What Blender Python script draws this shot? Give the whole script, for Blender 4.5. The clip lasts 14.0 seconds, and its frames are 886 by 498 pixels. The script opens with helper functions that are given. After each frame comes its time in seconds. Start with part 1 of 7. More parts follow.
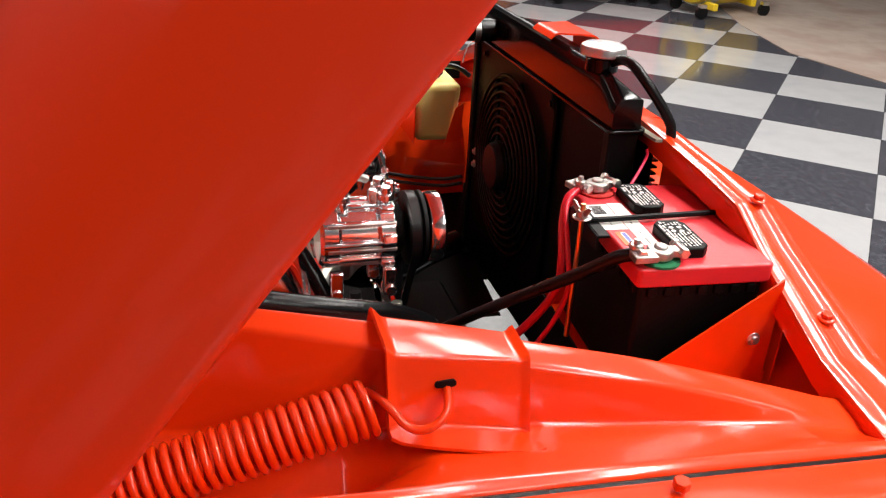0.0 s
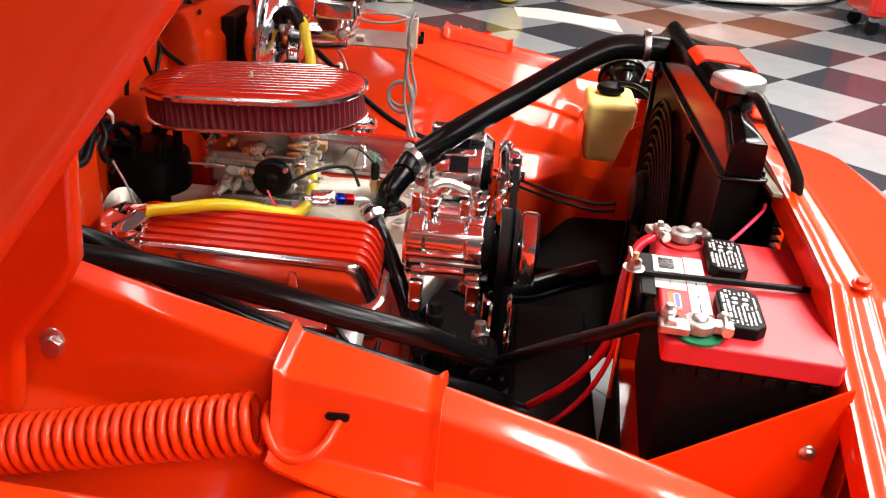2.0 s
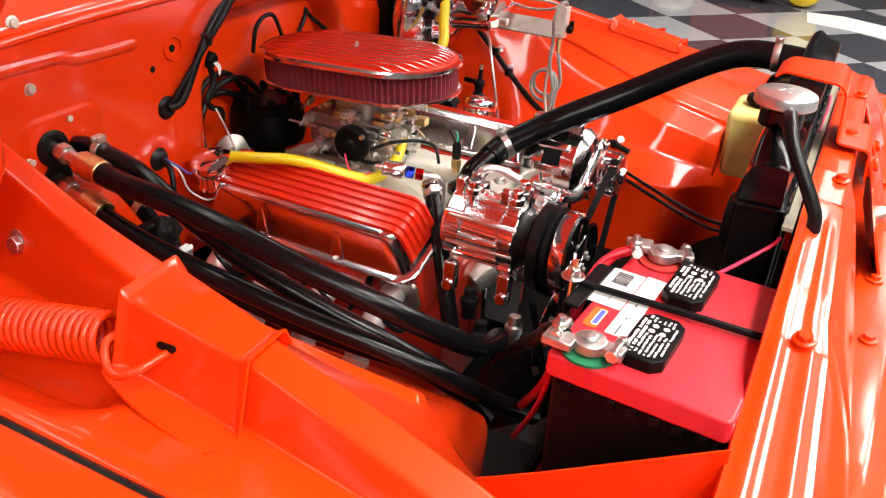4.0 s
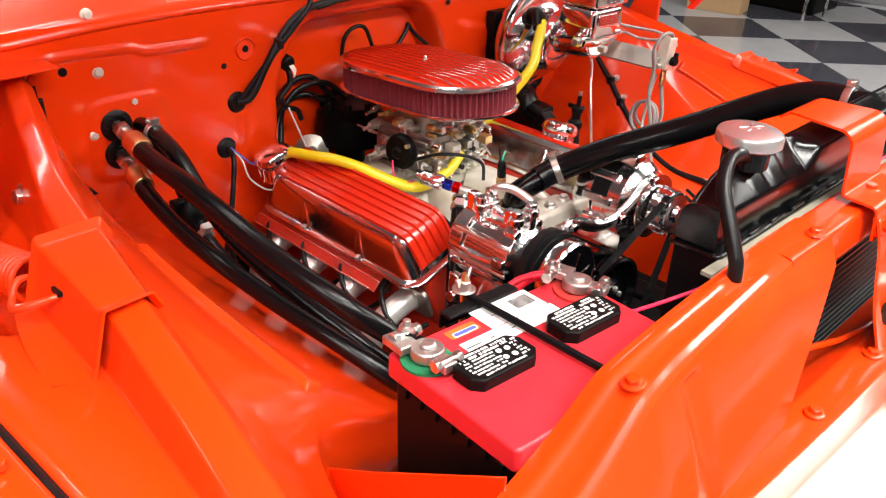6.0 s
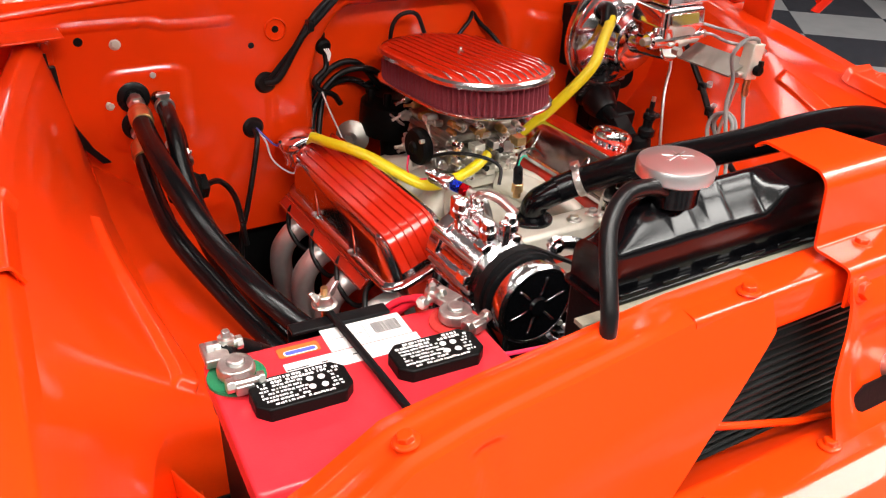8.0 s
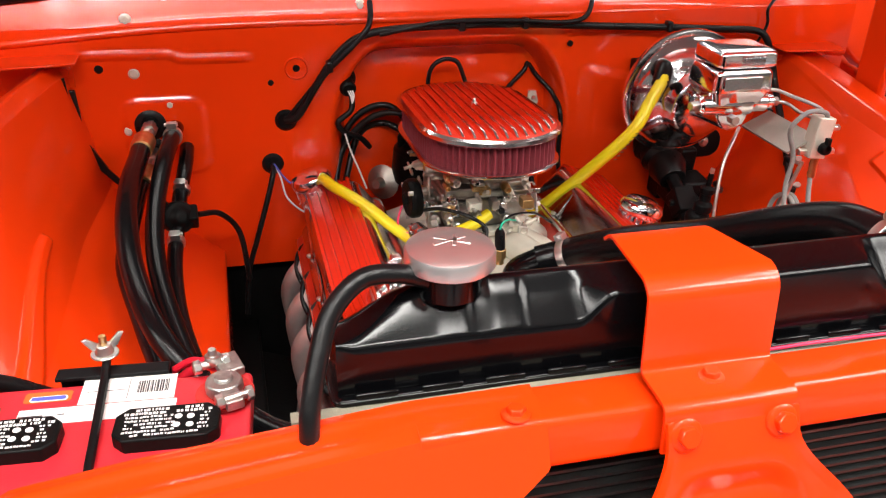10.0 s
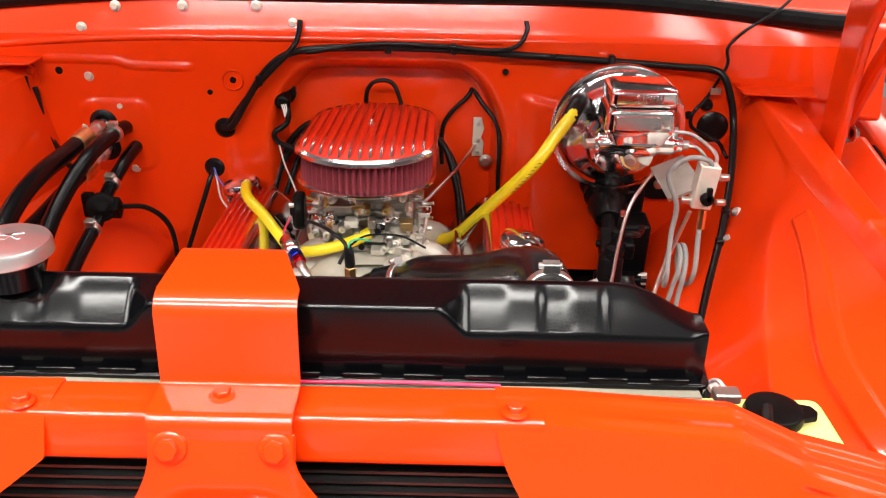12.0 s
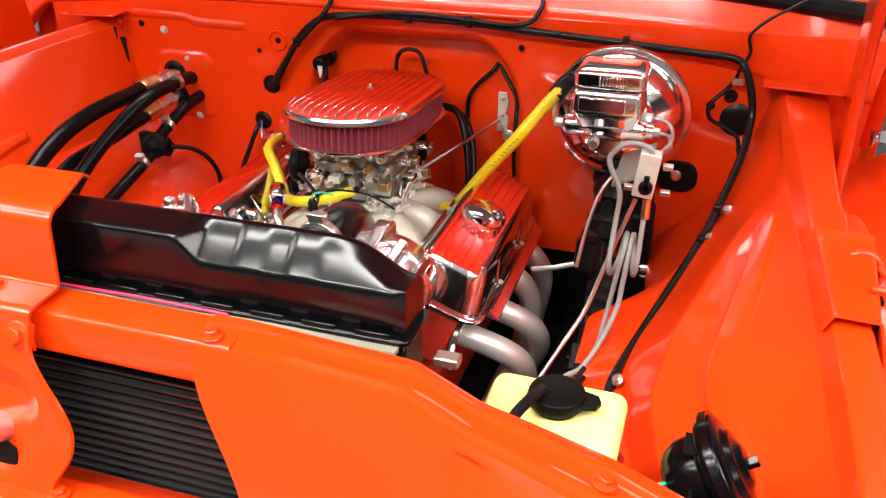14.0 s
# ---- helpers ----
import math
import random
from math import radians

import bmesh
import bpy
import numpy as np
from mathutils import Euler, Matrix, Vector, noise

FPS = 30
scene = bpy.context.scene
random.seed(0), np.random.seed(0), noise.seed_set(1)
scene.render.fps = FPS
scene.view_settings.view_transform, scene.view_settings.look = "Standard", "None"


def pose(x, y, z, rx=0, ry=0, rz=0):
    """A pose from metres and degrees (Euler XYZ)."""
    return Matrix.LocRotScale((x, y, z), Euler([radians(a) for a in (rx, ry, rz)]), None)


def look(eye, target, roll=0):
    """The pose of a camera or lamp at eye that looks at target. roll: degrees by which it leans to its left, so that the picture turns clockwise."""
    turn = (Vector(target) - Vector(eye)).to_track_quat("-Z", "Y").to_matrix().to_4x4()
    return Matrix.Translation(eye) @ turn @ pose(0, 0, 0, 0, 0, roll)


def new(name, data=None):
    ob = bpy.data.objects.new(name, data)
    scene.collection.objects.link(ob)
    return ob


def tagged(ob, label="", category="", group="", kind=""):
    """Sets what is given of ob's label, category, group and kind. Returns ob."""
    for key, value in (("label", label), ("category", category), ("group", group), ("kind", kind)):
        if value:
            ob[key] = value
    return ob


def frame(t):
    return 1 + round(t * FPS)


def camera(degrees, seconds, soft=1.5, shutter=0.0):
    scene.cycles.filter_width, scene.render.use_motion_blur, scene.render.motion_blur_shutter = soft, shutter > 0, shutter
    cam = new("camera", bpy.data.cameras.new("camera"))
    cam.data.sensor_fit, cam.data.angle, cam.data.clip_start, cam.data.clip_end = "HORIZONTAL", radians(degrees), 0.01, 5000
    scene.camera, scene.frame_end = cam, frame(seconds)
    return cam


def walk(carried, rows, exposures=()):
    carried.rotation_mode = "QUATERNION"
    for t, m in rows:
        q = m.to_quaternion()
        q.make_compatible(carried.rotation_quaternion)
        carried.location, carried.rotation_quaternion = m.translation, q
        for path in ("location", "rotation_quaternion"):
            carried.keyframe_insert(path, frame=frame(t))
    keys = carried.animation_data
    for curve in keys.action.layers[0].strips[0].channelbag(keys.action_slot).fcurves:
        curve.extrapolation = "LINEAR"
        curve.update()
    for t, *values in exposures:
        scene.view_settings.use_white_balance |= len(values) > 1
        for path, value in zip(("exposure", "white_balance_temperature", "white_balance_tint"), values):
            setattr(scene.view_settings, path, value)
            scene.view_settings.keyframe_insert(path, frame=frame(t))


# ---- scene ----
cam = camera(55.2, 14.0, 1.2)
PATH = [
    (0, (-1.417, 0.723, 1.43), (0.302, 0.204, 0.55), 3.3),
    (0.5, (-1.415, 0.653, 1.426), (0.349, 0.295, 0.555), 3.8),
    (1, (-1.402, 0.583, 1.425), (0.385, 0.381, 0.55), 4.2),
    (1.5, (-1.386, 0.505, 1.425), (0.409, 0.461, 0.542), 4.2),
    (2, (-1.365, 0.419, 1.428), (0.417, 0.538, 0.526), 4.2),
    (2.5, (-1.344, 0.327, 1.431), (0.408, 0.614, 0.51), 4.1),
    (3, (-1.323, 0.236, 1.431), (0.388, 0.683, 0.497), 4.1),
    (3.2, (-1.315, 0.201, 1.433), (0.375, 0.707, 0.492), 4.3),
    (5.3, (-1.165, -0.168, 1.452), (0.231, 0.906, 0.507), 3.2),
    (5.5, (-1.147, -0.197, 1.45), (0.222, 0.92, 0.513), 3.3),
    (6, (-1.084, -0.255, 1.451), (0.205, 0.952, 0.514), 3.3),
    (6.5, (-1.007, -0.303, 1.453), (0.195, 0.982, 0.501), 3.0),
    (7, (-0.927, -0.34, 1.453), (0.188, 1.011, 0.487), 2.8),
    (7.5, (-0.847, -0.368, 1.452), (0.176, 1.045, 0.474), 2.6),
    (7.7, (-0.817, -0.377, 1.452), (0.168, 1.06, 0.469), 2.6),
    (9.8, (-0.41, -0.444, 1.444), (0.086, 1.256, 0.514), 1.7),
    (10, (-0.36, -0.455, 1.448), (0.088, 1.264, 0.53), 1.3),
    (10.5, (-0.236, -0.481, 1.458), (0.113, 1.277, 0.571), 1.3),
    (11, (-0.099, -0.498, 1.462), (0.138, 1.287, 0.592), 1.2),
    (11.5, (0.037, -0.51, 1.462), (0.151, 1.287, 0.592), 0.9),
    (12, (0.173, -0.53, 1.461), (0.153, 1.266, 0.581), 0.8),
    (12.5, (0.301, -0.543, 1.46), (0.142, 1.239, 0.566), 0.5),
    (13, (0.421, -0.539, 1.46), (0.122, 1.219, 0.554), 0.3),
    (13.5, (0.529, -0.524, 1.459), (0.094, 1.2, 0.545), 0.1),
    (14, (0.623, -0.512, 1.459), (0.067, 1.175, 0.539), -0.1),
]
walk(cam, [(t, look(eye, target, roll)) for t, eye, target, roll in PATH], ((0, -0.50), (1, -0.31), (1.5, -0.24), (3, -0.17), (5.5, -0.02), (6.5, -0.03), (7.5, -0.16), (10, -0.37), (10.5, -0.28), (11.5, -0.20), (12.5, -0.13), (14, -0.02)))

# ---- world, light, exposure ----
FLOOR = 0.09
world = bpy.data.worlds.new("workshop_world")
scene.world = world
world.use_nodes = True
world.node_tree.nodes["Background"].inputs[0].default_value = (0.9, 0.95, 1.0, 1)
world.node_tree.nodes["Background"].inputs[1].default_value = 0.15
scene.view_settings.exposure = 0.0
LAMP_POWER = 69.0
# rows of unseen lamps: place along the hall, share of the power, width; the front rows' larger share is set by the
# light wanted in the bay
ROWS = ((-6.4, 0.10, 0.20), (-4.3, 0.30, 0.30), (-2.2, 2.5, 0.30), (-0.95, 2.5, 0.40), (1.8, 0.45, 0.20), (5.0, 0.60, 0.20))


# ---- materials ----
def nodes_of(name):
    m = bpy.data.materials.new(name)
    m.use_nodes = True
    nt = m.node_tree
    return m, nt, nt.nodes["Principled BSDF"]


def material(name, base, rough=0.5, metal=0.0, coat=0.0, vary=0.12, scale=30.0, bump=0.0, bump_scale=300.0,
             spec=0.5, rough_vary=0.1, stain=None, stain_scale=4.0, stain_amount=0.4, transmission=0.0, ior=1.5, sub=0.0):
    """Principled surface with two scales of variation in colour and roughness and a fine relief."""
    m, nt, b = nodes_of(name)
    tc = nt.nodes.new("ShaderNodeTexCoord")
    n1 = nt.nodes.new("ShaderNodeTexNoise")
    n1.inputs["Scale"].default_value, n1.inputs["Detail"].default_value = scale, 5
    n2 = nt.nodes.new("ShaderNodeTexNoise")
    n2.inputs["Scale"].default_value, n2.inputs["Detail"].default_value = stain_scale, 3
    for n in (n1, n2):
        nt.links.new(tc.outputs["Object"], n.inputs["Vector"])
    mix = nt.nodes.new("ShaderNodeMixRGB")
    dark = tuple(c * (1 - vary) for c in base)
    light = tuple(min(1, c * (1 + vary)) for c in base)
    mix.inputs[1].default_value, mix.inputs[2].default_value = (*dark, 1), (*light, 1)
    nt.links.new(n1.outputs["Fac"], mix.inputs[0])
    col = mix.outputs[0]
    if stain:
        ramp = nt.nodes.new("ShaderNodeValToRGB")
        ramp.color_ramp.elements[0].position, ramp.color_ramp.elements[1].position = 0.45, 0.75
        nt.links.new(n2.outputs["Fac"], ramp.inputs[0])
        mul = nt.nodes.new("ShaderNodeMath")
        mul.operation = "MULTIPLY"
        mul.inputs[1].default_value = stain_amount
        nt.links.new(ramp.outputs[0], mul.inputs[0])
        mix2 = nt.nodes.new("ShaderNodeMixRGB")
        nt.links.new(mul.outputs[0], mix2.inputs[0])
        nt.links.new(col, mix2.inputs[1])
        mix2.inputs[2].default_value = (*stain, 1)
        col = mix2.outputs[0]
    nt.links.new(col, b.inputs["Base Color"])
    mr = nt.nodes.new("ShaderNodeMapRange")
    mr.inputs["To Min"].default_value, mr.inputs["To Max"].default_value = max(0.02, rough * (1 - rough_vary)), min(1, rough * (1 + rough_vary) + 0.01)
    nt.links.new(n2.outputs["Fac"], mr.inputs["Value"])
    nt.links.new(mr.outputs[0], b.inputs["Roughness"])
    b.inputs["Metallic"].default_value = metal
    b.inputs["Specular IOR Level"].default_value = spec
    b.inputs["Coat Weight"].default_value = coat
    b.inputs["Coat Roughness"].default_value = 0.11
    b.inputs["IOR"].default_value = ior
    b.inputs["Transmission Weight"].default_value = transmission
    b.inputs["Subsurface Weight"].default_value = sub
    b.inputs["Subsurface Radius"].default_value = (0.06, 0.045, 0.015)
    if bump:
        n3 = nt.nodes.new("ShaderNodeTexNoise")
        n3.inputs["Scale"].default_value, n3.inputs["Detail"].default_value = bump_scale, 3
        nt.links.new(tc.outputs["Object"], n3.inputs["Vector"])
        bp = nt.nodes.new("ShaderNodeBump")
        bp.inputs["Strength"].default_value, bp.inputs["Distance"].default_value = bump, 0.002
        nt.links.new(n3.outputs["Fac"], bp.inputs["Height"])
        nt.links.new(bp.outputs[0], b.inputs["Normal"])
    return m


PAINT = material("red_orange_paint", (0.78, 0.0405, 0.0017), 0.40, spec=0.10, coat=0.9, vary=0.03, scale=3, bump=0.022, bump_scale=22, rough_vary=0.15)
HOOD_PAINT = material("semi_gloss_red_orange_paint", (0.80, 0.034, 0.0015), 0.45, spec=0.20, coat=0.28, vary=0.05, scale=3, bump=0.05, bump_scale=26, rough_vary=0.2)
BLACK_GLOSS = material("gloss_black_paint", (0.002, 0.002, 0.0025), 0.16, spec=0.28, coat=0.0, vary=0.2, scale=12, bump=0.06, bump_scale=60, rough_vary=0.4)
BLACK_SATIN = material("satin_black", (0.004, 0.004, 0.0045), 0.42, spec=0.12, vary=0.25, scale=40, bump=0.1, bump_scale=200)
RUBBER = material("black_rubber", (0.005, 0.005, 0.0055), 0.28, spec=0.22, vary=0.25, scale=60, bump=0.12, bump_scale=500, stain=(0.014, 0.014, 0.014), stain_scale=25, stain_amount=0.4)
HOSE_RUBBER = material("hose_rubber", (0.0035, 0.0035, 0.004), 0.19, spec=0.19, vary=0.25, scale=60, bump=0.1, bump_scale=400)
PLASTIC_BLACK = material("black_plastic", (0.003, 0.003, 0.003), 0.42, spec=0.1, vary=0.2, scale=80, bump=0.12, bump_scale=700)
CHROME = material("chrome", (0.86, 0.86, 0.87), 0.05, metal=1.0, vary=0.03, scale=20, rough_vary=0.5)
SOFT_CHROME = material("buffed_chrome", (0.84, 0.83, 0.84), 0.12, metal=1.0, vary=0.03, scale=20, rough_vary=0.3, bump=0.03, bump_scale=60)
POLISHED = material("polished_aluminium", (0.82, 0.80, 0.80), 0.16, metal=1.0, vary=0.06, scale=50, rough_vary=0.4, bump=0.04, bump_scale=150)
CAST = material("cast_aluminium", (0.52, 0.50, 0.45), 0.42, metal=1.0, vary=0.12, scale=60, bump=0.3, bump_scale=350, stain=(0.30, 0.27, 0.22), stain_scale=30, stain_amount=0.4)
CARB = material("carburetor_alloy", (0.80, 0.78, 0.73), 0.30, metal=1.0, vary=0.12, scale=70, bump=0.2, bump_scale=300, stain=(0.25, 0.22, 0.17), stain_scale=40, stain_amount=0.5)
# base darkened for the shade in gaps between bosses, with stains on top
CARB_SHADED = material("stained_shaded_carburetor_alloy", (0.40, 0.385, 0.35), 0.30, metal=1.0, vary=0.25, scale=60, bump=0.3, bump_scale=300, stain=(0.22, 0.19, 0.14), stain_scale=35, stain_amount=0.5)
COVER_BARE = material("buffed_cover_aluminium", (0.66, 0.65, 0.65), 0.14, metal=1.0, vary=0.05, scale=40, rough_vary=0.4, bump=0.03, bump_scale=120)
CAP_METAL = material("satin_cap_aluminium", (0.82, 0.80, 0.80), 0.31, metal=0.92, vary=0.05, scale=60, rough_vary=0.3, bump=0.05, bump_scale=200)
INTAKE = material("pale_bead_blasted_aluminium", (0.60, 0.57, 0.49), 0.46, metal=0.35, vary=0.10, scale=50, bump=0.25, bump_scale=350, stain=(0.42, 0.38, 0.30), stain_scale=18, stain_amount=0.5)
ZINC = material("zinc_plated_steel", (0.66, 0.65, 0.62), 0.3, metal=1.0, vary=0.1, scale=120, rough_vary=0.3)
BRASS = material("brass", (0.72, 0.50, 0.22), 0.3, metal=1.0, vary=0.15, scale=100, stain=(0.35, 0.2, 0.08), stain_scale=60, stain_amount=0.5)
HEADER = material("ceramic_coated_steel", (0.74, 0.72, 0.69), 0.36, metal=0.7, vary=0.1, scale=70, bump=0.15, bump_scale=400)
COVER_RED = material("red_cover_paint", (0.58, 0.020, 0.005), 0.20, coat=0.6, vary=0.08, scale=60, bump=0.15, bump_scale=600)
LID_RED = material("satin_red_lid_paint", (0.72, 0.030, 0.005), 0.34, spec=0.3, coat=0.12, vary=0.10, scale=120, bump=0.3, bump_scale=900)
ENGINE_RED = material("red_engine_enamel", (0.50, 0.022, 0.008), 0.32, coat=0.4, vary=0.15, scale=40, stain=(0.10, 0.02, 0.01), stain_scale=14, stain_amount=0.5)
FILTER = material("oiled_filter_gauze", (0.21, 0.022, 0.034), 0.8, vary=0.3, scale=300, bump=0.4, bump_scale=900)
YELLOW = material("yellow_silicone_hose", (0.78, 0.62, 0.008), 0.32, vary=0.06, scale=40, coat=0.2)
CREAM = material("translucent_cream_plastic", (0.93, 0.83, 0.27), 0.4, vary=0.06, scale=20, sub=0.2)
BATT_RED = material("red_battery_plastic", (0.62, 0.020, 0.030), 0.36, vary=0.08, scale=90, bump=0.12, bump_scale=800, stain=(0.42, 0.03, 0.04), stain_scale=40, stain_amount=0.3)
LEAD = material("lead_terminal", (0.50, 0.49, 0.47), 0.42, metal=1.0, vary=0.25, scale=150, bump=0.4, bump_scale=500, stain=(0.24, 0.23, 0.22), stain_scale=80, stain_amount=0.5)
GREEN_FELT = material("green_felt", (0.008, 0.16, 0.06), 0.9, vary=0.3, scale=500, bump=0.5, bump_scale=1200)
RED_FELT = material("red_felt", (0.45, 0.02, 0.015), 0.9, vary=0.3, scale=500, bump=0.5, bump_scale=1200)
PAPER = material("white_label_paper", (0.80, 0.79, 0.76), 0.45, vary=0.05, scale=60)
PRINT = material("white_print", (0.75, 0.75, 0.73), 0.5, vary=0.05, scale=60)
INK = material("black_ink", (0.02, 0.02, 0.022), 0.5, vary=0.1)
BLUE_INK = material("blue_ink", (0.08, 0.10, 0.45), 0.4, vary=0.1)
ORANGE_INK = material("orange_ink", (0.8, 0.12, 0.02), 0.4, vary=0.1)
RED_WIRE = material("red_wire_insulation", (0.65, 0.012, 0.03), 0.35, vary=0.1, scale=80)
PINK_WIRE = material("pink_wire_insulation", (0.75, 0.03, 0.10), 0.35, vary=0.08, scale=80)
WHITE_WIRE = material("white_wire_insulation", (0.75, 0.73, 0.70), 0.4, vary=0.08, scale=80)
GREEN_WIRE = material("green_wire_insulation", (0.02, 0.45, 0.28), 0.4, vary=0.08, scale=80)
RED_ANOD = material("red_anodised_fitting", (0.60, 0.010, 0.018), 0.2, metal=1.0, vary=0.1)
BLUE_ANOD = material("blue_anodised_fitting", (0.02, 0.05, 0.55), 0.2, metal=1.0, vary=0.1)
FOAM = material("grey_foam_seal", (0.22, 0.20, 0.15), 0.9, vary=0.15, scale=120, bump=0.5, bump_scale=500)
FIN_EDGE = material("worn_black_fin_edge", (0.022, 0.022, 0.022), 0.32, spec=0.4, vary=0.4, scale=90, bump=0.2, bump_scale=400)
FIN_BLACK = material("black_condenser_fin", (0.0022, 0.0022, 0.0022), 0.45, spec=0.06, vary=0.3, scale=200, bump=0.3, bump_scale=700)
PALE_METAL = material("pale_plated_metal", (0.70, 0.67, 0.58), 0.42, metal=0.45, vary=0.08, scale=120, bump=0.15, bump_scale=500, stain=(0.45, 0.42, 0.35), stain_scale=60, stain_amount=0.4)
BRAID = material("grey_cable_sleeve", (0.25, 0.245, 0.235), 0.5, vary=0.2, scale=250, bump=0.6, bump_scale=900)
# chassis black, also on the sheets added for shade in the lower bay
FRAME_BLACK = material("black_chassis_and_shade_fill", (0.005, 0.005, 0.005), 0.5, spec=0.06, vary=0.3, scale=20, bump=0.2, bump_scale=150)
TILE_LIGHT = material("pale_grey_vinyl_tile", (0.36, 0.36, 0.37), 0.13, vary=0.06, scale=25, stain=(0.28, 0.28, 0.30), stain_scale=6, stain_amount=0.5, rough_vary=0.5)
TILE_DARK = material("charcoal_vinyl_tile", (0.045, 0.045, 0.055), 0.13, vary=0.35, scale=35, stain=(0.09, 0.09, 0.11), stain_scale=30, stain_amount=0.6, rough_vary=0.5)
FLOOR_MAT = material("brown_grey_floor_mat", (0.36, 0.29, 0.25), 0.55, vary=0.2, scale=8, stain=(0.22, 0.13, 0.10), stain_scale=2.5, stain_amount=0.6, bump=0.2, bump_scale=60)
WALL_PAINT = material("dimmed_grey_wall_paint", (0.11, 0.108, 0.105), 0.6, vary=0.05, scale=4, bump=0.1, bump_scale=80)
WALL_WHITE = material("white_wall_paint", (0.48, 0.47, 0.46), 0.6, vary=0.05, scale=4, bump=0.1, bump_scale=80)
WALL_DARK = material("dark_grey_wall_paint", (0.06, 0.06, 0.065), 0.6, vary=0.1, scale=4, bump=0.1, bump_scale=80)
CEILING_PAINT = material("grey_ceiling_paint", (0.28, 0.28, 0.28), 0.8, vary=0.04, scale=4)
CARDBOARD = material("brown_cardboard", (0.38, 0.24, 0.12), 0.8, vary=0.1, scale=40)
TOOL_RED = material("red_toolbox_enamel", (0.60, 0.02, 0.015), 0.25, coat=0.5, vary=0.08, scale=10)
CAR_ORANGE = material("orange_car_paint", (0.75, 0.20, 0.02), 0.2, coat=1.0, vary=0.04, scale=10)
TANK_YELLOW = material("yellow_tank_enamel", (0.72, 0.50, 0.02), 0.3, coat=0.3, vary=0.08, scale=10)
BROWN_RED = material("brown_red_painted_steel", (0.30, 0.06, 0.03), 0.4, vary=0.1, scale=10)


# ---- building helpers ----
SPACE = {}


def thing(name, label, category, m=None, world=False, group="", kind=""):
    """An Empty that parents the parts of one thing. With world, its parts are given in world coordinates."""
    ob = new(name)
    ob.empty_display_size = 0.02
    ob.matrix_world = m if m is not None else Matrix.Identity(4)
    SPACE[ob] = ob.matrix_world.inverted() if world else None
    return tagged(ob, label, category, group, kind)


def root_of(ob):
    while ob.parent:
        ob = ob.parent
    return ob


def part(name, bm, mat, parent=None, label="", bevel=0.0, smooth=35, seg=2):
    """Links a bmesh as one mesh object, under a thing or a part."""
    me = bpy.data.meshes.new(name)
    if parent is not None:
        inv = SPACE.get(root_of(parent))
        if inv is not None:
            bm.transform(inv)
    bmesh.ops.recalc_face_normals(bm, faces=bm.faces[:])
    bm.to_mesh(me)
    bm.free()
    me.polygons.foreach_set("use_smooth", [True] * len(me.polygons))
    me.set_sharp_from_angle(angle=radians(smooth))
    me.materials.append(mat)
    ob = new(name, me)
    if parent is not None:
        ob.parent = parent
    if bevel:
        mod = ob.modifiers.new("edge", "BEVEL")
        mod.width, mod.segments, mod.limit_method, mod.angle_limit = bevel, seg, "ANGLE", radians(28)
        mod.harden_normals = False
    if label:
        ob["label"] = label
    return ob


def at(p):
    return Matrix.Translation(p)


def aim(p, d, spin=0.0):
    """A pose at p whose z axis points along d."""
    q = Vector(d).normalized().to_track_quat("Z", "Y")
    return Matrix.Translation(p) @ q.to_matrix().to_4x4() @ Matrix.Rotation(spin, 4, "Z")


def B():
    return bmesh.new()


def box(bm, sx, sy, sz, m):
    r = bmesh.ops.create_cube(bm, size=1.0, matrix=m @ Matrix.Diagonal((sx, sy, sz, 1)))
    return r["verts"]


def cyl(bm, r, h, m, seg=20, r2=None):
    """A cylinder or cone from z=0 to z=h of m."""
    return bmesh.ops.create_cone(bm, cap_ends=True, segments=seg, radius1=r, radius2=r if r2 is None else r2, depth=h, matrix=m @ at((0, 0, h / 2)))["verts"]


def ball(bm, r, m, seg=16):
    return bmesh.ops.create_uvsphere(bm, u_segments=seg, v_segments=max(6, seg // 2), radius=r, matrix=m)["verts"]


def lathe(bm, prof, m, seg=32, sx=1.0, sy=1.0):
    """A turned body: prof is rows of (radius, height)."""
    rings = []
    for r, z in prof:
        if r < 1e-6:
            rings.append([bm.verts.new(m @ Vector((0, 0, z)))])
        else:
            rings.append([bm.verts.new(m @ Vector((sx * r * math.cos(2 * math.pi * k / seg), sy * r * math.sin(2 * math.pi * k / seg), z))) for k in range(seg)])
    for a, b in zip(rings, rings[1:]):
        for k in range(seg):
            j = (k + 1) % seg
            if len(a) == 1 and len(b) > 1:
                bm.faces.new((a[0], b[j], b[k]))
            elif len(b) == 1 and len(a) > 1:
                bm.faces.new((a[k], a[j], b[0]))
            elif len(a) > 1:
                bm.faces.new((a[k], a[j], b[j], b[k]))
    if len(rings[0]) > 1:
        bm.faces.new(rings[0][::-1])
    if len(rings[-1]) > 1:
        bm.faces.new(rings[-1])


def prism(bm, poly, h, m):
    """A flat polygon (x, y) from z=0 to z=h of m."""
    lo = [bm.verts.new(m @ Vector((x, y, 0))) for x, y in poly]
    hi = [bm.verts.new(m @ Vector((x, y, h))) for x, y in poly]
    n = len(poly)
    bm.faces.new(lo[::-1])
    bm.faces.new(hi)
    for k in range(n):
        bm.faces.new((lo[k], lo[(k + 1) % n], hi[(k + 1) % n], hi[k]))


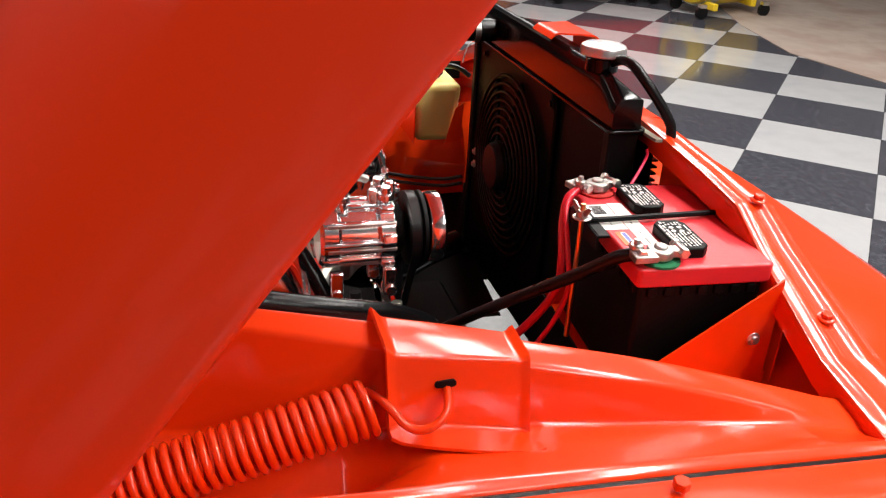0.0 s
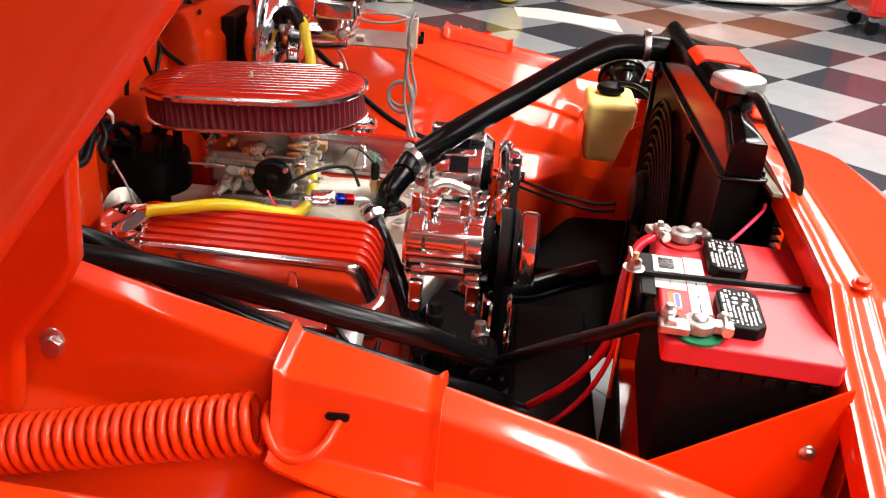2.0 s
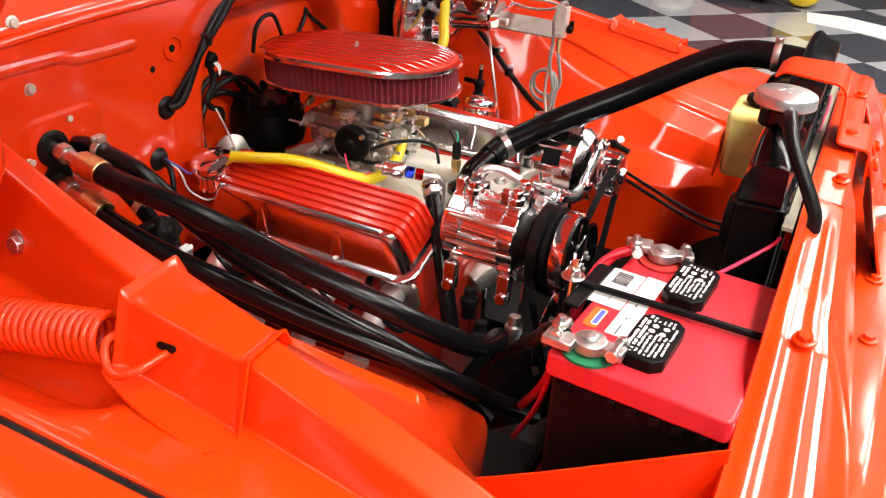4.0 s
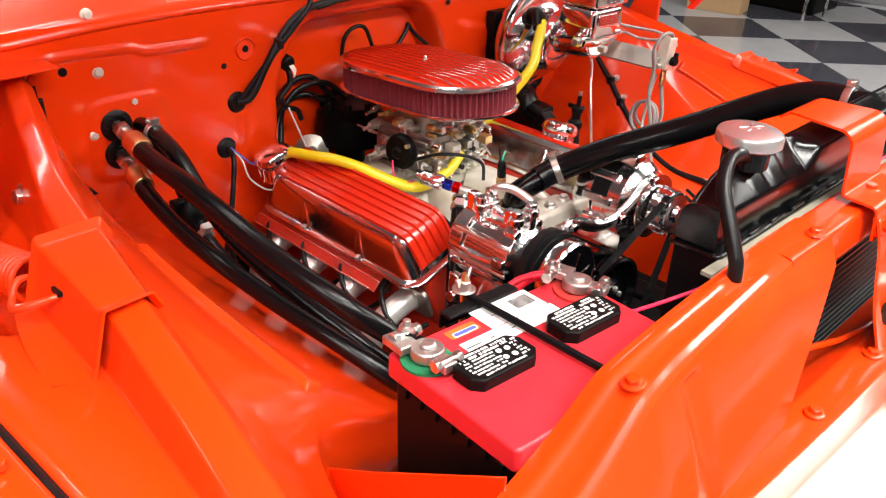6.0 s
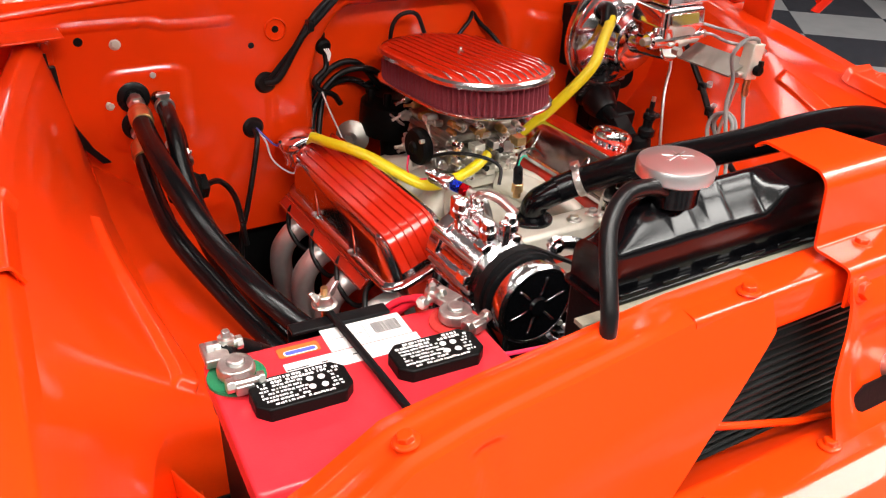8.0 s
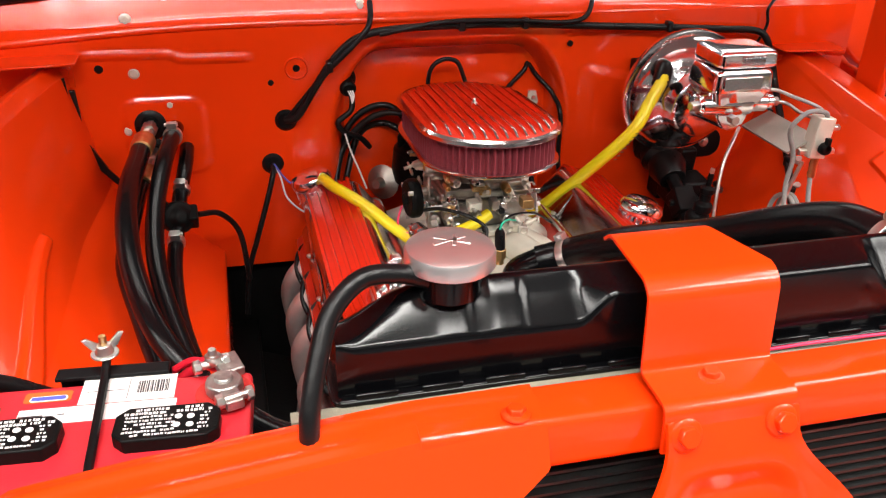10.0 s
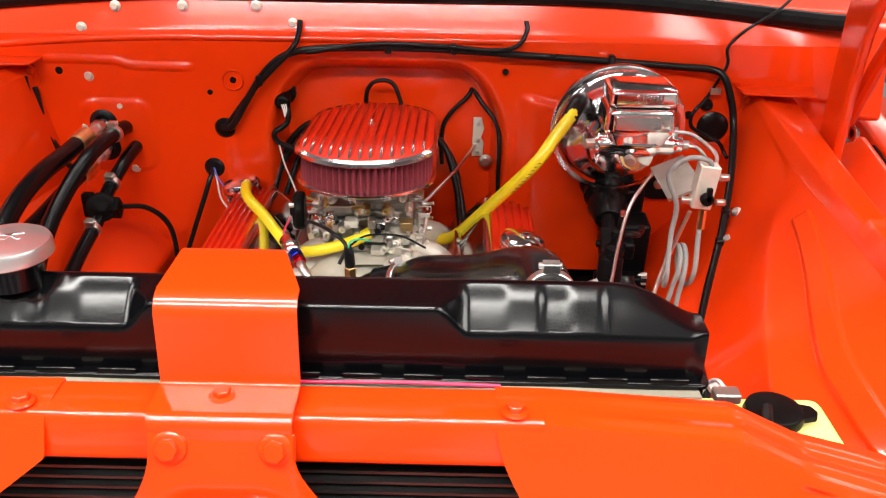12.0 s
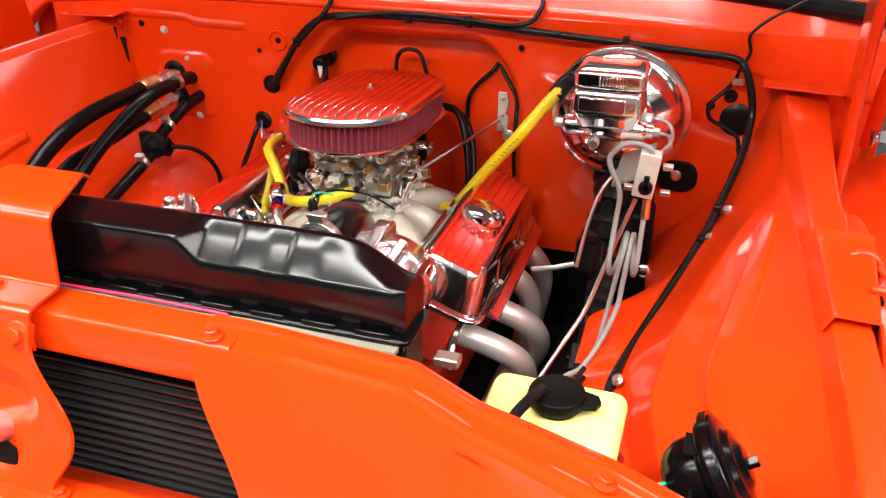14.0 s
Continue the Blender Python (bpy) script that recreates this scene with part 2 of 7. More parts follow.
def rounded(w, h, r, n=5):
    """A rounded rectangle about the origin."""
    out = []
    for cx, cy, a0 in ((w / 2 - r, h / 2 - r, 0), (-w / 2 + r, h / 2 - r, 90), (-w / 2 + r, -h / 2 + r, 180), (w / 2 - r, -h / 2 + r, 270)):
        for k in range(n + 1):
            a = radians(a0 + 90 * k / n)
            out.append((cx + r * math.cos(a), cy + r * math.sin(a)))
    return out


def stadium(w, l, n=16):
    """An oval with straight sides, w across x and l along y."""
    r, out = w / 2, []
    for cy, a0 in ((l / 2 - r, 0), (-l / 2 + r, 180)):
        for k in range(n + 1):
            a = radians(a0 + 180 * k / n)
            out.append((r * math.cos(a), cy + r * math.sin(a)))
    return out


def spline(pts, step=6):
    """A smooth line through points."""
    p = [Vector(q) for q in pts]
    if len(p) < 3:
        return p
    p = [2 * p[0] - p[1]] + p + [2 * p[-1] - p[-2]]
    out = []
    for i in range(1, len(p) - 2):
        for k in range(step):
            t = k / step
            a, b, c, d = p[i - 1], p[i], p[i + 1], p[i + 2]
            out.append(0.5 * ((2 * b) + (c - a) * t + (2 * a - 5 * b + 4 * c - d) * t * t + (3 * b - a - 3 * c + d) * t ** 3))
    out.append(p[-2])
    return out


def tube(bm, pts, r, seg=10, smooth=6, radii=None):
    """A round hose or rod along points."""
    line = spline(pts, smooth) if smooth else [Vector(q) for q in pts]
    n = len(line)
    nrm, rings = None, []
    for i, q in enumerate(line):
        d = (line[min(i + 1, n - 1)] - line[max(i - 1, 0)]).normalized()
        if nrm is None:
            nrm = d.orthogonal().normalized()
        nrm = (nrm - d * nrm.dot(d)).normalized()
        w = d.cross(nrm)
        rr = r if radii is None else radii(i / (n - 1))
        rings.append([bm.verts.new(q + rr * (math.cos(2 * math.pi * k / seg) * nrm + math.sin(2 * math.pi * k / seg) * w)) for k in range(seg)])
    for a, b in zip(rings, rings[1:]):
        for k in range(seg):
            bm.faces.new((a[k], a[(k + 1) % seg], b[(k + 1) % seg], b[k]))
    bm.faces.new(rings[0][::-1])
    bm.faces.new(rings[-1])
    return line


def skin(bm, rows, thick, flip=1):
    """A sheet through rows of points, with thickness."""
    vs = [[bm.verts.new(p) for p in row] for row in rows]
    for a, b in zip(vs, vs[1:]):
        for k in range(len(a) - 1):
            bm.faces.new((a[k], a[k + 1], b[k + 1], b[k]))
    bm.normal_update()
    if thick:
        base = {v: v.co.copy() for row in vs for v in row}
        nrm = {v: v.normal.copy() for row in vs for v in row}
        low = {v: bm.verts.new(base[v] - flip * thick * nrm[v]) for row in vs for v in row}
        for a, b in zip(vs, vs[1:]):
            for k in range(len(a) - 1):
                bm.faces.new((low[a[k]], low[b[k]], low[b[k + 1]], low[a[k + 1]]))
        ring = [vs[0][k] for k in range(len(vs[0]))] + [r[-1] for r in vs[1:]] + vs[-1][-2::-1] + [r[0] for r in vs[-2:0:-1]]
        for k in range(len(ring)):
            a, b = ring[k], ring[(k + 1) % len(ring)]
            bm.faces.new((a, low[a], low[b], b))


def lerp(table, y):
    """Straight interpolation in rows of (y, values...)."""
    if y <= table[0][0]:
        return table[0][1:]
    for a, b in zip(table, table[1:]):
        if y <= b[0]:
            f = (y - a[0]) / (b[0] - a[0])
            return tuple(u + (v - u) * f for u, v in zip(a[1:], b[1:]))
    return table[-1][1:]


def bolt(parent, p, d, r=0.007, mat=None, name="bolt", washer=True, label=""):
    bm = B()
    m = aim(p, d, random.random())
    if washer:
        lathe(bm, [(0, 0), (r * 1.55, 0), (r * 1.55, r * 0.25), (r * 1.2, r * 0.45), (0, r * 0.45)], m, 14)
    cyl(bm, r, r * 1.1, m, 6)
    return part(name, bm, mat or PAINT, parent, label, bevel=r * 0.12, seg=1)


def clamp(parent, p, d, r, w=0.012, mat=None):
    """A worm-drive hose clamp round a hose."""
    bm = B()
    m = aim(p, d)
    lathe(bm, [(r * 0.97, -w / 2), (r + 0.0012, -w / 2), (r + 0.0018, 0), (r + 0.0012, w / 2), (r * 0.97, w / 2)], m, 24)
    box(bm, 0.016, 0.009, w * 1.1, m @ at((0, r + 0.005, 0)))
    cyl(bm, 0.0035, 0.022, m @ at((-0.012, r + 0.006, 0)) @ Matrix.Rotation(radians(90), 4, "Y"), 8)
    return part("hose_clamp", bm, mat or ZINC, parent, "", bevel=0.0005, seg=1)


def smoothstep(a, b, v):
    t = min(1.0, max(0.0, (v - a) / (b - a)))
    return t * t * (3 - 2 * t)


def round_line(pts, r=0.008, n=4):
    """A profile (u, v) with its corners rounded; all profiles of one shape get the same count of points."""
    p = [Vector(q) for q in pts]
    out = [p[0]]
    for a, b, c in zip(p, p[1:], p[2:]):
        k = min(r, 0.45 * (a - b).length, 0.45 * (c - b).length)
        s, e = b + (a - b).normalized() * k, b + (c - b).normalized() * k
        for i in range(n + 1):
            t = i / n
            out.append((1 - t) ** 2 * s + 2 * t * (1 - t) * b + t * t * e)
    out.append(p[-1])
    return out


# ---- the truck's body round the engine bay ----
truck = thing("truck_body", "red-orange painted pickup truck front with an open engine bay", "truck", world=True, m=at((0, 0.5, FLOOR)))

RIDGE_R = [(0.05, 0.785, 0.872), (0.1, 0.782, 0.890), (0.3, 0.768, 0.952), (0.5, 0.752, 0.998), (0.7, 0.728, 1.032), (0.9, 0.675, 1.052), (1.045, 0.632, 1.062)]
RIDGE_L = [(0.05, 0.812, 0.866), (0.2, 0.809, 0.886), (0.3, 0.804, 0.902), (0.412, 0.796, 0.920), (0.504, 0.788, 0.937), (0.628, 0.776, 0.957), (0.733, 0.768, 0.973), (0.8, 0.762, 0.986), (0.884, 0.751, 1.008), (0.945, 0.742, 1.024), (1.045, 0.734, 1.037)]
OUTER_L = [(0.05, 0.866, 0.858), (0.2, 0.856, 0.880), (0.3, 0.849, 0.898), (0.4, 0.841, 0.916), (0.5, 0.832, 0.934), (0.6, 0.823, 0.951), (0.695, 0.815, 0.968), (0.767, 0.811, 0.982), (0.87, 0.810, 1.000), (1.007, 0.810, 1.022), (1.045, 0.810, 1.028)]
STEP_L = [(0.05, 0.803, 0.836), (0.2, 0.799, 0.854), (0.3, 0.792, 0.869), (0.4, 0.783, 0.890), (0.505, 0.776, 0.909), (0.589, 0.767, 0.926), (0.69, 0.757, 0.943), (0.75, 0.750, 0.952), (0.817, 0.744, 0.962), (0.88, 0.738, 0.982), (0.945, 0.733, 1.004), (1.045, 0.727, 1.028)]
FLANK_L = [(0.05, 0.676, 0.690), (0.235, 0.668, 0.735), (0.30, 0.622, 0.772), (0.40, 0.600, 0.802), (0.52, 0.622, 0.836), (0.613, 0.651, 0.857), (0.725, 0.690, 0.896), (0.784, 0.716, 0.920), (0.83, 0.741, 0.957), (0.88, 0.736, 0.974), (0.945, 0.731, 0.996), (1.045, 0.725, 1.020)]
FOOT = [(0.05, 0.665, 0.66), (0.235, 0.655, 0.70), (0.265, 0.615, 0.71), (0.38, 0.575, 0.735), (0.50, 0.552, 0.742), (0.60, 0.562, 0.742), (0.70, 0.596, 0.768), (0.82, 0.638, 0.830), (0.92, 0.655, 0.832), (1.045, 0.668, 0.830)]
SHELF = [(0.05, 0.655, 0.62), (0.235, 0.645, 0.66), (0.265, 0.600, 0.68), (0.33, 0.500, 0.69), (0.40, 0.480, 0.695), (0.73, 0.472, 0.700), (0.80, 0.560, 0.700), (1.045, 0.535, 0.694)]
FOOT_R = [(0.05, 0.690, 0.800), (0.24, 0.690, 0.830), (0.30, 0.668, 0.845), (0.37, 0.602, 0.843), (0.80, 0.602, 0.850), (1.045, 0.584, 0.840)]
SHELF_R = [(0.05, 0.665, 0.66), (0.24, 0.655, 0.72), (0.29, 0.635, 0.74), (0.36, 0.425, 0.695), (0.42, 0.400, 0.688), (1.045, 0.400, 0.690)]
CREASE = [(0.05, 0.80, 0.868), (0.15, 0.805, 0.895), (0.43, 0.812, 0.922), (0.6, 0.785, 0.925), (0.8, 0.752, 0.925), (1.045, 0.735, 0.94)]
GAP = [(0.0, 0.888, 0.889), (0.3, 0.911, 0.932), (0.8, 0.957, 1.004), (1.3, 0.985, 1.06)]
GAP_L = [(0.0, 0.888, 0.848), (0.3, 0.911, 0.846), (0.5, 0.930, 0.866), (0.7, 0.948, 0.896), (0.85, 0.960, 0.920), (1.3, 0.985, 0.985)]


def eased(table, y, reach=0.012):
    """The table's value, averaged a little along y."""
    near = [lerp(table, y + reach * q) for q in range(-4, 5)]
    return Vector((sum(q[0] for q in near) / 9, sum(q[1] for q in near) / 9))


def inner_fender(side, ridge):
    """The stamped inner panel: a lower shelf, a broad inward slope with a pressed bead, a narrow step, a flat ridge, an outer face and a valley out to the fender's lip."""
    rows = []
    for k in range(251):
        y = 0.05 + 0.995 * k / 250
        xr, zr = eased(ridge, y)
        e = eased(SHELF_R if side < 0 else SHELF, y, 0.004)
        a = eased(FOOT_R if side < 0 else FOOT, y, 0.005 if side < 0 else 0.009)
        xc, zc = lerp(CREASE, y)
        xg, zg = lerp(GAP if side < 0 else GAP_L, y)
        w = 0.042 - 0.012 * smoothstep(0.5, 0.8, y)
        b = Vector((xr - 0.010, zr - 0.014)) if side < 0 else eased(STEP_L, y, 0.006)
        n = Vector((a.y - b.y, b.x - a.x)).normalized()
        if side < 0:
            mid, long = a, (b - a).length
            where, wide = 0.014 + 0.045 * smoothstep(0.36, 0.72, y), 0.017 - 0.006 * smoothstep(0.36, 0.72, y)
            show = smoothstep(0.365, 0.378, y) * smoothstep(0.722, 0.712, y)
        else:
            mid = eased(FLANK_L, y, 0.005)
            long = (b - mid).length
            n = Vector((mid.y - b.y, b.x - mid.x)).normalized()
            where = long * (0.43 + 0.17 * smoothstep(0.40, 0.70, y))
            wide = min(0.022 - 0.004 * smoothstep(0.345, 0.70, y), 0.42 * long)
            show = smoothstep(0.715, 0.703, y)
        slope = [e.lerp(a, j / 8) for j in range(1, 8)]
        slope += [a.lerp(mid, j / 10) if side > 0 else a + (e - a) * 0.002 * (10 - j) for j in range(10)]
        for j in range(64):
            g = j / 64
            bead = smoothstep(wide, wide - 0.0055, abs(g * long - where)) * show
            slope.append(mid.lerp(b, g) + n * 0.0085 * bead)
        if side < 0:
            xo = max(xc, xr + w + 0.012)
            top = [(xr + 0.006, zr + 0.006), (xr + w, zr - 0.002)]
        else:
            out = eased(OUTER_L, y)
            xo, zc = out.x + 0.012, min(zc, out.y - 0.040)
            top = [(xr, zr), out]
        low = smoothstep(0.54, 0.63, y)
        trough = Vector((0.5 * (xo + xg), 0.5 * (zc + zg))).lerp(Vector((0.832, 0.880)), low)
        rest = top + [(xo, zc), trough, (xg - 0.012, zg), (xg, zg - 0.004), (xg, zg - 0.03)]
        row = round_line([(e.x + 0.004, 0.45), (e.x + 0.002, e.y - 0.05), e, slope[0]], 0.008, 4)[:-1] + slope + round_line([slope[-1], b] + rest, 0.0055, 4)[1:]
        rows.append([Vector((side * q.x, y, q.y)) for q in row])
    bm = B()
    skin(bm, rows, 0.0025, flip=side)
    return part("inner_fender", bm, PAINT, truck, smooth=60)


def outer_fender(side):
    rows = []
    for k in range(31):
        y = -0.12 + 1.45 * k / 30
        xg, zg = lerp(GAP if side < 0 else GAP_L, y)
        xg += 0.007
        prof = [(xg, zg - 0.03), (xg, zg + 0.001), (xg + 0.055, zg + 0.004), (xg + 0.066, zg - 0.004), (xg + 0.13, zg - 0.03), (xg + 0.165, zg - 0.16), (xg + 0.155, 0.62), (xg + 0.11, 0.42)]
        rows.append([Vector((side * q.x, y, q.y)) for q in round_line(prof, 0.012, 4)])
    bm = B()
    skin(bm, rows, 0.0025, flip=side)
    return part("fender", bm, PAINT, truck, smooth=60)


for s, rg in ((-1, RIDGE_R), (1, RIDGE_L)):
    inner_fender(s, rg)
    outer_fender(s)

for s in (-1, 1):
    bm = B()
    rows = []
    for k in range(26):
        y = 0.02 + 1.0 * k / 25
        xg, zg = lerp(GAP if s < 0 else GAP_L, y)
        rows.append([Vector((s * (xg - 0.001 + 0.009 * u), y, zg - 0.007 + 0.003 * math.sin(math.pi * u))) for u in (0, 0.5, 1)])
    skin(bm, rows, 0.004, flip=s)
    part("fender_seal", bm, RUBBER, truck, "black seal in the gap beside the fender")

bolt(truck, (-0.945, 0.36, lerp(GAP, 0.36)[1] + 0.006), (-0.1, 0, 1), 0.008, PAINT, "fender_bolt", washer=False)

# ---- firewall and cowl ----
FW = 1.045


def firewall_y(x, z):
    """The firewall's depth: a deep recess behind the engine, raised pads and beads."""
    y = FW
    cx, hw = 0.045, 0.235
    top = 1.085 - 0.5 * max(0.0, abs(x - cx) - 0.11) ** 2 / 0.12
    d = min(hw - abs(x - cx), top - z)
    if abs(x - cx) > hw - 0.1 and z > top - 0.1:
        dx, dz = abs(x - cx) - (hw - 0.1), z - (top - 0.1)
        d = 0.1 - math.hypot(max(dx, 0), max(dz, 0))
    y += 0.085 * smoothstep(0.0, 0.05, d)
    # raised block-off pad with the heater hoses
    qx, qz = max(abs(x + 0.478) - 0.042, 0), max(abs(z - 0.926) - 0.045, 0)
    y -= 0.005 * smoothstep(0.030, 0.018, math.hypot(qx, qz))
    # stepped bead above the pad
    zb = 1.072 - 0.009 * smoothstep(-0.465, -0.435, x) - 0.0015 * math.sin(14 * x)
    y -= 0.0045 * smoothstep(0.0085, 0.0025, abs(z - zb)) * smoothstep(-0.605, -0.590, x) * smoothstep(-0.318, -0.332, x)
    # bead beside the recess
    y -= 0.004 * smoothstep(0.008, 0.002, abs(x + 0.262)) * smoothstep(0.80, 0.82, z) * smoothstep(0.93, 0.91, z)
    # upper step along the top
    y -= 0.006 * smoothstep(1.083, 1.090, z + 0.10 * max(0, x - 0.3) + 0.012 * math.sin(9 * x)) * (1 if x - cx > hw - 0.02 else 0)
    # shallow swage right of the recess
    y -= 0.010 * smoothstep(0.29, 0.33, x) * smoothstep(1.02, 1.0, z + 0.25 * (x - 0.33))
    return y


bm = B()
rows = []
for i in range(171):
    z = 0.655 + 0.045 * i / 20 if i < 20 else 0.70 + 0.420 * (i - 20) / 150
    rows.append([Vector((x, firewall_y(x, z), z)) for x in [-0.80 + 1.68 * k / 260 for k in range(261)]])
skin(bm, rows, 0.003, flip=-1)
part("firewall", bm, PAINT, truck, smooth=60)

# black sheet below the firewall, standing in for the shade down there
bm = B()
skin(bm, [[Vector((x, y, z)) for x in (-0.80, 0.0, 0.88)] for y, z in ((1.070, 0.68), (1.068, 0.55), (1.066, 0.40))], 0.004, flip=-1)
part("dark_toe_fill", bm, FRAME_BLACK, truck, "black toe board sheet below the firewall, added to keep the bay dark")

# cowl band above the firewall, its rolled lower lip and the top panel with vent slots
bm = B()
rows = []
for k in range(61):
    x = -0.98 + 1.96 * k / 60
    drop = 0.055 * smoothstep(0.25, 0.95, abs(x - 0.02)) ** 1.5
    endf = 0.10 * smoothstep(0.80, 0.95, abs(x))
    prof = [(FW + 0.012, 1.110 - 0.57 * drop - endf), (FW - 0.008, 1.116 - 0.57 * drop - endf), (FW + 0.006, 1.129 - 0.6 * drop - 0.6 * endf), (FW + 0.030, 1.190 - 0.7 * drop), (FW + 0.045, 1.205 - 0.7 * drop), (1.30, 1.235 - 0.7 * drop), (1.42, 1.245 - 0.7 * drop)]
    rows.append([Vector((x, q.x, q.y)) for q in round_line(prof, 0.010, 4)])
skin(bm, rows, 0.003)
part("cowl_panel", bm, PAINT, truck, smooth=60)
bm = B()
for k in range(26):
    x = 0.28 + 0.022 * k
    box(bm, 0.009, 0.06, 0.003, at((x, 1.19, 1.222 - 0.7 * 0.055 * smoothstep(0.25, 0.95, abs(x)) ** 1.5)) @ Matrix.Rotation(radians(6.5), 4, "X"))
part("vent_slots", bm, BLACK_SATIN, truck, "dark slots of the cowl vent")
bm = B()
line = [(-0.93 + 1.86 * k / 24, FW + 0.028 - 0.02 * smoothstep(0.7, 0.93, abs(-0.93 + 1.86 * k / 24)), 1.196 - 0.040 * smoothstep(0.25, 0.95, abs(-0.93 + 1.86 * k / 24)) ** 1.5) for k in range(25)]
tube(bm, line, 0.017, 10, 2)
part("weatherstrip", bm, RUBBER, truck, "black rubber weatherstrip along the cowl")

# small flange brackets where the inner fenders meet the firewall
for s, x0, x1, z0 in ((-1, 0.60, 0.74, 1.074), (1, 0.70, 0.845, 1.041)):
    bm = B()
    prism(bm, [(s * x0, 0.985), (s * x0, 1.048), (s * x1, 1.05), (s * (x1 - 0.02), 0.97)], 0.0035, at((0, 0, z0)))
    box(bm, abs(x1 - x0) * 0.8, 0.003, 0.05, at((s * (x0 + x1) / 2, 1.040, z0 - 0.026)))
    fl = part("flange_bracket", bm, PAINT, truck, bevel=0.001)
    bolt(fl, (s * (x0 + 0.025), 1.036, z0 - 0.022), (0, -1, 0), 0.007)

# ---- radiator support across the front ----
TOPZ = [(0.0, 1.042), (0.25, 1.040), (0.45, 1.022), (0.54, 1.010), (0.60, 0.975), (0.75, 0.905), (0.92, 0.868)]
TOPZ_L = [(0.0, 1.042), (0.25, 1.040), (0.41, 1.030), (0.47, 1.000), (0.53, 0.984), (0.583, 0.969), (0.66, 0.938), (0.75, 0.902), (0.92, 0.868)]
FOLD = [(0.0, 0.018), (0.25, 0.022), (0.49, 0.012), (0.60, -0.002), (0.75, -0.02), (0.92, -0.05)]

bm = B()
rows = []
for k in range(37):
    x = -0.25 + 0.5 * k / 36
    prof = [(0.062, 1.005), (0.062, 1.042), (0.018, 1.040), (0.010, 0.999), (0.028, 0.996)]
    rows.append([Vector((x, q.x, q.y)) for q in round_line(prof, 0.006, 4)])
skin(bm, rows, 0.0025)
crossbar = part("crossbar", bm, PAINT, truck, smooth=60)
for x in (-0.174, 0.227):
    bolt(crossbar, (x, 0.028, 1.0415), (0, 0.05, 1), 0.0075)

for s in (-1, 1):
    bm = B()
    rows = []
    for k in range(91):
        f = k / 90
        row = []
        for j in range(71):
            v = j / 70
            # the inner edge slants outwards towards the bottom, the outer end sweeps into the fender
            xin = (0.152 + 0.29 * max(0.0, v - 0.45)) if s < 0 else (0.212 + 0.066 * smoothstep(0.30, 1.0, v))
            x = xin + (0.93 - xin) * f
            zt = lerp(TOPZ if s < 0 else TOPZ_L, x)[0] + 0.003
            yf = lerp(FOLD, x)[0] - 0.003
            if v < 0.08:
                y, z = 0.062, zt - 0.035 * (1 - v / 0.08)
            elif v < 0.30:
                t = (v - 0.08) / 0.22
                y, z = 0.062 + (yf - 0.062) * t, zt - 0.006 * t * t
            else:
                t = (v - 0.30) / 0.70
                y = yf - 0.055 * t - 0.004 * math.sin(math.pi * t)
                z = (zt - 0.006) + (0.886 - 0.10 * smoothstep(0.45, 0.9, x) - zt + 0.006) * t
            # swage lines along the top and a pressed vertical groove
            z += (0.0026 * smoothstep(0.034, 0.008, abs(v - 0.135)) + 0.0020 * smoothstep(0.030, 0.006, abs(v - 0.245))) * smoothstep(0.27, 0.32, x) * smoothstep(0.90, 0.80, x)
            y += 0.0065 * smoothstep(0.016, 0.006, abs(x - 0.475)) * smoothstep(0.345, 0.385, v)
            row.append(Vector((s * x, y, z)))
        rows.append(row)
    skin(bm, rows, 0.0025, flip=s)
    pan = part("support_panel", bm, PAINT, truck, smooth=45)
    for x, y, z in ((0.535, 0.026, 1.0165), (0.70, 0.022, 0.931)) if s < 0 else ((0.583, 0.028, 0.971), (0.70, 0.022, 0.925)):
        bolt(pan, (s * x, y, z), (s * 0.2, 0.05, 1), 0.0075)

# gusset from the support back to the inner fender
for s in (-1,):
    bm = B()
    prism(bm, [(0.058, 0.70), (0.058, 0.966), (0.215, 0.864), (0.262, 0.835), (0.34, 0.79), (0.34, 0.70)], 0.003, Matrix(((0, 0, s, s * 0.657), (1, 0, 0, 0), (0, 1, 0, 0), (0, 0, 0, 1))))
    gs = part("gusset", bm, PAINT, truck, bevel=0.0008)
    bolt(gs, (-0.660, 0.085, 0.885), (-1, 0, 0), 0.006, ZINC)
# inner wall of the support, behind the battery
bm = B()
prism(bm, [(-0.31, 0.70), (-0.31, 0.985), (-0.36, 1.016), (-0.45, 1.010), (-0.54, 0.996), (-0.60, 0.962), (-0.654, 0.942), (-0.654, 0.70)], 0.003, Matrix(((1, 0, 0, 0), (0, 0, 1, 0.036), (0, 1, 0, 0), (0, 0, 0, 1))))
part("support_inner_wall", bm, PAINT, truck, bevel=0.0008)

# nose panel below the openings
bm = B()
rows = []
for k in range(41):
    x = -0.95 + 1.9 * k / 40
    o = 0.10 * smoothstep(0.45, 0.9, abs(x))
    prof = [(0.02, 0.845 - o), (-0.030, 0.884 - o), (-0.075, 0.886 - o), (-0.100, 0.876 - o), (-0.34, 0.822 - o), (-0.42, 0.775 - o), (-0.44, 0.62)]
    rows.append([Vector((x, q.x - 0.05 * (x / 0.95) ** 2 * -1 if q.x > -0.2 else q.x + 0.10 * (x / 0.95) ** 2, q.y)) for q in round_line(prof, 0.005, 4)])
skin(bm, rows, 0.0025)
nose = part("nose_panel", bm, PAINT, truck, smooth=60)
for x in (-0.267, -0.10, 0.09, 0.267):
    bolt(nose, (x, -0.052, 0.886), (0, 0, 1), 0.0075)

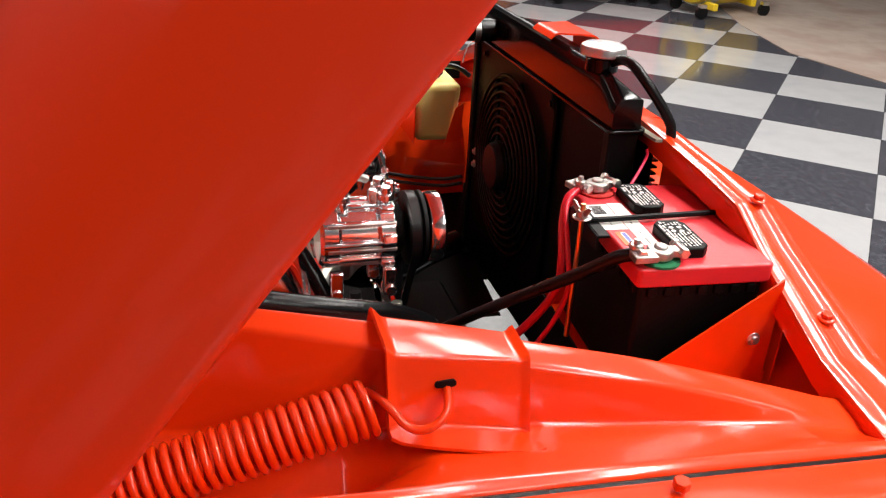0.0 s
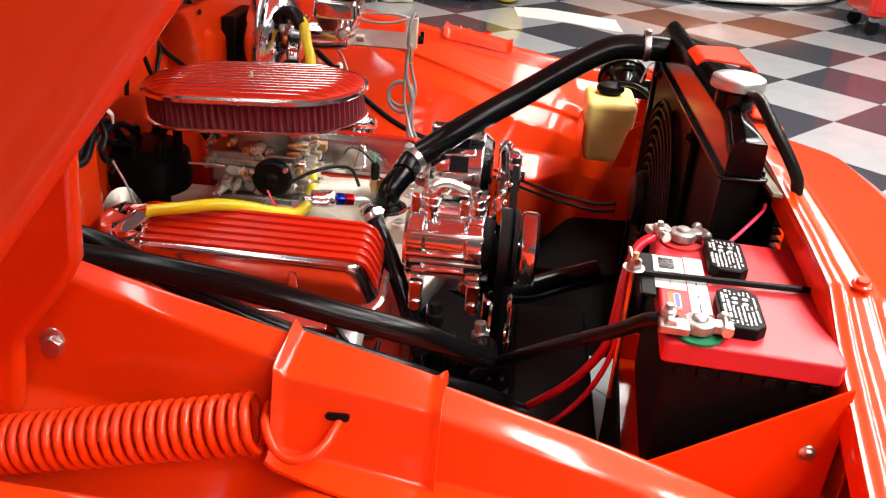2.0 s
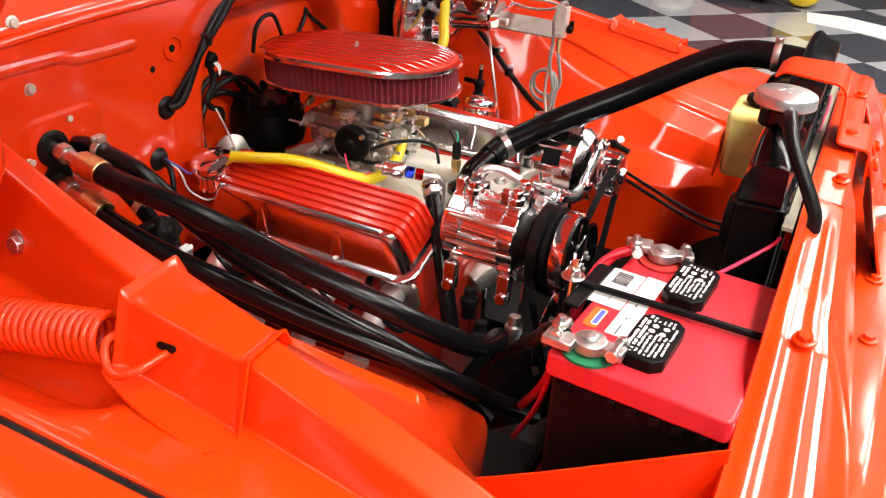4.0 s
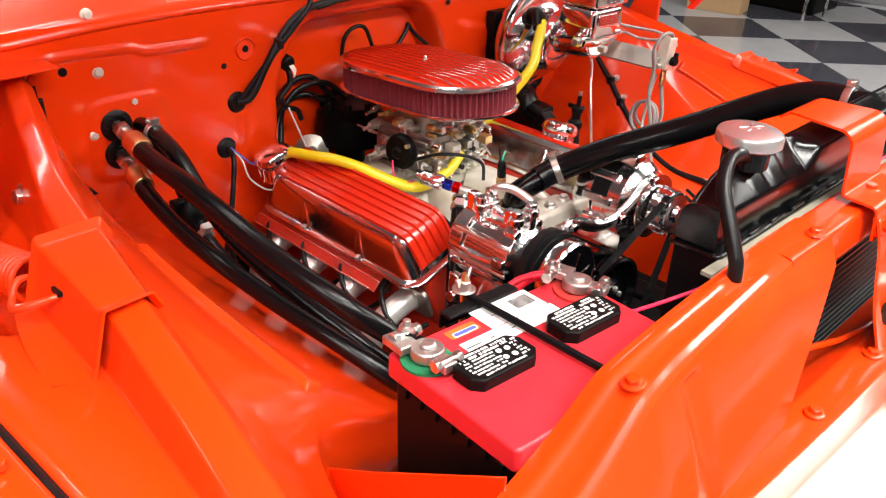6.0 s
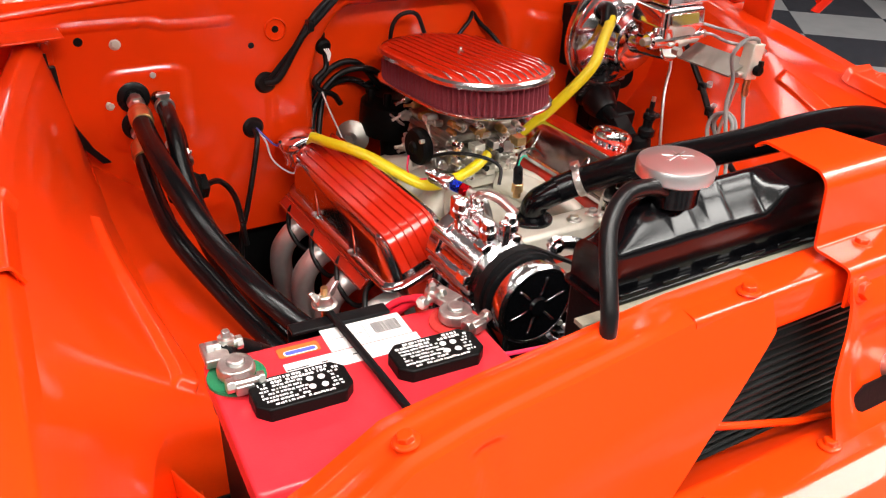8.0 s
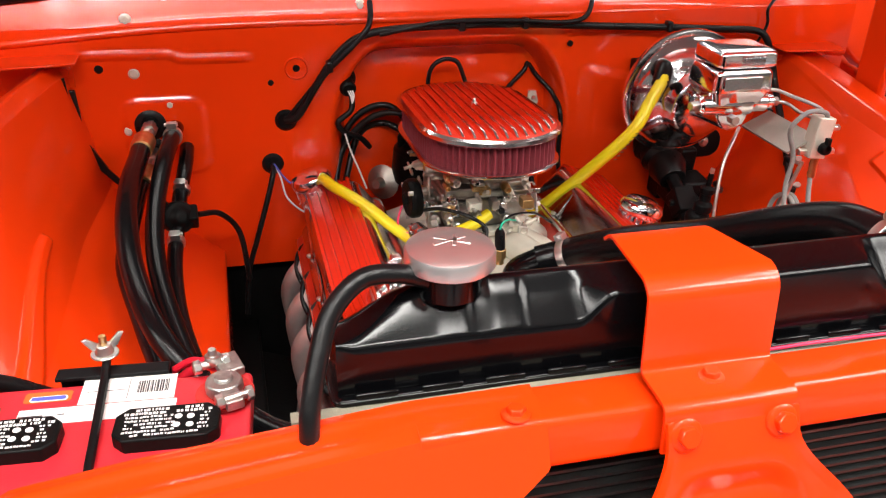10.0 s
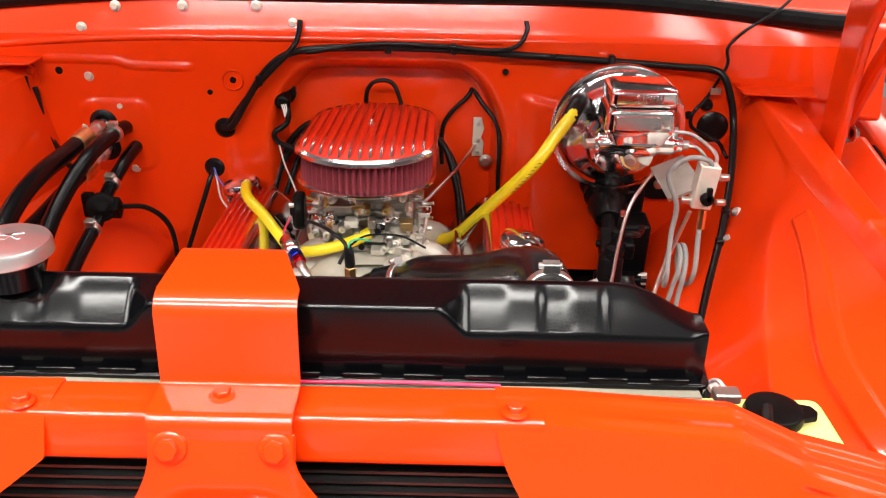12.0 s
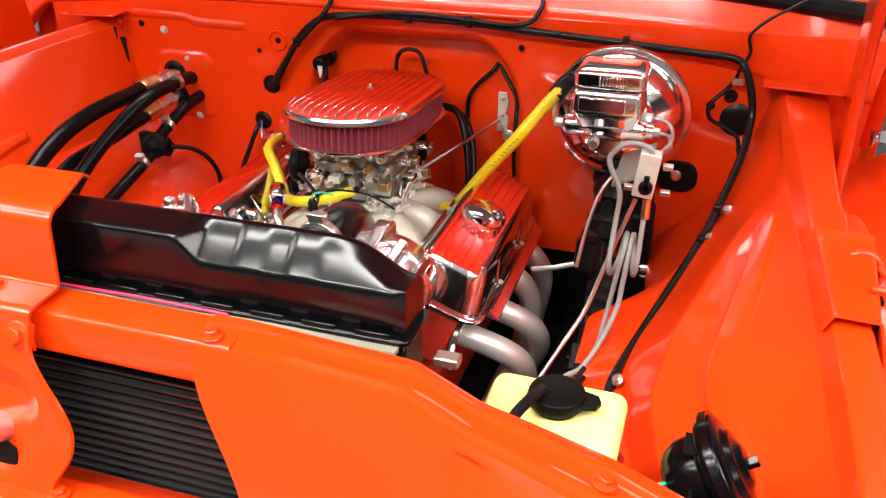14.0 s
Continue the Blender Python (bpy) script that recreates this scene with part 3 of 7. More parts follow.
# centre post with the latch plate
bm = B()
rows = []
for k in range(25):
    t = k / 24
    z = 1.036 - 0.155 * t
    hw = 0.058 + 0.054 * smoothstep(0.10, 0.62, t) - 0.020 * smoothstep(0.66, 0.95, t)
    hl = 0.058 + 0.036 * smoothstep(0.10, 0.70, t)
    row = []
    for j in range(21):
        u = -1 + j / 10
        y = 0.004 - 0.058 * t
        y += 0.012 * smoothstep(0.75, 0.35, abs(u)) * smoothstep(0.25, 0.45, t) * smoothstep(1.0, 0.8, t)
        y -= 0.004 * smoothstep(0.8, 1.0, abs(u))
        row.append(Vector((-0.005 + (hw if u > 0 else hl) * u, y, z)))
    rows.append(row)
skin(bm, rows, 0.003)
post = part("latch_post", bm, PAINT, truck, smooth=60)
for x in (-0.046, 0.038):
    bm = B()
    prism(bm, rounded(0.030, 0.026, 0.004), 0.003, aim((x, 0.0005, 1.0235), (0, -1, 0.36)))
    part("bolt_pad", bm, PAINT, post, bevel=0.0012)
    bolt(post, (x, -0.003, 1.0245), (0, -1, 0.36), 0.0095)
bm = B()
prism(bm, [(-0.055, -0.016), (0.055, -0.016), (0.046, 0.020), (0.024, 0.030), (-0.024, 0.030), (-0.046, 0.020)], 0.002, aim((-0.012, -0.0430, 0.896), (0, -1, 0.38)))
part("latch_opening", bm, BLACK_SATIN, post, "dark opening in the latch plate")
bm = B()
lathe(bm, [(0, 0), (0.016, 0), (0.0145, 0.010), (0.009, 0.024), (0.005, 0.028), (0, 0.029)], aim((0.012, -0.026, 0.928), (0, -0.8, 0.6)), 20)
part("latch_cone", bm, CAST, post, "grey metal latch cone")

# strap over the radiator's top tank
bm = B()
rows = []
for k in range(9):
    u = k / 8
    x = -0.064 + 0.115 * u
    prof = [(0.000, 1.008), (0.003, 1.047), (0.046, 1.050), (0.052, 1.118), (0.062, 1.127), (0.132, 1.131), (0.142, 1.122)]
    row = []
    for q in round_line(prof, 0.007, 4):
        taper = 1 - (0.45 if u > 0.5 else 0.05) * smoothstep(0.085, 0.142, q.x)
        row.append(Vector((-0.0065 + (x + 0.0065) * taper, q.x, q.y)))
    rows.append(row)
skin(bm, rows, 0.003)
strap = part("radiator_strap", bm, PAINT, truck, smooth=60)
bolt(strap, (-0.01, 0.03, 1.0495), (0, 0, 1), 0.0075)

# spring brackets bridging both ridges, with curled flanges and a foot on the valley
for s, rg, y0, long in ((-1, RIDGE_R, 0.448, 0.138), (1, RIDGE_L, 0.425, 0.175)):
    bm = B()
    rows = []
    for k in range(41):
        u = k / 40
        y = y0 + long * u
        xr, zr = eased(rg, y)
        flare = 0.007 * smoothstep(0.07, 0.0, u) + 0.007 * smoothstep(0.93, 1.0, u)
        xb = xr + 0.050 + 0.020 * u
        prof = [(xr - 0.010 - 0.6 * flare, zr - 0.012 + flare), (xr + 0.001 - 0.6 * flare, zr + 0.0095 + flare), (xb, zr + 0.0085 + 0.8 * flare), (xb + 0.013 + flare, zr - 0.062 + 0.004 * u), (xb + 0.058 - 0.026 * u ** 2, zr - 0.050 - 0.010 * u + 0.5 * flare)]
        rows.append([Vector((s * q.x, y, q.y)) for q in round_line(prof, 0.0048, 4)])
    skin(bm, rows, 0.003, flip=s)
    brk = part("spring_bracket", bm, PAINT, truck, smooth=50)
    xs_, zs_ = lerp(rg, y0 + 0.084)
    bm = B()
    prism(bm, rounded(0.020, 0.0065, 0.003), 0.004, aim((s * (xs_ + 0.0655), y0 + 0.084, zs_ - 0.017), (s, 0, 0.15), 0))
    part("bracket_slot", bm, BLACK_SATIN, brk, "dark slot for the spring's hook")
bolt(truck, (-0.738, 0.813, 0.972), (-1, 0, 0.1), 0.011, ZINC, "hinge_bolt", label="bare metal bolt on the red inner fender")

# unseen plain cab behind firewall and valance below nose, added to block light
bm = B()
prism(bm, [(1.10, 0.38), (1.10, 1.10), (1.42, 1.20), (2.9, 1.20), (2.9, 0.38)], 1.84, Matrix(((0, 0, 1, -0.92), (1, 0, 0, 0), (0, 1, 0, 0), (0, 0, 0, 1))))
part("cab_light_block", bm, PAINT, truck, bevel=0.02)
bm = B()
box(bm, 1.7, 0.02, 0.36, at((0, -0.36, 0.46)))
part("valance_light_block", bm, FRAME_BLACK, truck, bevel=0.004)
# chassis below the bay; rails and crossmember also hide the lit floor
for s in (-1, 1):
    bm = B()
    box(bm, 0.06, 1.9, 0.11, at((s * 0.40 + 0.02, 0.55, 0.46)))
    part("chassis_rail", bm, FRAME_BLACK, truck, bevel=0.006)
bm = B()
box(bm, 0.80, 0.16, 0.07, at((0.02, 0.28, 0.43)))
part("crossmember", bm, FRAME_BLACK, truck, bevel=0.01)

# black sheets added over the lit floor, to give the bay's shade
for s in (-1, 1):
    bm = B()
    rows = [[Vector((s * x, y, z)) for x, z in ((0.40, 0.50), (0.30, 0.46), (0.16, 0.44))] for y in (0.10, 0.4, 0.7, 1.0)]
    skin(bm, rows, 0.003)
    part("dark_splash_fill", bm, FRAME_BLACK, truck)
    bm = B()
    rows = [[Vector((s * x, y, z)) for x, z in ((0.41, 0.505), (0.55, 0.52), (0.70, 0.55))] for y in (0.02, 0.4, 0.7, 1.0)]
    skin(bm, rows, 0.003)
    part("dark_liner_fill", bm, FRAME_BLACK, truck)
# front wheels under the fenders
for s in (-1, 1):
    bm = B()
    lathe(bm, [(0.19, -0.09), (0.30, -0.10), (0.345, -0.085), (0.352, 0.0), (0.345, 0.085), (0.30, 0.10), (0.19, 0.09)], aim((s * 0.86, 0.42, FLOOR + 0.352), (s, 0, 0)), 40)
    wh = part("tyre", bm, RUBBER, truck)
    bm = B()
    lathe(bm, [(0, -0.02), (0.10, -0.02), (0.19, 0.06), (0.20, 0.09), (0.19, 0.09), (0.12, 0.04), (0, 0.05)], aim((s * 0.86, 0.42, FLOOR + 0.352), (s, 0, 0)), 32)
    part("rim", bm, CHROME, wh)

# firewall hardware: screws, plugs and grommets
for x, y, z, r in ((-0.519, FW, 1.042, 0.006), (-0.467, FW - 0.005, 0.985, 0.0045), (-0.540, FW - 0.005, 0.941, 0.0045), (-0.455, FW - 0.004, 0.86, 0.0055),
                   (-0.521, 1.052, 1.13, 0.0055), (-0.456, 1.062, 1.168, 0.0055), (-0.331, 1.062, 1.170, 0.0055), (-0.195, 1.062, 1.172, 0.0055), (-0.128, 1.057, 1.142, 0.0055)):
    bolt(truck, (x, y, z), (0, -1, 0.05), r * 1.25, PALE_METAL, "screw", label="bright zinc screw")
for x, z, r in ((-0.574, 1.051, 0.008), (-0.292, 1.014, 0.006), (-0.246, 1.038, 0.007), (0.268, 1.063, 0.006), (0.62, 0.985, 0.009), (0.60, 0.90, 0.007)):
    bm = B()
    lathe(bm, [(0, 0), (r, 0), (r * 0.9, 0.003), (0, 0.004)], aim((x, FW - 0.0005 - (0.006 if z > 1.05 and x > 0 else 0), z), (0, -1, 0)), 16)
    part("hole_plug", bm, RUBBER, truck, "small black plug")
bm = B()
lathe(bm, [(0.013, 0), (0.0165, 0.0005), (0.0190, 0.006), (0.023, 0.0)], aim((-0.246, FW - 0.0005, 1.038), (0, -1, 0)), 24)
part("raised_ring", bm, PAINT, truck)
bm = B()
prism(bm, [(-0.633, 1.022), (-0.628, 0.943), (-0.610, 0.902), (-0.588, 0.872), (-0.582, 0.878), (-0.598, 0.908), (-0.611, 0.946), (-0.615, 1.022)], 0.008, Matrix(((1, 0, 0, 0), (0, 0, 1, 1.026), (0, 1, 0, 0), (0, 0, 0, 1))))
part("seal_strip", bm, RUBBER, truck, "black rubber seal strip", bevel=0.002)


# ---- hood, its hinges and springs ----
HD, HN, HO = Vector((0, -0.605, 0.796)), Vector((0, 0.796, 0.605)), Vector((0, 0.58, 1.335))
hood = thing("hood", "red-orange steel hood, propped wide open", "hood", world=True, m=at((0, 0.9, 1.2)))
bm = B()
rows = []
half = [(-0.955, 0.012), (-0.985, 0.0), (-0.992, 0.05), (-0.985, 0.12), (-0.93, 0.185), (-0.78, 0.215), (-0.40, 0.245), (0, 0.255)]
section = round_line(half + [(-u, v) for u, v in half[-2::-1]], 0.05, 4)
for k in range(37):
    row = []
    for q in section:
        s0 = -0.42 + 0.40 * smoothstep(0.96, 0.80, abs(q.x))
        s = s0 + (1.16 - s0) * k / 36
        taper = 1.0 - 0.06 * smoothstep(0.2, 1.08, s)
        # unseen front end bent inward, shaped to keep front lamps off the firewall
        row.append(Vector((q.x * taper, 0, 0)) + HO + HD * s + HN * (q.y - 0.27 * smoothstep(0.74, 1.16, s) ** 1.3))
    rows.append(row)
skin(bm, rows, 0.003)
part("outer_skin", bm, HOOD_PAINT, hood, smooth=60)
for s_ in (-1, 1):
    # hinge arm folded from sheet, reaching down beside the inner fender
    bm = B()
    arm = [(0.60, 1.42), (0.673, 1.30), (0.738, 1.21), (0.746, 1.12), (0.748, 1.094), (0.758, 1.076), (0.775, 1.051), (0.794, 1.028), (0.811, 1.007), (0.815, 0.976), (0.822, 0.935), (0.86, 0.89), (0.92, 0.90), (0.97, 0.99), (0.93, 1.20), (0.86, 1.40)]
    if s_ > 0:
        arm = [(0.74, 1.45), (0.79, 1.30), (0.835, 1.18), (0.85, 1.08), (0.85, 0.98), (0.86, 0.91), (0.90, 0.895), (0.925, 0.97), (0.92, 1.20), (0.87, 1.45)]
    prism(bm, arm, 0.018, Matrix(((0, 0, 1, s_ * (0.79 if s_ < 0 else 0.83) - 0.009), (1, 0, 0, 0), (0, 1, 0, 0), (0, 0, 0, 1))))
    part("hinge_arm", bm, PAINT, hood, bevel=0.006, seg=3)
    bm = B()
    tube(bm, [(s_ * 0.875, 0.96, 0.97), (s_ * 0.872, 0.90, 1.08), (s_ * 0.880, 0.84, 1.20), (s_ * 0.90, 0.76, 1.32)], 0.013, 10)
    part("hinge_strut", bm, PAINT, hood, bevel=0)
    bolt(hood, (s_ * 0.868, 0.90, 1.0), (s_, 0, 0), 0.010, ZINC)


def hood_spring(s_):
    ob = thing("hood_spring", "tightly wound coil spring painted red-orange, hooked to its bracket", "spring", world=True, m=at((s_ * 0.815, 0.70, 0.95)), group="hood springs")
    shift = Vector((0, 0, 0)) if s_ < 0 else Vector((0.020, -0.046, -0.034))
    a, b = Vector((s_ * 0.814, 0.597, 0.970)) + shift, Vector((s_ * 0.826, 0.833, 0.920)) + shift
    d = (b - a).normalized()
    n1 = d.cross(Vector((0, 0, 1))).normalized()
    n2 = d.cross(n1)
    turns, pts = 24, []
    for k in range(turns * 14 + 1):
        f = k / (turns * 14)
        ang = 2 * math.pi * turns * f
        r = 0.0235
        pts.append(a + (b - a) * f + r * (math.cos(ang) * n1 + math.sin(ang) * n2))
    bm = B()
    tube(bm, pts, 0.0040, 7, 0)
    part("coil", bm, PAINT, ob, smooth=80)
    bm = B()
    tube(bm, [pts[0], a + Vector((s_ * 0.018, -0.009, 0.012)), a + Vector((s_ * 0.034, -0.024, -0.001)), a + Vector((s_ * 0.039, -0.042, -0.001)), a + Vector((s_ * 0.030, -0.059, 0.007)), a + Vector((s_ * 0.001, -0.067, 0.012))], 0.0040, 8)
    part("hook", bm, PAINT, ob, smooth=80)
    bm = B()
    tube(bm, [pts[-1], b + Vector((0, 0.012, 0.0)), b + Vector((s_ * 0.004, 0.035, -0.004)), b + Vector((s_ * 0.0, 0.06, 0.004)), b + Vector((-s_ * 0.015, 0.065, 0.01))], 0.0038, 8)
    part("hook", bm, PAINT, ob, smooth=80)


hood_spring(-1)
hood_spring(1)

# ---- battery ----
BT = pose(-0.503, 0.1415, 0.980, 0, 0, -4.2)
battery = thing("battery", "black car battery with a glossy red lid and black vent caps", "battery", BT)
bm = B()
v = box(bm, 0.250, 0.165, 0.178, at((0, 0, -0.113)))
for q in v:
    if q.co.z < -0.15:
        q.co.x *= 0.965
        q.co.y *= 0.965
case = part("case", bm, PLASTIC_BLACK, battery, bevel=0.006, seg=3)
bm = B()
for k in range(-5, 6):
    box(bm, 0.012, 0.172, 0.012, at((0.022 * k, 0, -0.036)))
for k in range(-3, 4):
    box(bm, 0.257, 0.012, 0.012, at((0, 0.022 * k, -0.036)))
part("case_ribs", bm, PLASTIC_BLACK, case, bevel=0.001, seg=1)
bm = B()
prism(bm, rounded(0.262, 0.178, 0.007), 0.026, at((0, 0, -0.028)))
part("lid", bm, BATT_RED, battery, "glossy red moulded lid", bevel=0.0035, seg=3)
for sx in (-1, 1):
    bm = B()
    w, h, c = 0.086, 0.044, 0.010
    poly = [(-w / 2 + c, -h / 2), (w / 2 - c, -h / 2), (w / 2, -h / 2 + c), (w / 2, h / 2 - c), (w / 2 - c, h / 2), (-w / 2 + c, h / 2), (-w / 2, h / 2 - c), (-w / 2, -h / 2 + c)]
    prism(bm, poly, 0.014, at((sx * 0.064, 0.008, -0.003)))
    vent = part("vent_cap", bm, PLASTIC_BLACK, battery, "black vent cap with white warning print", bevel=0.0018)
    bm = B()
    rnd = random.Random(5 + sx)
    for row in range(8):
        x = -0.036 + (0.007 if row in (0, 7) else 0.0) + rnd.uniform(0, 0.003)
        stop = 0.034 - (0.007 if row in (0, 7) else 0.0)
        while x < stop:
            wd = rnd.uniform(0.0008, 0.0034)
            if not (0.004 < x < 0.024 and 1 < row < 7) and rnd.random() < 0.9:
                box(bm, wd, 0.0030 if row in (0, 1) else 0.0021, 0.0003, at((sx * 0.064 + x + wd / 2, 0.008 + 0.0168 - row * 0.0047 + rnd.uniform(-0.0004, 0.0004), 0.0112)))
            x += wd + rnd.choice((0.0006, 0.0009, 0.0016))
    for cx, cy in ((0.009, 0.005), (0.019, 0.004), (0.008, -0.006), (0.019, -0.007)):
        lathe(bm, [(0.0022, 0.011), (0.0032, 0.011), (0.0032, 0.0114), (0.0022, 0.0114)], at((sx * 0.064 + cx, 0.008 + cy, 0)), 14)
    tagged(part("warning_print", bm, PRINT, vent, "rows of small white printed bars"), kind="stuff")
# paper labels with bars for the print
bm = B()
box(bm, 0.132, 0.022, 0.0004, at((0.0, 0.045, -0.0016)))
lab = part("label", bm, PAPER, battery, "white paper label strip")
bm = B()
for x0, w in ((-0.03, 0.006), (0.0, 0.006), (-0.055, 0.02)):
    box(bm, w, 0.0015, 0.0002, at((x0, 0.046, -0.0012)))
tagged(part("printed_bars", bm, INK, lab), kind="stuff")
bm = B()
box(bm, 0.082, 0.036, 0.0004, at((0.022, 0.0755, -0.0016)))
lab = part("label", bm, PAPER, battery, "white paper label with a black bar code")
bm = B()
x = 0.030
rnd = random.Random(3)
while x < 0.058:
    w = rnd.choice((0.0005, 0.0009, 0.0014))
    box(bm, w, 0.018, 0.0002, at((x, 0.077, -0.0012)))
    x += w + rnd.choice((0.0006, 0.001))
box(bm, 0.034, 0.0006, 0.0002, at((0.003, 0.075, -0.0012)))
box(bm, 0.0006, 0.03, 0.0002, at((0.022, 0.0755, -0.0012)))
tagged(part("bar_code", bm, INK, lab), kind="stuff")
bm = B()
prism(bm, rounded(0.040, 0.015, 0.003), 0.0006, at((-0.046, 0.073, -0.0018)))
lab = part("label", bm, ORANGE_INK, battery, "small red-orange sticker with a blue shape")
bm = B()
prism(bm, rounded(0.032, 0.0075, 0.003), 0.0004, at((-0.045, 0.070, -0.0012)))
ring = part("printed_shape", bm, PRINT, lab)
bm = B()
prism(bm, rounded(0.029, 0.0050, 0.002), 0.0003, at((-0.045, 0.070, -0.0008)))
part("printed_shape", bm, BLUE_INK, ring)
for sx, felt, nm in ((-1, GREEN_FELT, "green"), (1, RED_FELT, "red")):
    bm = B()
    lathe(bm, [(0, 0), (0.026, 0), (0.026, 0.003), (0.010, 0.004), (0, 0.004)], at((sx * 0.108, 0.055, -0.002)), 24)
    part("felt_washer", bm, felt, battery, nm + " felt washer under the terminal")
    term = B()
    m = at((sx * 0.108, 0.055, 0.002)) @ Matrix.Rotation(radians(0 if sx < 0 else 20), 4, "Z")
    lathe(term, [(0.009, 0), (0.0085, 0.016), (0.006, 0.0175), (0, 0.0175)], m, 16)
    lathe(term, [(0.0092, 0.001), (0.0165, 0.001), (0.0170, 0.006), (0.0160, 0.0125), (0.0092, 0.0135)], m, 18)
    box(term, 0.016, 0.024, 0.010, m @ at((0.0, -0.022, 0.007)))
    box(term, 0.022, 0.030, 0.009, m @ at((-0.012 * sx * -1, 0.026, 0.008)))
    tp = part("terminal", term, LEAD, battery, "dull grey lead terminal clamp", bevel=0.0018)
    for dx, dy, dz in ((0.010, -0.026, 0.010), (-0.010, 0.030, 0.012)):
        b2 = B()
        cyl(b2, 0.0042, 0.030, m @ at((-0.015 + dx * 0.2, dy, dz)) @ Matrix.Rotation(radians(90), 4, "Y"), 10)
        cyl(b2, 0.0068, 0.007, m @ at((-0.017 + dx * 0.2, dy, dz)) @ Matrix.Rotation(radians(90), 4, "Y"), 6)
        cyl(b2, 0.0068, 0.006, m @ at((0.010 + dx * 0.2, dy, dz)) @ Matrix.Rotation(radians(90), 4, "Y"), 6)
        part("clamp_bolt", b2, ZINC, tp, bevel=0.0006, seg=1)
    b2 = B()
    lathe(b2, [(0, 0), (0.008, 0), (0.008, 0.007), (0.004, 0.008), (0.004, 0.014), (0, 0.014)], m @ at((0.0, 0.032, 0.012)), 12)
    part("stud_nut", b2, ZINC, tp, bevel=0.0006, seg=1)

hold = thing("battery_hold_down", "black steel battery hold-down rod with a zinc wing nut", "hold-down", BT)
bm = B()
tube(bm, [(-0.004, 0.118, 0.008), (0.0, 0.09, 0.0045), (0.012, -0.088, 0.0045), (0.013, -0.100, -0.002)], 0.0040, 8, 2)
part("rod", bm, BLACK_SATIN, hold)
bm = B()
box(bm, 0.10, 0.016, 0.004, at((0.005, 0.101, 0.001)))
box(bm, 0.10, 0.003, 0.020, at((0.005, 0.1095, -0.008)))
part("bracket", bm, BLACK_SATIN, hold, bevel=0.001)
bm = B()
box(bm, 0.03, 0.016, 0.014, at((0.014, -0.098, -0.001)))
part("hook_end", bm, BLACK_SATIN, hold, bevel=0.002)
bm = B()
cyl(bm, 0.0035, 0.20, at((-0.004, 0.118, -0.17)), 10)
part("threaded_stud", bm, BRASS, hold)
bm = B()
lathe(bm, [(0, 0), (0.013, 0), (0.013, 0.002), (0, 0.002)], at((-0.004, 0.118, 0.010)), 18)
lathe(bm, [(0, 0.002), (0.009, 0.002), (0.0065, 0.011), (0, 0.012)], at((-0.004, 0.118, 0.010)), 14)
for s in (-1, 1):
    prism(bm, [(0.004, 0.002), (0.012, 0.006), (0.019, 0.018), (0.014, 0.019), (0.005, 0.011)], 0.003, at((-0.004, 0.1195, 0.011)) @ Matrix.Rotation(radians(25 if s > 0 else 205), 4, "Z") @ Matrix.Rotation(radians(90), 4, "X"))
cyl(bm, 0.0035, 0.008, at((-0.004, 0.118, 0.020)), 10)
part("wing_nut", bm, ZINC, hold, bevel=0.0008)

tray = thing("battery_tray", "red-orange sheet steel battery tray", "tray", BT)
bm = B()
box(bm, 0.29, 0.205, 0.003, at((0, 0, -0.206)))
part("base", bm, PAINT, tray, bevel=0.001)
bm = B()
prism(bm, [(-0.10, -0.208), (0.10, -0.208), (0.10, -0.16), (-0.10, -0.185)], 0.003, Matrix(((0, 0, 1, 0.142), (1, 0, 0, 0), (0, 1, 0, 0), (0, 0, 0, 1))))
part("side", bm, PAINT, tray)
bm = B()
prism(bm, [(-0.10, -0.26), (0.10, -0.26), (0.10, -0.165), (0.02, -0.18), (-0.10, -0.15)], 0.003, Matrix(((0, 0, 1, -0.147), (1, 0, 0, 0), (0, 1, 0, 0), (0, 0, 0, 1))))
part("side", bm, PAINT, tray)
# black sheet added under the tray to keep the lower bay dark
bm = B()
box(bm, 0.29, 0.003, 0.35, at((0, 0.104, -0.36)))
part("dark_backing", bm, FRAME_BLACK, tray)


def cable(name, label, pts, r, mat, seg=8, smooth=6, group="", cat="cable"):
    ob = thing(name, label, cat, world=True, m=at(pts[0]), group=group)
    bm = B()
    tube(bm, pts, r, seg, smooth)
    part("sheath", bm, mat, ob, smooth=80)
    return ob


c = cable("battery_cable", "thick black battery cable clamped to the terminal", [(-0.610, 0.228, 0.990), (-0.590, 0.250, 0.978), (-0.54, 0.275, 0.930), (-0.431, 0.330, 0.832), (-0.33, 0.385, 0.735), (-0.24, 0.43, 0.64)], 0.0085, RUBBER, 10, group="battery cables")
cable("battery_cable", "red battery cable clamped to the terminal", [(-0.400, 0.222, 0.988), (-0.412, 0.242, 0.978), (-0.436, 0.256, 0.950), (-0.462, 0.263, 0.910), (-0.465, 0.270, 0.86), (-0.42, 0.30, 0.77), (-0.34, 0.35, 0.66)], 0.0062, RED_WIRE, group="battery cables")
cable("battery_cable", "thin red battery wire", [(-0.405, 0.225, 0.990), (-0.428, 0.250, 0.975), (-0.476, 0.262, 0.93), (-0.495, 0.266, 0.87), (-0.46, 0.29, 0.77), (-0.38, 0.34, 0.64)], 0.0038, RED_WIRE, group="battery cables")
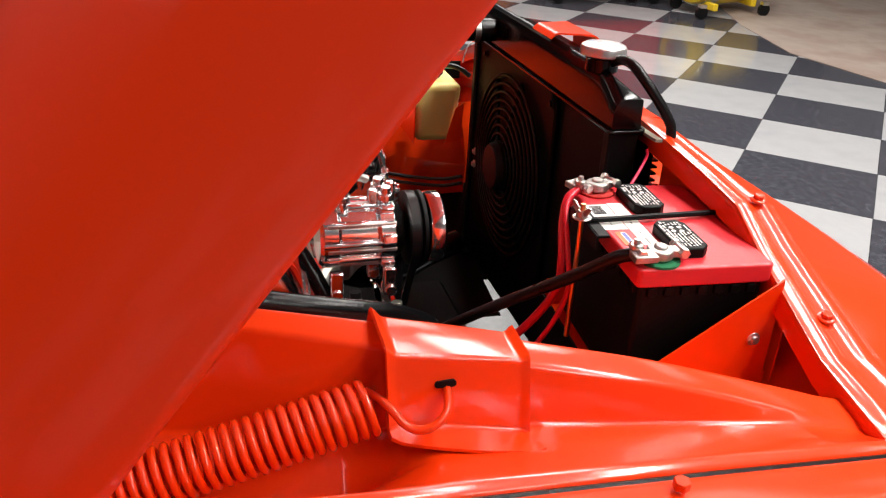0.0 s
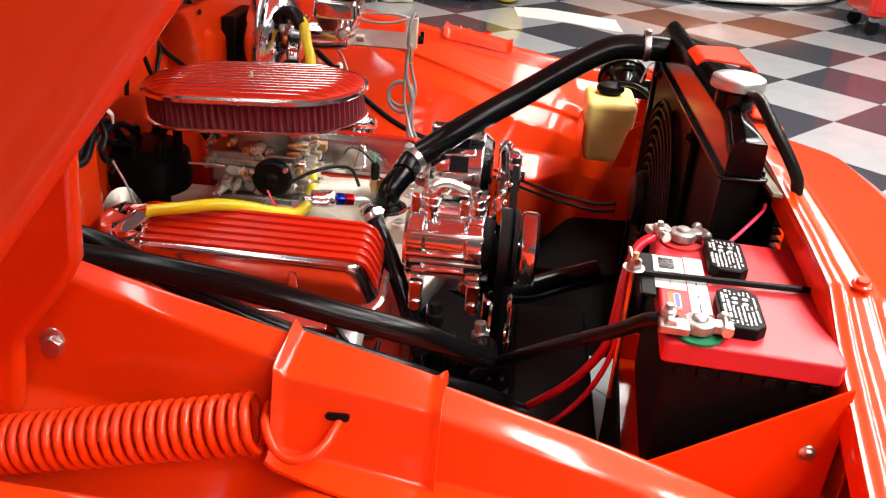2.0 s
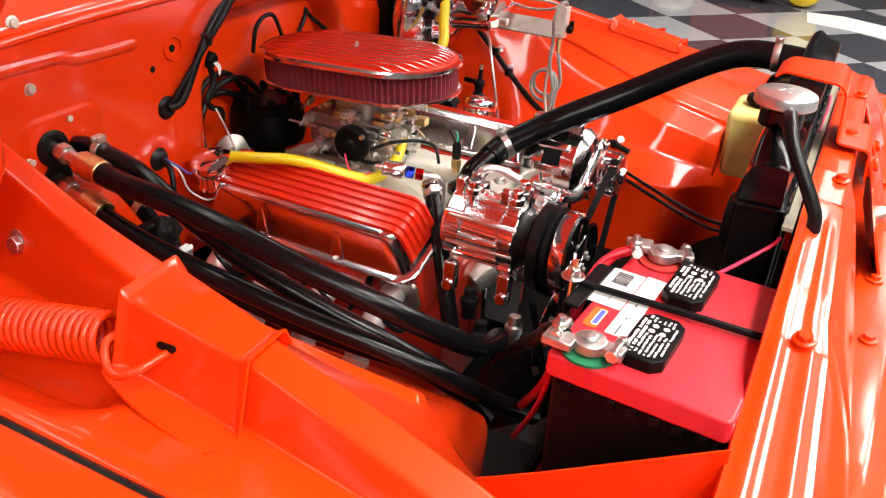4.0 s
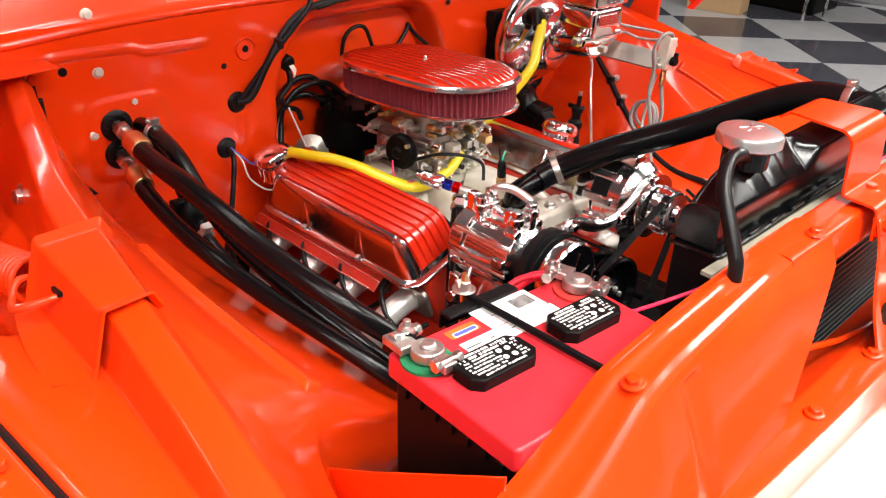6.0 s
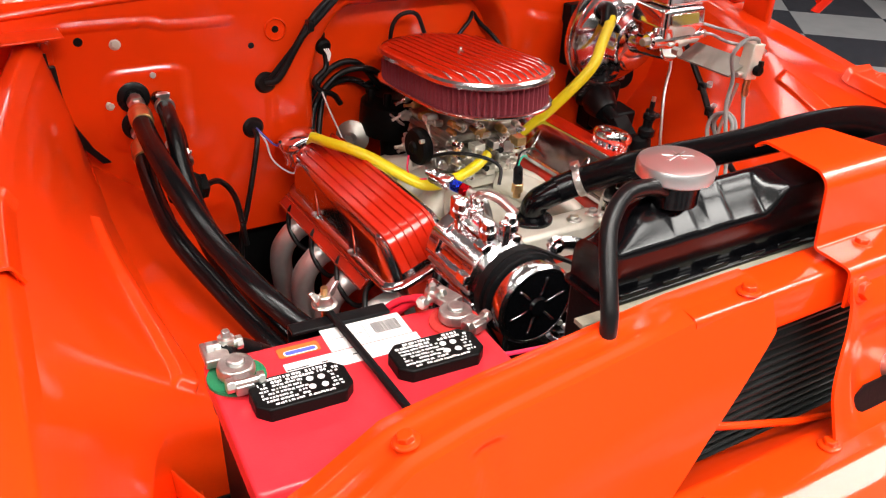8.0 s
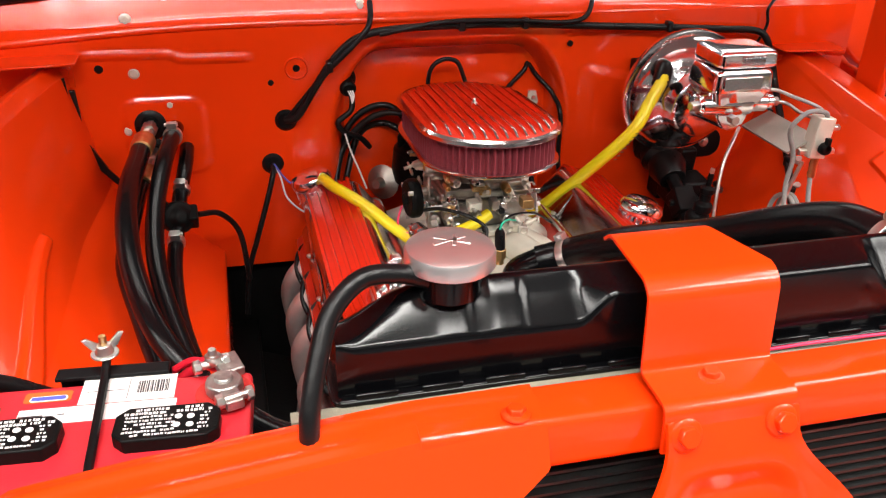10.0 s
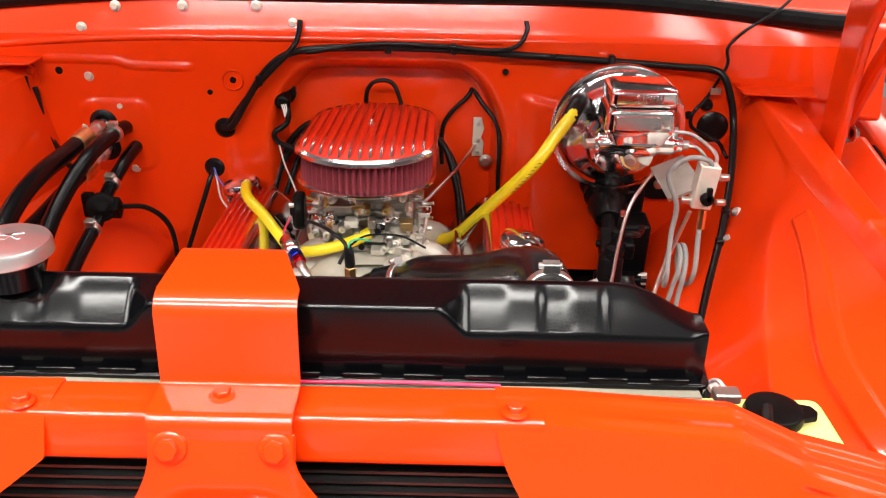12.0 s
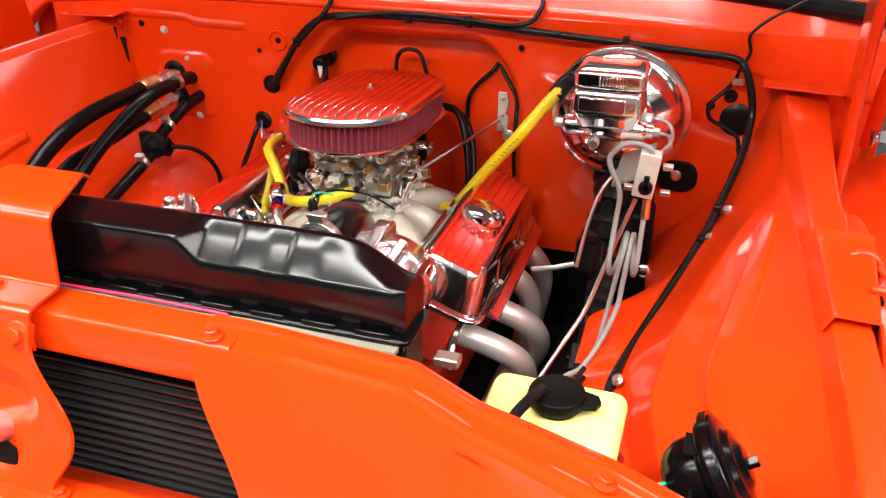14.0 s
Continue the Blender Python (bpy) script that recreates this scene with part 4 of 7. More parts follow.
cable("fan_wire", "thin pink-red wire from the battery to the fan", [(-0.385, 0.14, 0.968), (-0.371, 0.124, 0.976), (-0.350, 0.10, 0.992), (-0.330, 0.080, 1.006), (-0.318, 0.075, 1.011)], 0.0024, PINK_WIRE, 6, cat="wire")
cable("support_wire", "pink-red wire lying along the radiator support", [(0.015, 0.070, 1.0375), (0.077, 0.070, 1.0385), (0.124, 0.069, 1.0400), (0.175, 0.070, 1.0385), (0.217, 0.071, 1.0370)], 0.0017, PINK_WIRE, 6, cat="wire")

# ---- radiator ----
radiator = thing("radiator", "gloss black crossflow radiator with a ribbed pressed steel top tank", "radiator", world=True, m=at((0.045, 0.13, 0.48)))
X0, X1 = -0.302, 0.392


def tank_section(x):
    """Outline of the top tank at x: a sharp front fold in the middle, slanted facets with pressed pads towards both ends, which close to a point at the corners."""
    z = max(smoothstep(-0.075, -0.105, x), smoothstep(0.160, 0.190, x))
    end = max(smoothstep(X0 + 0.115, X0, x), smoothstep(X1 - 0.115, X1, x)) ** 3
    last = max(smoothstep(X0 + 0.016, X0, x), smoothstep(X1 - 0.016, X1, x))
    pad = 0.0
    for c in (-0.208, -0.162, 0.236, 0.290):
        pad += smoothstep(0.0185, 0.0110, abs(x - c))
    pad *= 0.0016 * z * (1 - last)
    f0, f1 = 1.1065 - 0.0245 * z, 1.1100 - 0.0060 * z
    y0, y1 = 0.0785 + 0.0015 * z, 0.0850 + 0.0195 * z
    y1, f1 = y1 + (y0 + 0.003 - y1) * 0.92 * end, f1 + (f0 + 0.002 - f1) * 0.92 * end
    back = 1.1165 - 0.030 * end
    return [(0.083, 1.040), (y0 + 0.004 * last, f0), (y1 - pad, f1 + pad), (0.116, back), (0.126, back - 0.006), (0.131, back - 0.020), (0.131, 1.040)]


bm = B()
rows = []
xs = [X0 + (X1 - X0) * k / 220 for k in range(221)]
for x in xs:
    rows.append([Vector((x, q.x, q.y)) for q in round_line(tank_section(x), 0.0050, 4)])
vs = [[bm.verts.new(p) for p in row] for row in rows]
for a, b in zip(vs, vs[1:]):
    for k in range(len(a) - 1):
        bm.faces.new((a[k], a[k + 1], b[k + 1], b[k]))
    bm.faces.new((a[-1], a[0], b[0], b[-1]))
bm.faces.new(vs[0])
bm.faces.new(vs[-1][::-1])
tank = part("top_tank", bm, BLACK_GLOSS, radiator, smooth=50)
bm = B()
prism(bm, rounded(X1 - X0 + 0.012, 0.064, 0.010), 0.005, at(((X0 + X1) / 2, 0.1055, 1.034)))
for k in range(13):
    x = X0 + 0.03 + (X1 - X0 - 0.06) * k / 12
    box(bm, 0.034, 0.004, 0.0055, at((x, 0.0765, 1.0415)))
box(bm, X1 - X0, 0.006, 0.012, at(((X0 + X1) / 2, 0.0775, 1.034)))
part("tank_seam", bm, BLACK_GLOSS, tank, bevel=0.0012)
bm = B()
box(bm, X1 - X0 - 0.01, 0.036, 0.52, at(((X0 + X1) / 2, 0.106, 0.775)))
part("core", bm, FIN_BLACK, radiator, bevel=0.003)
for x in (X0 + 0.012, X1 - 0.012):
    bm = B()
    box(bm, 0.022, 0.050, 0.54, at((x, 0.107, 0.770)))
    part("side_channel", bm, BLACK_SATIN, radiator, bevel=0.004)
bm = B()
lathe(bm, [(0.026, 0), (0.026, 0.022), (0.030, 0.024), (0.030, 0.030), (0, 0.030)], at((-0.206, 0.114, 1.106)), 28)
part("filler_neck", bm, BLACK_GLOSS, tank, bevel=0.001)
CAPM = at((-0.206, 0.114, 1.128))
bm = B()
lathe(bm, [(0, 0.003), (0.034, 0.003), (0.0365, 0.005), (0.0365, 0.0145), (0.0350, 0.0178), (0.031, 0.0200), (0.015, 0.0222), (0, 0.0225)], CAPM, 48)
cp = part("radiator_cap", bm, CAP_METAL, radiator, "round polished aluminium cap, faintly embossed")
bm = B()
for k, (a, w) in enumerate(((20, 0.030), (-30, 0.030), (75, 0.020))):
    box(bm, w, 0.0035, 0.0012, CAPM @ pose(0.002 * k, 0.002, 0.0222, 0, 0, a))
part("embossing", bm, CAP_METAL, cp, bevel=0.0005)
cable("overflow_hose", "black rubber overflow hose from the radiator's filler neck", [(-0.222, 0.106, 1.122), (-0.250, 0.102, 1.133), (-0.279, 0.099, 1.133), (-0.304, 0.087, 1.114), (-0.317, 0.068, 1.087), (-0.325, 0.052, 1.062), (-0.328, 0.045, 1.044), (-0.329, 0.043, 1.00)], 0.0080, RUBBER, 12, cat="hose")
bm = B()
rows = [[Vector((x, y, 1.030 + 0.002 * math.sin(31 * x) * (y - 0.06) / 0.03)) for y in (0.064, 0.070, 0.076)] for x in [-0.34 + 0.728 * k / 40 for k in range(41)]]
skin(bm, rows, 0.0045)
part("foam_seal", bm, FOAM, radiator, "grey foam strip between radiator and support")

condenser = thing("condenser", "black finned condenser behind the support's openings", "condenser", world=True, m=at((0, 0.045, 0.70)))
bm = B()
box(bm, 0.60, 0.012, 0.36, at((0, 0.058, 0.83)))
part("panel", bm, FIN_BLACK, condenser)
fin_bm = B()
box(fin_bm, 0.58, 0.016, 0.0030, at((0, 0.043, 0.690)))
fin = part("fin", fin_bm, FIN_EDGE, condenser)
for k in range(1, 28):
    f = fin.copy()
    scene.collection.objects.link(f)
    f.parent = condenser
    f.location = (0, 0, 0.0112 * k)
bm = B()
tube(bm, [(-0.26, 0.012, 0.925), (-0.10, -0.01, 0.885), (0.02, -0.02, 0.87)], 0.004, 8, 2)
part("diagonal_brace", bm, PAINT, truck, "thin red diagonal brace")

fan = thing("electric_fan", "black plastic electric cooling fan with a ringed guard", "fan", world=True, m=at((0.05, 0.20, 0.60)))
bm = B()
prism(bm, rounded(0.40, 0.42, 0.05), 0.010, aim((0.105, 0.124, 0.83), (0, 1, 0)))
part("shroud", bm, FIN_BLACK, fan, bevel=0.004)
for k in range(9):
    bm = B()
    r = 0.050 + 0.0165 * k
    tube(bm, [(0.105 + r * math.cos(a), 0.144 + 0.012 * (1 - k / 8), 0.83 + r * math.sin(a)) for a in [2 * math.pi * j / 36 for j in range(37)]], 0.0035, 6, 0)
    part("guard_ring", bm, PLASTIC_BLACK, fan, smooth=80)
for k in range(8):
    bm = B()
    a = 2 * math.pi * k / 8 + 0.2
    tube(bm, [(0.105 + 0.03 * math.cos(a), 0.155, 0.83 + 0.03 * math.sin(a)), (0.105 + 0.182 * math.cos(a), 0.136, 0.83 + 0.182 * math.sin(a))], 0.005, 6, 0)
    part("guard_spoke", bm, PLASTIC_BLACK, fan)
bm = B()
lathe(bm, [(0.052, 0), (0.052, 0.03), (0.044, 0.042), (0, 0.044)], aim((0.105, 0.134, 0.83), (0, 1, 0)), 28)
part("motor", bm, BLACK_SATIN, fan, bevel=0.002)
for x, z in ((-0.08, 1.015), (0.29, 1.015)):
    bolt(fan, (x, 0.135, z), (0, 1, 0), 0.006, BLACK_SATIN)
for z in (0.785, 0.755):
    bolt(fan, (0.318, 0.136, z), (0, 1, 0), 0.006, ZINC)

# ---- engine ----
EX = 0.03
engine = thing("engine", "V8 engine with red-painted block and cylinder heads", "engine", world=True, m=at((EX, 0.8, 0.45)))
bm = B()
prism(bm, [(-0.20, 0.46), (0.20, 0.46), (0.21, 0.60), (0.135, 0.72), (-0.135, 0.72), (-0.21, 0.60)], 0.50, Matrix(((1, 0, 0, EX), (0, 0, 1, 0.555), (0, 1, 0, 0), (0, 0, 0, 1))))
part("block", bm, ENGINE_RED, engine, bevel=0.008)
bm = B()
prism(bm, [(-0.15, 0.36), (0.15, 0.36), (0.17, 0.46), (-0.17, 0.46)], 0.46, Matrix(((1, 0, 0, EX), (0, 0, 1, 0.575), (0, 1, 0, 0), (0, 0, 0, 1))))
part("oil_pan", bm, FRAME_BLACK, engine, bevel=0.01)
bm = B()
prism(bm, rounded(0.20, 0.24, 0.06), 0.03, aim((EX, 0.555, 0.60), (0, -1, 0)))
part("timing_cover", bm, CHROME, engine, bevel=0.006)
bm = B()
lathe(bm, [(0.055, 0), (0.055, 0.05), (0.035, 0.07), (0.02, 0.10), (0, 0.10)], aim((EX, 0.53, 0.70), (0, -1, 0)), 24)
for s in (-1, 1):
    tube(bm, [(EX, 0.51, 0.68), (EX + s * 0.05, 0.525, 0.69), (EX + s * 0.10, 0.555, 0.665)], 0.026, 12)
part("water_pump", bm, CAST, engine, bevel=0.002)


def bank(s):
    """Cylinder head, valve cover and plug shield of one bank; s=-1 is the passenger bank."""
    m = at((-0.208 if s < 0 else 0.278, 0.795 if s < 0 else 0.775, 0.838)) @ Matrix.Rotation(radians(20 * s), 4, "Y")          # middle of the cover's top
    bm = B()
    box(bm, 0.120, 0.44, 0.100, m @ at((-s * 0.016, 0.01, -0.130)))
    part("cylinder_head", bm, ENGINE_RED, engine, bevel=0.006)
    ob = thing("valve_cover", "cast aluminium valve cover with a red finned top", "valve cover", m, group="valve covers")
    bm = B()
    L, H = 0.412, 0.070
    secs = []
    for z, hx, hy, r in ((-H - 0.008, 0.078, L / 2 + 0.008, 0.036), (-H - 0.0015, 0.080, L / 2 + 0.010, 0.036), (-H + 0.001, 0.078, L / 2 + 0.008, 0.035), (-H + 0.002, 0.069, L / 2 - 0.002, 0.030),
                         (-0.040, 0.062, L / 2 - 0.011, 0.029), (-0.016, 0.055, L / 2 - 0.019, 0.028), (-0.007, 0.0515, L / 2 - 0.024, 0.027), (-0.002, 0.047, L / 2 - 0.031, 0.024), (0.0, 0.041, L / 2 - 0.040, 0.020)):
        secs.append([bm.verts.new((x, y, z)) for x, y in rounded(2 * hx, 2 * hy, r, 8)])
    n = len(secs[0])
    for a, b in zip(secs, secs[1:]):
        for k in range(n):
            bm.faces.new((a[k], a[(k + 1) % n], b[(k + 1) % n], b[k]))
    bm.faces.new(secs[0][::-1])
    bm.faces.new(secs[-1])
    part("cover_body", bm, COVER_BARE, ob, "polished bare aluminium side", smooth=50)
    # the painted field and its fins run along the top and down both sloping ends
    end = [(L / 2 - 0.0045, -0.058), (L / 2 - 0.011, -0.040), (L / 2 - 0.019, -0.016), (L / 2 - 0.024, -0.007), (L / 2 - 0.031, -0.002), (L / 2 - 0.040, 0.0)]
    front = end if s < 0 else [(L / 2 - 0.0255, -0.0055)] + end[4:]
    path = [Vector((-y, z)) for y, z in front] + [Vector((y, z)) for y, z in end[::-1]]
    nrm = []
    for k, p in enumerate(path):
        d = (path[min(k + 1, len(path) - 1)] - path[max(k - 1, 0)]).normalized()
        nrm.append(Vector((-d.y, d.x)))
    bm = B()
    skin(bm, [[Vector((x, (p + q * 0.0008).x, (p + q * 0.0008).y)) for x in (-0.0415, 0.0, 0.0415)] for p, q in zip(path, nrm)], 0.0012)
    part("painted_field", bm, COVER_RED, ob, "red-painted top", smooth=40)
    for k in range(6):
        x = (k - 2.5) * 0.0152
        for nm, mt, prof in (("fin", COVER_RED, ((-0.0036, 0.0), (-0.0022, 0.0058), (0.0022, 0.0058), (0.0036, 0.0))),):
            bm = B()
            rings = []
            for j, (p, q) in enumerate(zip(path, nrm)):
                g = 0.15 if j in (0, len(path) - 1) else 1.0
                rings.append([bm.verts.new((x + u, (p + q * v * g).x, (p + q * v * g).y)) for u, v in prof])
            for a, b in zip(rings, rings[1:]):
                for c in range(3):
                    bm.faces.new((a[c], a[c + 1], b[c + 1], b[c]))
            bm.faces.new(rings[0])
            bm.faces.new(rings[-1][::-1])
            part(nm, bm, mt, ob, bevel=0, smooth=35)
    for sx in (-1, 1):
        for yy in (-0.075, 0.075):
            bm = B()
            v = [bm.verts.new(p) for p in ((sx * 0.0735, yy - 0.013, -H + 0.003), (sx * 0.0735, yy + 0.013, -H + 0.003), (sx * 0.0565, yy + 0.006, -0.018), (sx * 0.0565, yy - 0.006, -0.018),
                                           (sx * 0.060, yy - 0.013, -H + 0.003), (sx * 0.060, yy + 0.013, -H + 0.003), (sx * 0.050, yy + 0.006, -0.018), (sx * 0.050, yy - 0.006, -0.018))]
            for f in ((0, 1, 2, 3), (4, 7, 6, 5), (0, 4, 5, 1), (1, 5, 6, 2), (2, 6, 7, 3), (3, 7, 4, 0)):
                bm.faces.new([v[i] for i in f])
            bmesh.ops.recalc_face_normals(bm, faces=bm.faces)
            part("bolt_boss", bm, COVER_BARE, ob, bevel=0.004, seg=3)
            bolt(ob, (sx * 0.0745, yy, -H + 0.003), (0, 0, 1), 0.005, ZINC, washer=False)
    # red plug-lead shield with polished edges below the cover
    sm = m @ at((s * 0.080, 0.045, -0.092)) @ Matrix.Rotation(radians(s * 22), 4, "Y")
    bm = B()
    box(bm, 0.040, 0.350, 0.004, sm)
    rail = part("plug_shield", bm, ENGINE_RED, engine, "red plug lead shield with polished edges", bevel=0.001)
    for dx in (-0.019, 0.0, 0.019):
        bm = B()
        box(bm, 0.0032, 0.350, 0.005, sm @ at((dx, 0, 0.0018)))
        part("polished_edge", bm, POLISHED, rail, bevel=0.0008)
    for k in range(4):
        bm = B()
        prism(bm, rounded(0.062, 0.070, 0.012), 0.008, m @ at((s * 0.045, -0.172 + 0.108 * k, -0.135)) @ Matrix.Rotation(radians(90 * s), 4, "Y"))
        part("port_flange", bm, CAST, engine, bevel=0.001)


bank(-1)
bank(1)


def header(s):
    ob = thing("exhaust_header", "silver ceramic-coated tubular exhaust header", "exhaust header", world=True, m=at((EX + s * 0.3, 0.8, 0.55)), group="exhaust headers")
    for k in range(4):
        y = 0.635 + 0.108 * k
        bm = B()
        x0 = EX + s * 0.232
        if s > 0 and k < 2:
            pts = [(x0 - s * 0.01, y, 0.685), (x0 + s * 0.055, y, 0.670), (x0 + s * 0.105, y + 0.02, 0.635), (x0 + s * 0.115, y + 0.06, 0.57), (x0 + s * 0.08, y + 0.10, 0.48)]
        else:
            pts = [(x0 - s * 0.01, y, 0.692), (x0 + s * 0.035, y - 0.004, 0.690), (x0 + s * 0.068, y, 0.668), (x0 + s * 0.082, y + 0.02, 0.61), (x0 + s * 0.06, y + 0.05, 0.48)]
        tube(bm, pts, 0.0215, 14)
        part("pipe", bm, HEADER, ob, smooth=80)
    bm = B()
    tube(bm, [(EX + s * 0.30, 0.70, 0.47), (EX + s * 0.29, 0.85, 0.44), (EX + s * 0.28, 1.0, 0.42)], 0.04, 16)
    part("collector", bm, HEADER, ob, smooth=80)


header(-1)
header(1)


def oil_cap(p, s, label):
    d = Vector((s * math.sin(radians(16)), 0, math.cos(radians(16))))
    ob = thing("oil_filler_cap", label, "oil cap", aim(p, d), group="oil filler caps")
    bm = B()
    lathe(bm, [(0.018, -0.050), (0.018, -0.024), (0.034, -0.024), (0.0365, -0.021), (0.0335, -0.016), (0.0320, 0.004), (0.0355, 0.008), (0.0375, 0.012), (0.0375, 0.018), (0.034, 0.025), (0.024, 0.030), (0.010, 0.0315), (0, 0.032)], Matrix.Identity(4), 40)
    shell = part("chrome_shell", bm, CHROME, ob)
    for k in range(20):
        w = 2 * math.pi * k / 20
        bm = B()
        cyl(bm, 0.0020, 0.020, at((0.0322 * math.cos(w), 0.0322 * math.sin(w), -0.016)), 6)
        part("flute", bm, CHROME, shell)
    return ob


oil_cap((-0.231, 0.986, 0.832), -1, "round chrome breather cap on the rear of a valve cover")
oil_cap((0.285, 0.720, 0.848), 1, "round chrome oil filler cap on a valve cover")
bm = B()
tube(bm, [(-0.222, 0.985, 0.858), (-0.217, 0.955, 0.864)], 0.0085, 10, 0)
part("hose_spigot", bm, CHROME, cable("breather_hose", "bright yellow silicone breather hose from the oil cap to the carburettor", [(-0.217, 0.957, 0.860), (-0.206, 0.905, 0.866), (-0.187, 0.860, 0.868), (-0.156, 0.825, 0.855), (-0.122, 0.785, 0.835), (-0.095, 0.752, 0.826), (-0.055, 0.742, 0.830), (0.000, 0.750, 0.842), (0.035, 0.762, 0.856)], 0.0098, YELLOW, 14, cat="hose"))
yb = cable("brake_booster_hose", "bright yellow silicone vacuum hose to the brake booster", [(0.380, 0.872, 1.044), (0.370, 0.857, 1.035), (0.343, 0.843, 1.0), (0.313, 0.829, 0.96), (0.262, 0.850, 0.895), (0.215, 0.885, 0.830), (0.185, 0.908, 0.790), (0.160, 0.922, 0.772), (0.125, 0.930, 0.770)], 0.0108, YELLOW, 14, cat="hose")
bm = B()
tube(bm, [(0.369, 0.860, 1.030), (0.384, 0.880, 1.050), (0.392, 0.905, 1.048)], 0.0155, 12)
part("elbow", bm, RUBBER, yb, "black rubber elbow")
bm = B()
for k in range(9):
    t = k / 9
    box(bm, 0.006, 0.0008, 0.004, aim(Vector((0.318, 0.8125, 0.966)).lerp(Vector((0.272, 0.812, 0.908)), t), (0.3, -0.9, 0.3)))
tagged(part("printed_marks", bm, INK, yb, "small black printed marks"), kind="stuff")

# ---- intake, carburettor and air cleaner ----
intake = thing("intake_manifold", "cast aluminium intake manifold in the engine's valley", "intake manifold", world=True, m=at((EX, 0.8, 0.70)))
bm = B()
rows = []
for k in range(25):
    y = 0.575 + 0.46 * k / 24
    hump = 0.028 * math.exp(-((y - 0.85) / 0.10) ** 2)
    prof = [(-0.140, 0.730), (-0.125, 0.748), (-0.075, 0.758 + hump), (0.0, 0.765 + hump), (0.075, 0.758 + hump), (0.125, 0.748), (0.140, 0.730)]
    rows.append([Vector((EX + q.x, y, q.y)) for q in round_line(prof, 0.01, 3)])
skin(bm, rows, 0.03)
part("casting", bm, INTAKE, intake, smooth=50)
for s in (-1, 1):
    for k in range(4):
        bm = B()
        y = 0.635 + 0.108 * k
        tube(bm, [(EX + s * 0.138, y, 0.742), (EX + s * 0.10, y + (0.84 - y) * 0.2, 0.776), (EX + s * 0.05, y + (0.84 - y) * 0.7, 0.792)], 0.026, 12)
        part("runner", bm, INTAKE, intake, smooth=80)
bm = B()
box(bm, 0.13, 0.15, 0.022, at((EX, 0.845, 0.800)))
part("carburettor_pad", bm, INTAKE, intake, bevel=0.004)
bm = B()
box(bm, 0.20, 0.055, 0.038, at((EX + 0.03, 0.592, 0.772)))
cross = part("water_crossover", bm, INTAKE, intake, bevel=0.008)
for x, y in ((0.10, 0.585), (0.145, 0.590), (-0.03, 0.59)):
    bolt(cross, (x, y, 0.791), (0, 0, 1), 0.0085, ZINC)
bm = B()
tube(bm, [(EX + 0.005, 0.622, 0.785), (EX + 0.008, 0.618, 0.820), (EX + 0.022, 0.606, 0.838), (0.075, 0.592, 0.854)], 0.022, 14)
lathe(bm, [(0.038, 0), (0.038, 0.010), (0.026, 0.016)], at((EX + 0.005, 0.622, 0.786)), 24)
part("thermostat_housing", bm, BLACK_GLOSS, intake, "black thermostat housing", bevel=0.001)
sens = thing("temperature_sensor", "black sensor with a brass base and a green wire", "sensor", world=True, m=at((0.016, 0.641, 0.82)))
bm = B()
cyl(bm, 0.010, 0.016, at((0.016, 0.641, 0.838)), 6)
cyl(bm, 0.007, 0.012, at((0.016, 0.641, 0.828)), 12)
part("brass_base", bm, BRASS, sens, bevel=0.001)
bm = B()
lathe(bm, [(0.007, 0), (0.0085, 0.004), (0.008, 0.028), (0.005, 0.034), (0, 0.034)], aim((0.016, 0.641, 0.853), (-0.06, 0, 1)), 12)
part("plug", bm, RUBBER, sens)
bm = B()
tube(bm, [(0.014, 0.641, 0.886), (0.018, 0.642, 0.896), (0.030, 0.650, 0.897), (0.045, 0.66, 0.890)], 0.0016, 6)
part("green_wire", bm, GREEN_WIRE, sens)
bm = B()
tube(bm, [(0.014, 0.645, 0.886), (0.04, 0.67, 0.894), (0.09, 0.70, 0.880), (0.13, 0.72, 0.85)], 0.0018, 6)
part("black_wire", bm, RUBBER, sens)

carb = thing("carburettor", "four-barrel alloy carburettor with linkages and a black choke", "carburettor", world=True, m=at((EX, 0.845, 0.811)))
bm = B()
box(bm, 0.145, 0.135, 0.012, at((EX, 0.845, 0.817)))
part("base_plate", bm, CARB_SHADED, carb, bevel=0.003)
bm = B()
box(bm, 0.125, 0.120, 0.052, at((EX, 0.845, 0.848)))
box(bm, 0.155, 0.085, 0.030, at((EX, 0.845, 0.862)))
box(bm, 0.050, 0.145, 0.032, at((EX - 0.048, 0.845, 0.860)))
box(bm, 0.050, 0.145, 0.032, at((EX + 0.048, 0.845, 0.860)))
body = part("main_body", bm, CARB_SHADED, carb, bevel=0.006, seg=3)
bm = B()
box(bm, 0.150, 0.140, 0.012, at((EX, 0.845, 0.884)))
box(bm, 0.070, 0.155, 0.016, at((EX - 0.035, 0.845, 0.893)))
box(bm, 0.070, 0.120, 0.016, at((EX + 0.035, 0.845, 0.893)))
lathe(bm, [(0.062, 0.89), (0.062, 0.938), (0.070, 0.941), (0.070, 0.947), (0.056, 0.948)], at((EX, 0.845, 0)), 36)
part("air_horn", bm, CARB_SHADED, carb, bevel=0.004)
for x, y, z in ((-0.058, 0.052, 0.890), (0.058, 0.052, 0.890), (-0.058, -0.052, 0.890), (0.058, -0.052, 0.890), (0.0, -0.060, 0.890), (-0.07, 0.0, 0.890), (0.07, 0.01, 0.890)):
    bm = B()
    cyl(bm, 0.0048, 0.006, at((EX + x, 0.845 + y, z)), 12)
    part("screw", bm, ZINC, carb)
bm = B()
